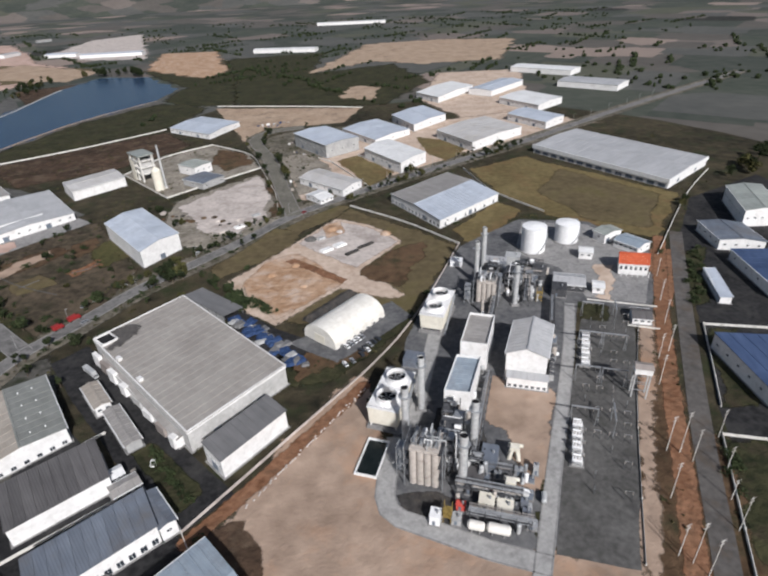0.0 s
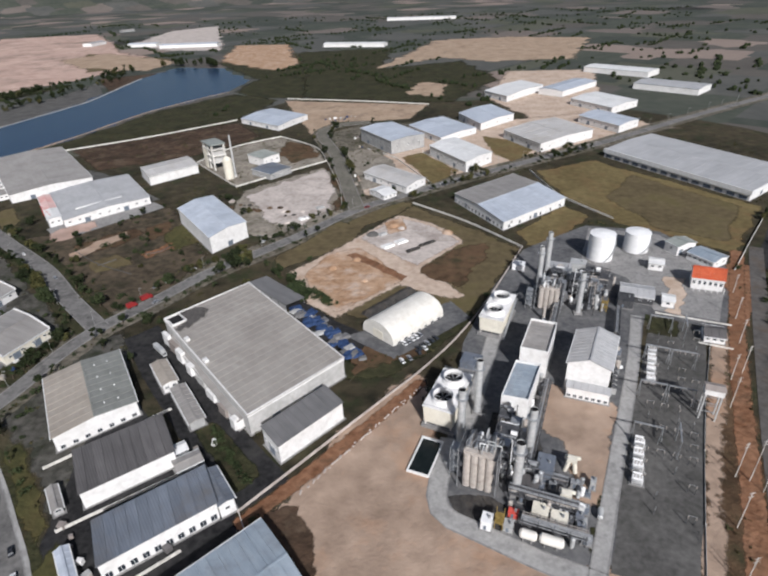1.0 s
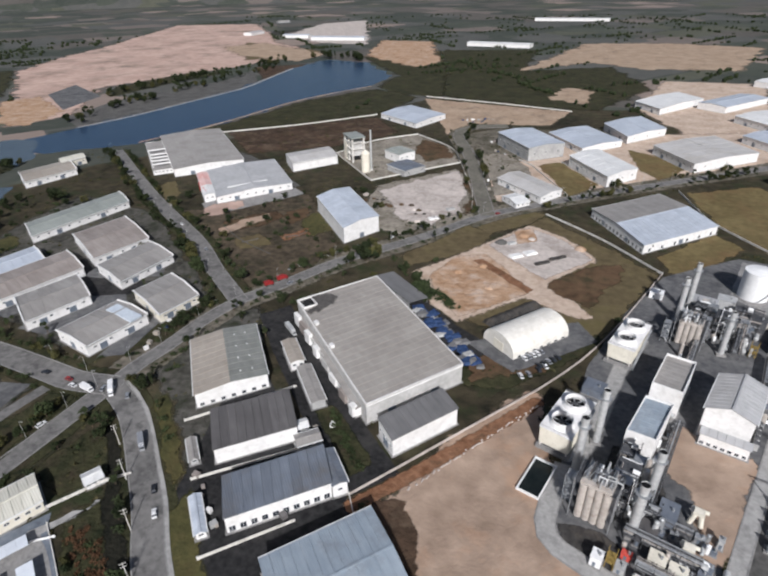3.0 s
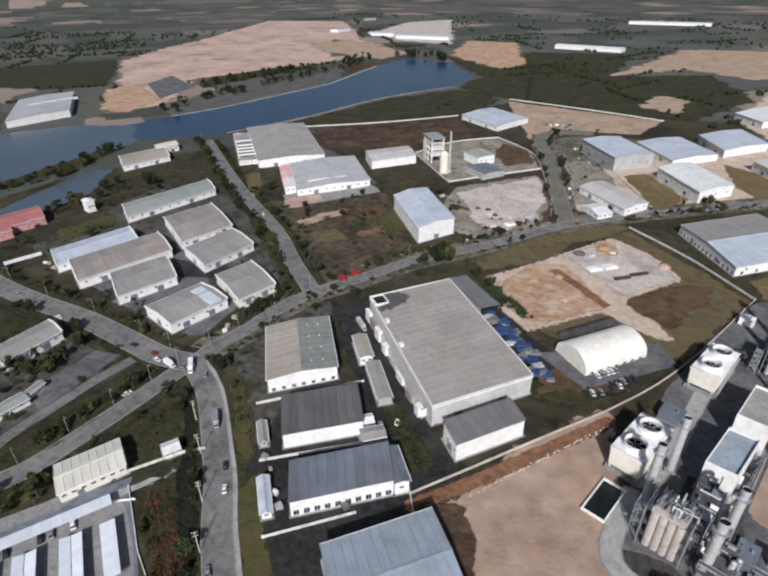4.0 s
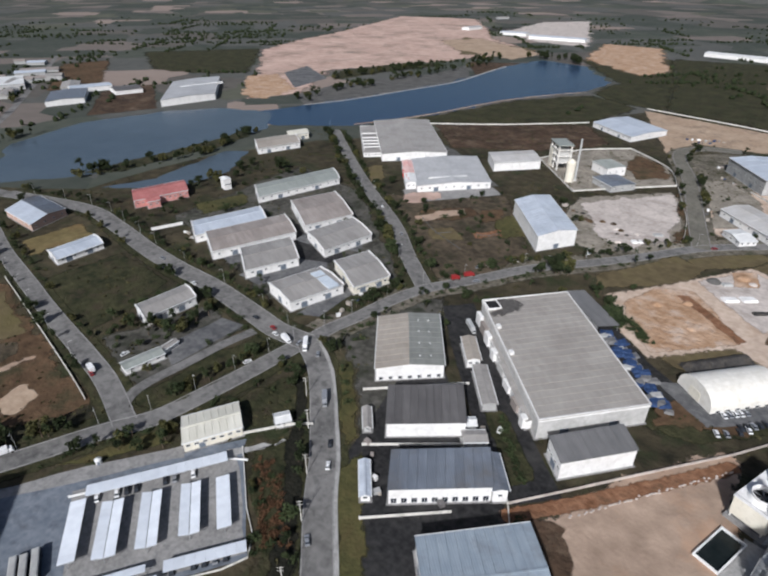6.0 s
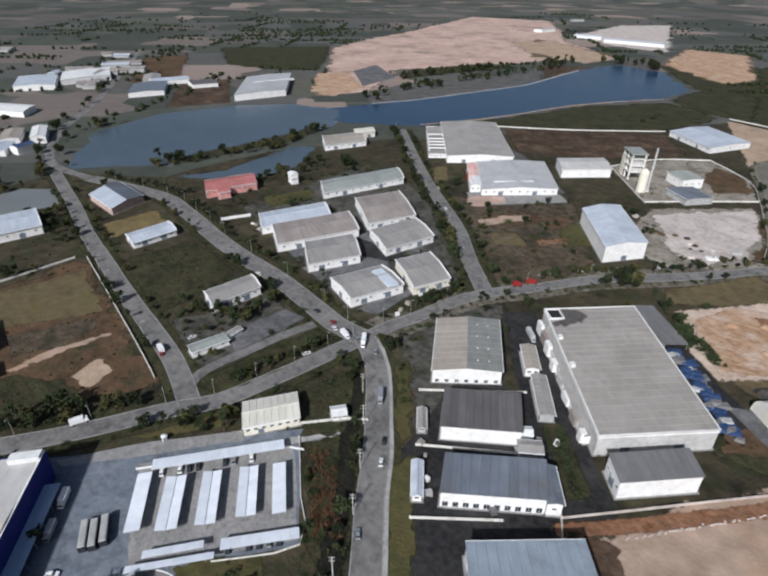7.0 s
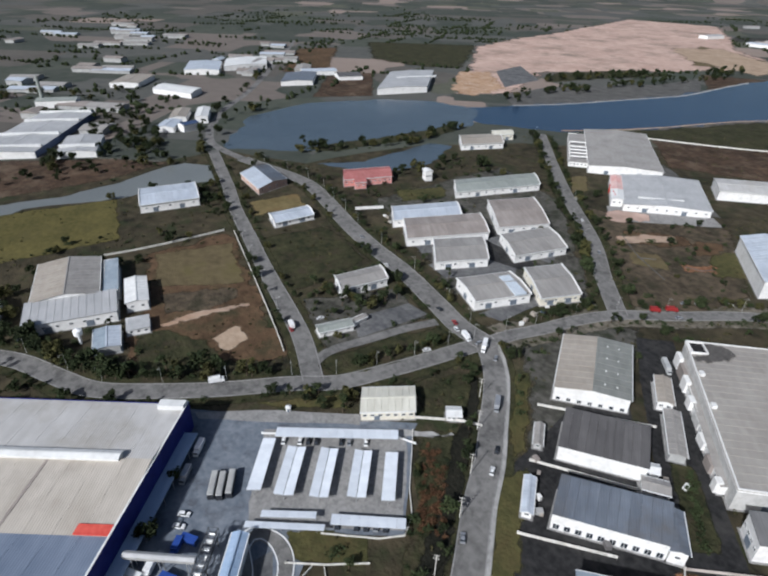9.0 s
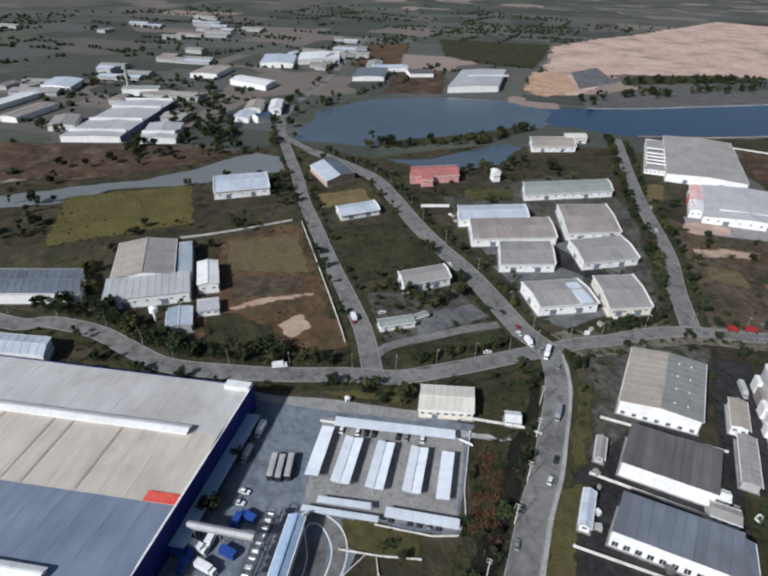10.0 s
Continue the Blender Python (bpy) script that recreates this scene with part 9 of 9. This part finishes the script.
for i in range(210):
    if i % 2:
        x, y = q.uniform(-2100, -600), q.uniform(-700, 1300)
    else:
        x, y = q.uniform(-1500, 900), q.uniform(760, 2500)
    a = radians(q.choice((38, 128, 60)) + q.uniform(-6, 6))
    n2 = q.randrange(10, 34)
    for k in range(n2):
        px, py = x + math.cos(a) * k * 8 + q.gauss(0, 3), y + math.sin(a) * k * 8 + q.gauss(0, 3)
        if q.random() < 0.25 or (-780 < px < -440 and 80 < py < 520) or (-660 < px < -320 and 480 < py < 1220) or px > -560 and py < 760 or any(inside(px, py, ring) for ring in PAVED):
            continue
        r, h, b = q.uniform(2.0, 5.5), q.uniform(3, 8), q.uniform(0, 6.28)
        low = [(px + r * 0.7 * math.cos(b + j * 1.2566), py + r * 0.7 * math.sin(b + j * 1.2566), -0.2) for j in range(5)]
        mid = [(px + r * q.uniform(0.7, 1.2) * math.cos(b + j * 1.2566), py + r * q.uniform(0.7, 1.2) * math.sin(b + j * 1.2566), h * q.uniform(0.4, 0.7)) for j in range(5)]
        woods.add(low + mid + [(px, py, h)], [(j, (j + 1) % 5, 5 + (j + 1) % 5, 5 + j) for j in range(5)] + [(5 + j, 5 + (j + 1) % 5, 10) for j in range(5)])
structure("distant_woods", woods, "leaf", "dark tree clumps across the plain", "trees", "stuff")


# ---------------------------------------------------------------- posts and masts
def street_lamp(x, y, heading, h=9.0):
    e = thing("street_lamp", x, y, heading, "thin grey street lamp with one arm", "street lamp", "street lamps")
    part("pole", shared(("lp", h), lambda: Geo().tube((0, 0, 0), (0, 0, h), 0.10, 6, 0.06).tube((0, 0, h), (1.8, 0, h + 0.4), 0.05, 5).data("pole", "lamp_post")), "", e)
    part("lantern", shared(("ll", h), lambda: Geo().hull([(1.6, -0.16, h + 0.3), (2.5, -0.12, h + 0.35), (2.5, 0.12, h + 0.35), (1.6, 0.16, h + 0.3)], [(1.65, -0.1, h + 0.48), (2.4, -0.08, h + 0.48), (2.4, 0.08, h + 0.48), (1.65, 0.1, h + 0.48)]).data("lantern", "lamp_post")), "", e)


def power_pole(x, y, heading, h):
    e = thing("power_pole", x, y, heading, "pale concrete power pole with crossarms", "power pole", "power poles")
    part("pole", shared(("pp", h), lambda: Geo().tube((0, 0, 0), (0, 0, h), 0.19, 6, 0.12).data("pole", "block_wall")), "", e)
    for k, zz in enumerate((h - 0.6, h - 2.2)):
        part("crossarm", shared(("pa", h, k), lambda: Geo().box(-1.0, -0.06, zz, 1.0, 0.06, zz + 0.12).data("crossarm", "block_wall")), "", e)
        for a in (-0.9, 0.9):
            part("insulator", shared(("pi", h, k), lambda: Geo().cyl(0, 0, zz + 0.16, zz + 0.5, 0.08, n=6).data("insulator", "cladding_tan")), "", e, "", (a, 0, 0))


def lamps_along(name, side, gap, extra=1.2, pole=0.0, span=(0, 1)):
    pts, wd = ROADS[name]
    ln = sides(smooth(pts, gap), side * (wd / 2 + extra))[0]
    for i, p2 in enumerate(ln):
        if span[0] <= i / len(ln) <= span[1]:
            d = ln[min(i + 1, len(ln) - 1)] - ln[max(i - 1, 0)]
            hd = math.degrees(math.atan2(d.y, d.x))
            if pole:
                power_pole(p2.x, p2.y, hd + 90, pole)
            else:
                street_lamp(p2.x, p2.y, hd - 90 * side)


lamps_along("bend", 1, 22, 1.4, 0, (0.15, 0.95))
for x, y in ((-112.3, 46.0), (-125.4, 66.4), (-139.0, 82.2), (-156.0, 99.6), (-171.5, 113.5)):
    power_pole(x, y, 45, 11.0)
lamps_along("west", -1, 34, 1.4, 0, (0.05, 0.9))
lamps_along("east", 1, 34, 1.4, 0, (0.02, 0.75))
lamps_along("cross", 1, 26, 1.4, 0, (0.1, 0.7))
lamps_along("north", 1, 40, 1.4, 0, (0.05, 0.95))
for x, y, h in ((90.2, 99.8, 19), (93, 95.8, 17), (110.5, 110.1, 16), (110.2, 138.8, 16), (87.3, 102.7, 15), (95, 123.8, 17), (103.5, 144.8, 17), (107.9, 143.5, 20), (118, 182, 16), (119.9, 133.9, 12), (133, 205, 15), (126, 200, 14), (142, 228, 14), (150, 250, 13), (160, 276, 12), (114.6, 121.8, 10), (126, 150, 14)):
    power_pole(x, y, 20, float(h))
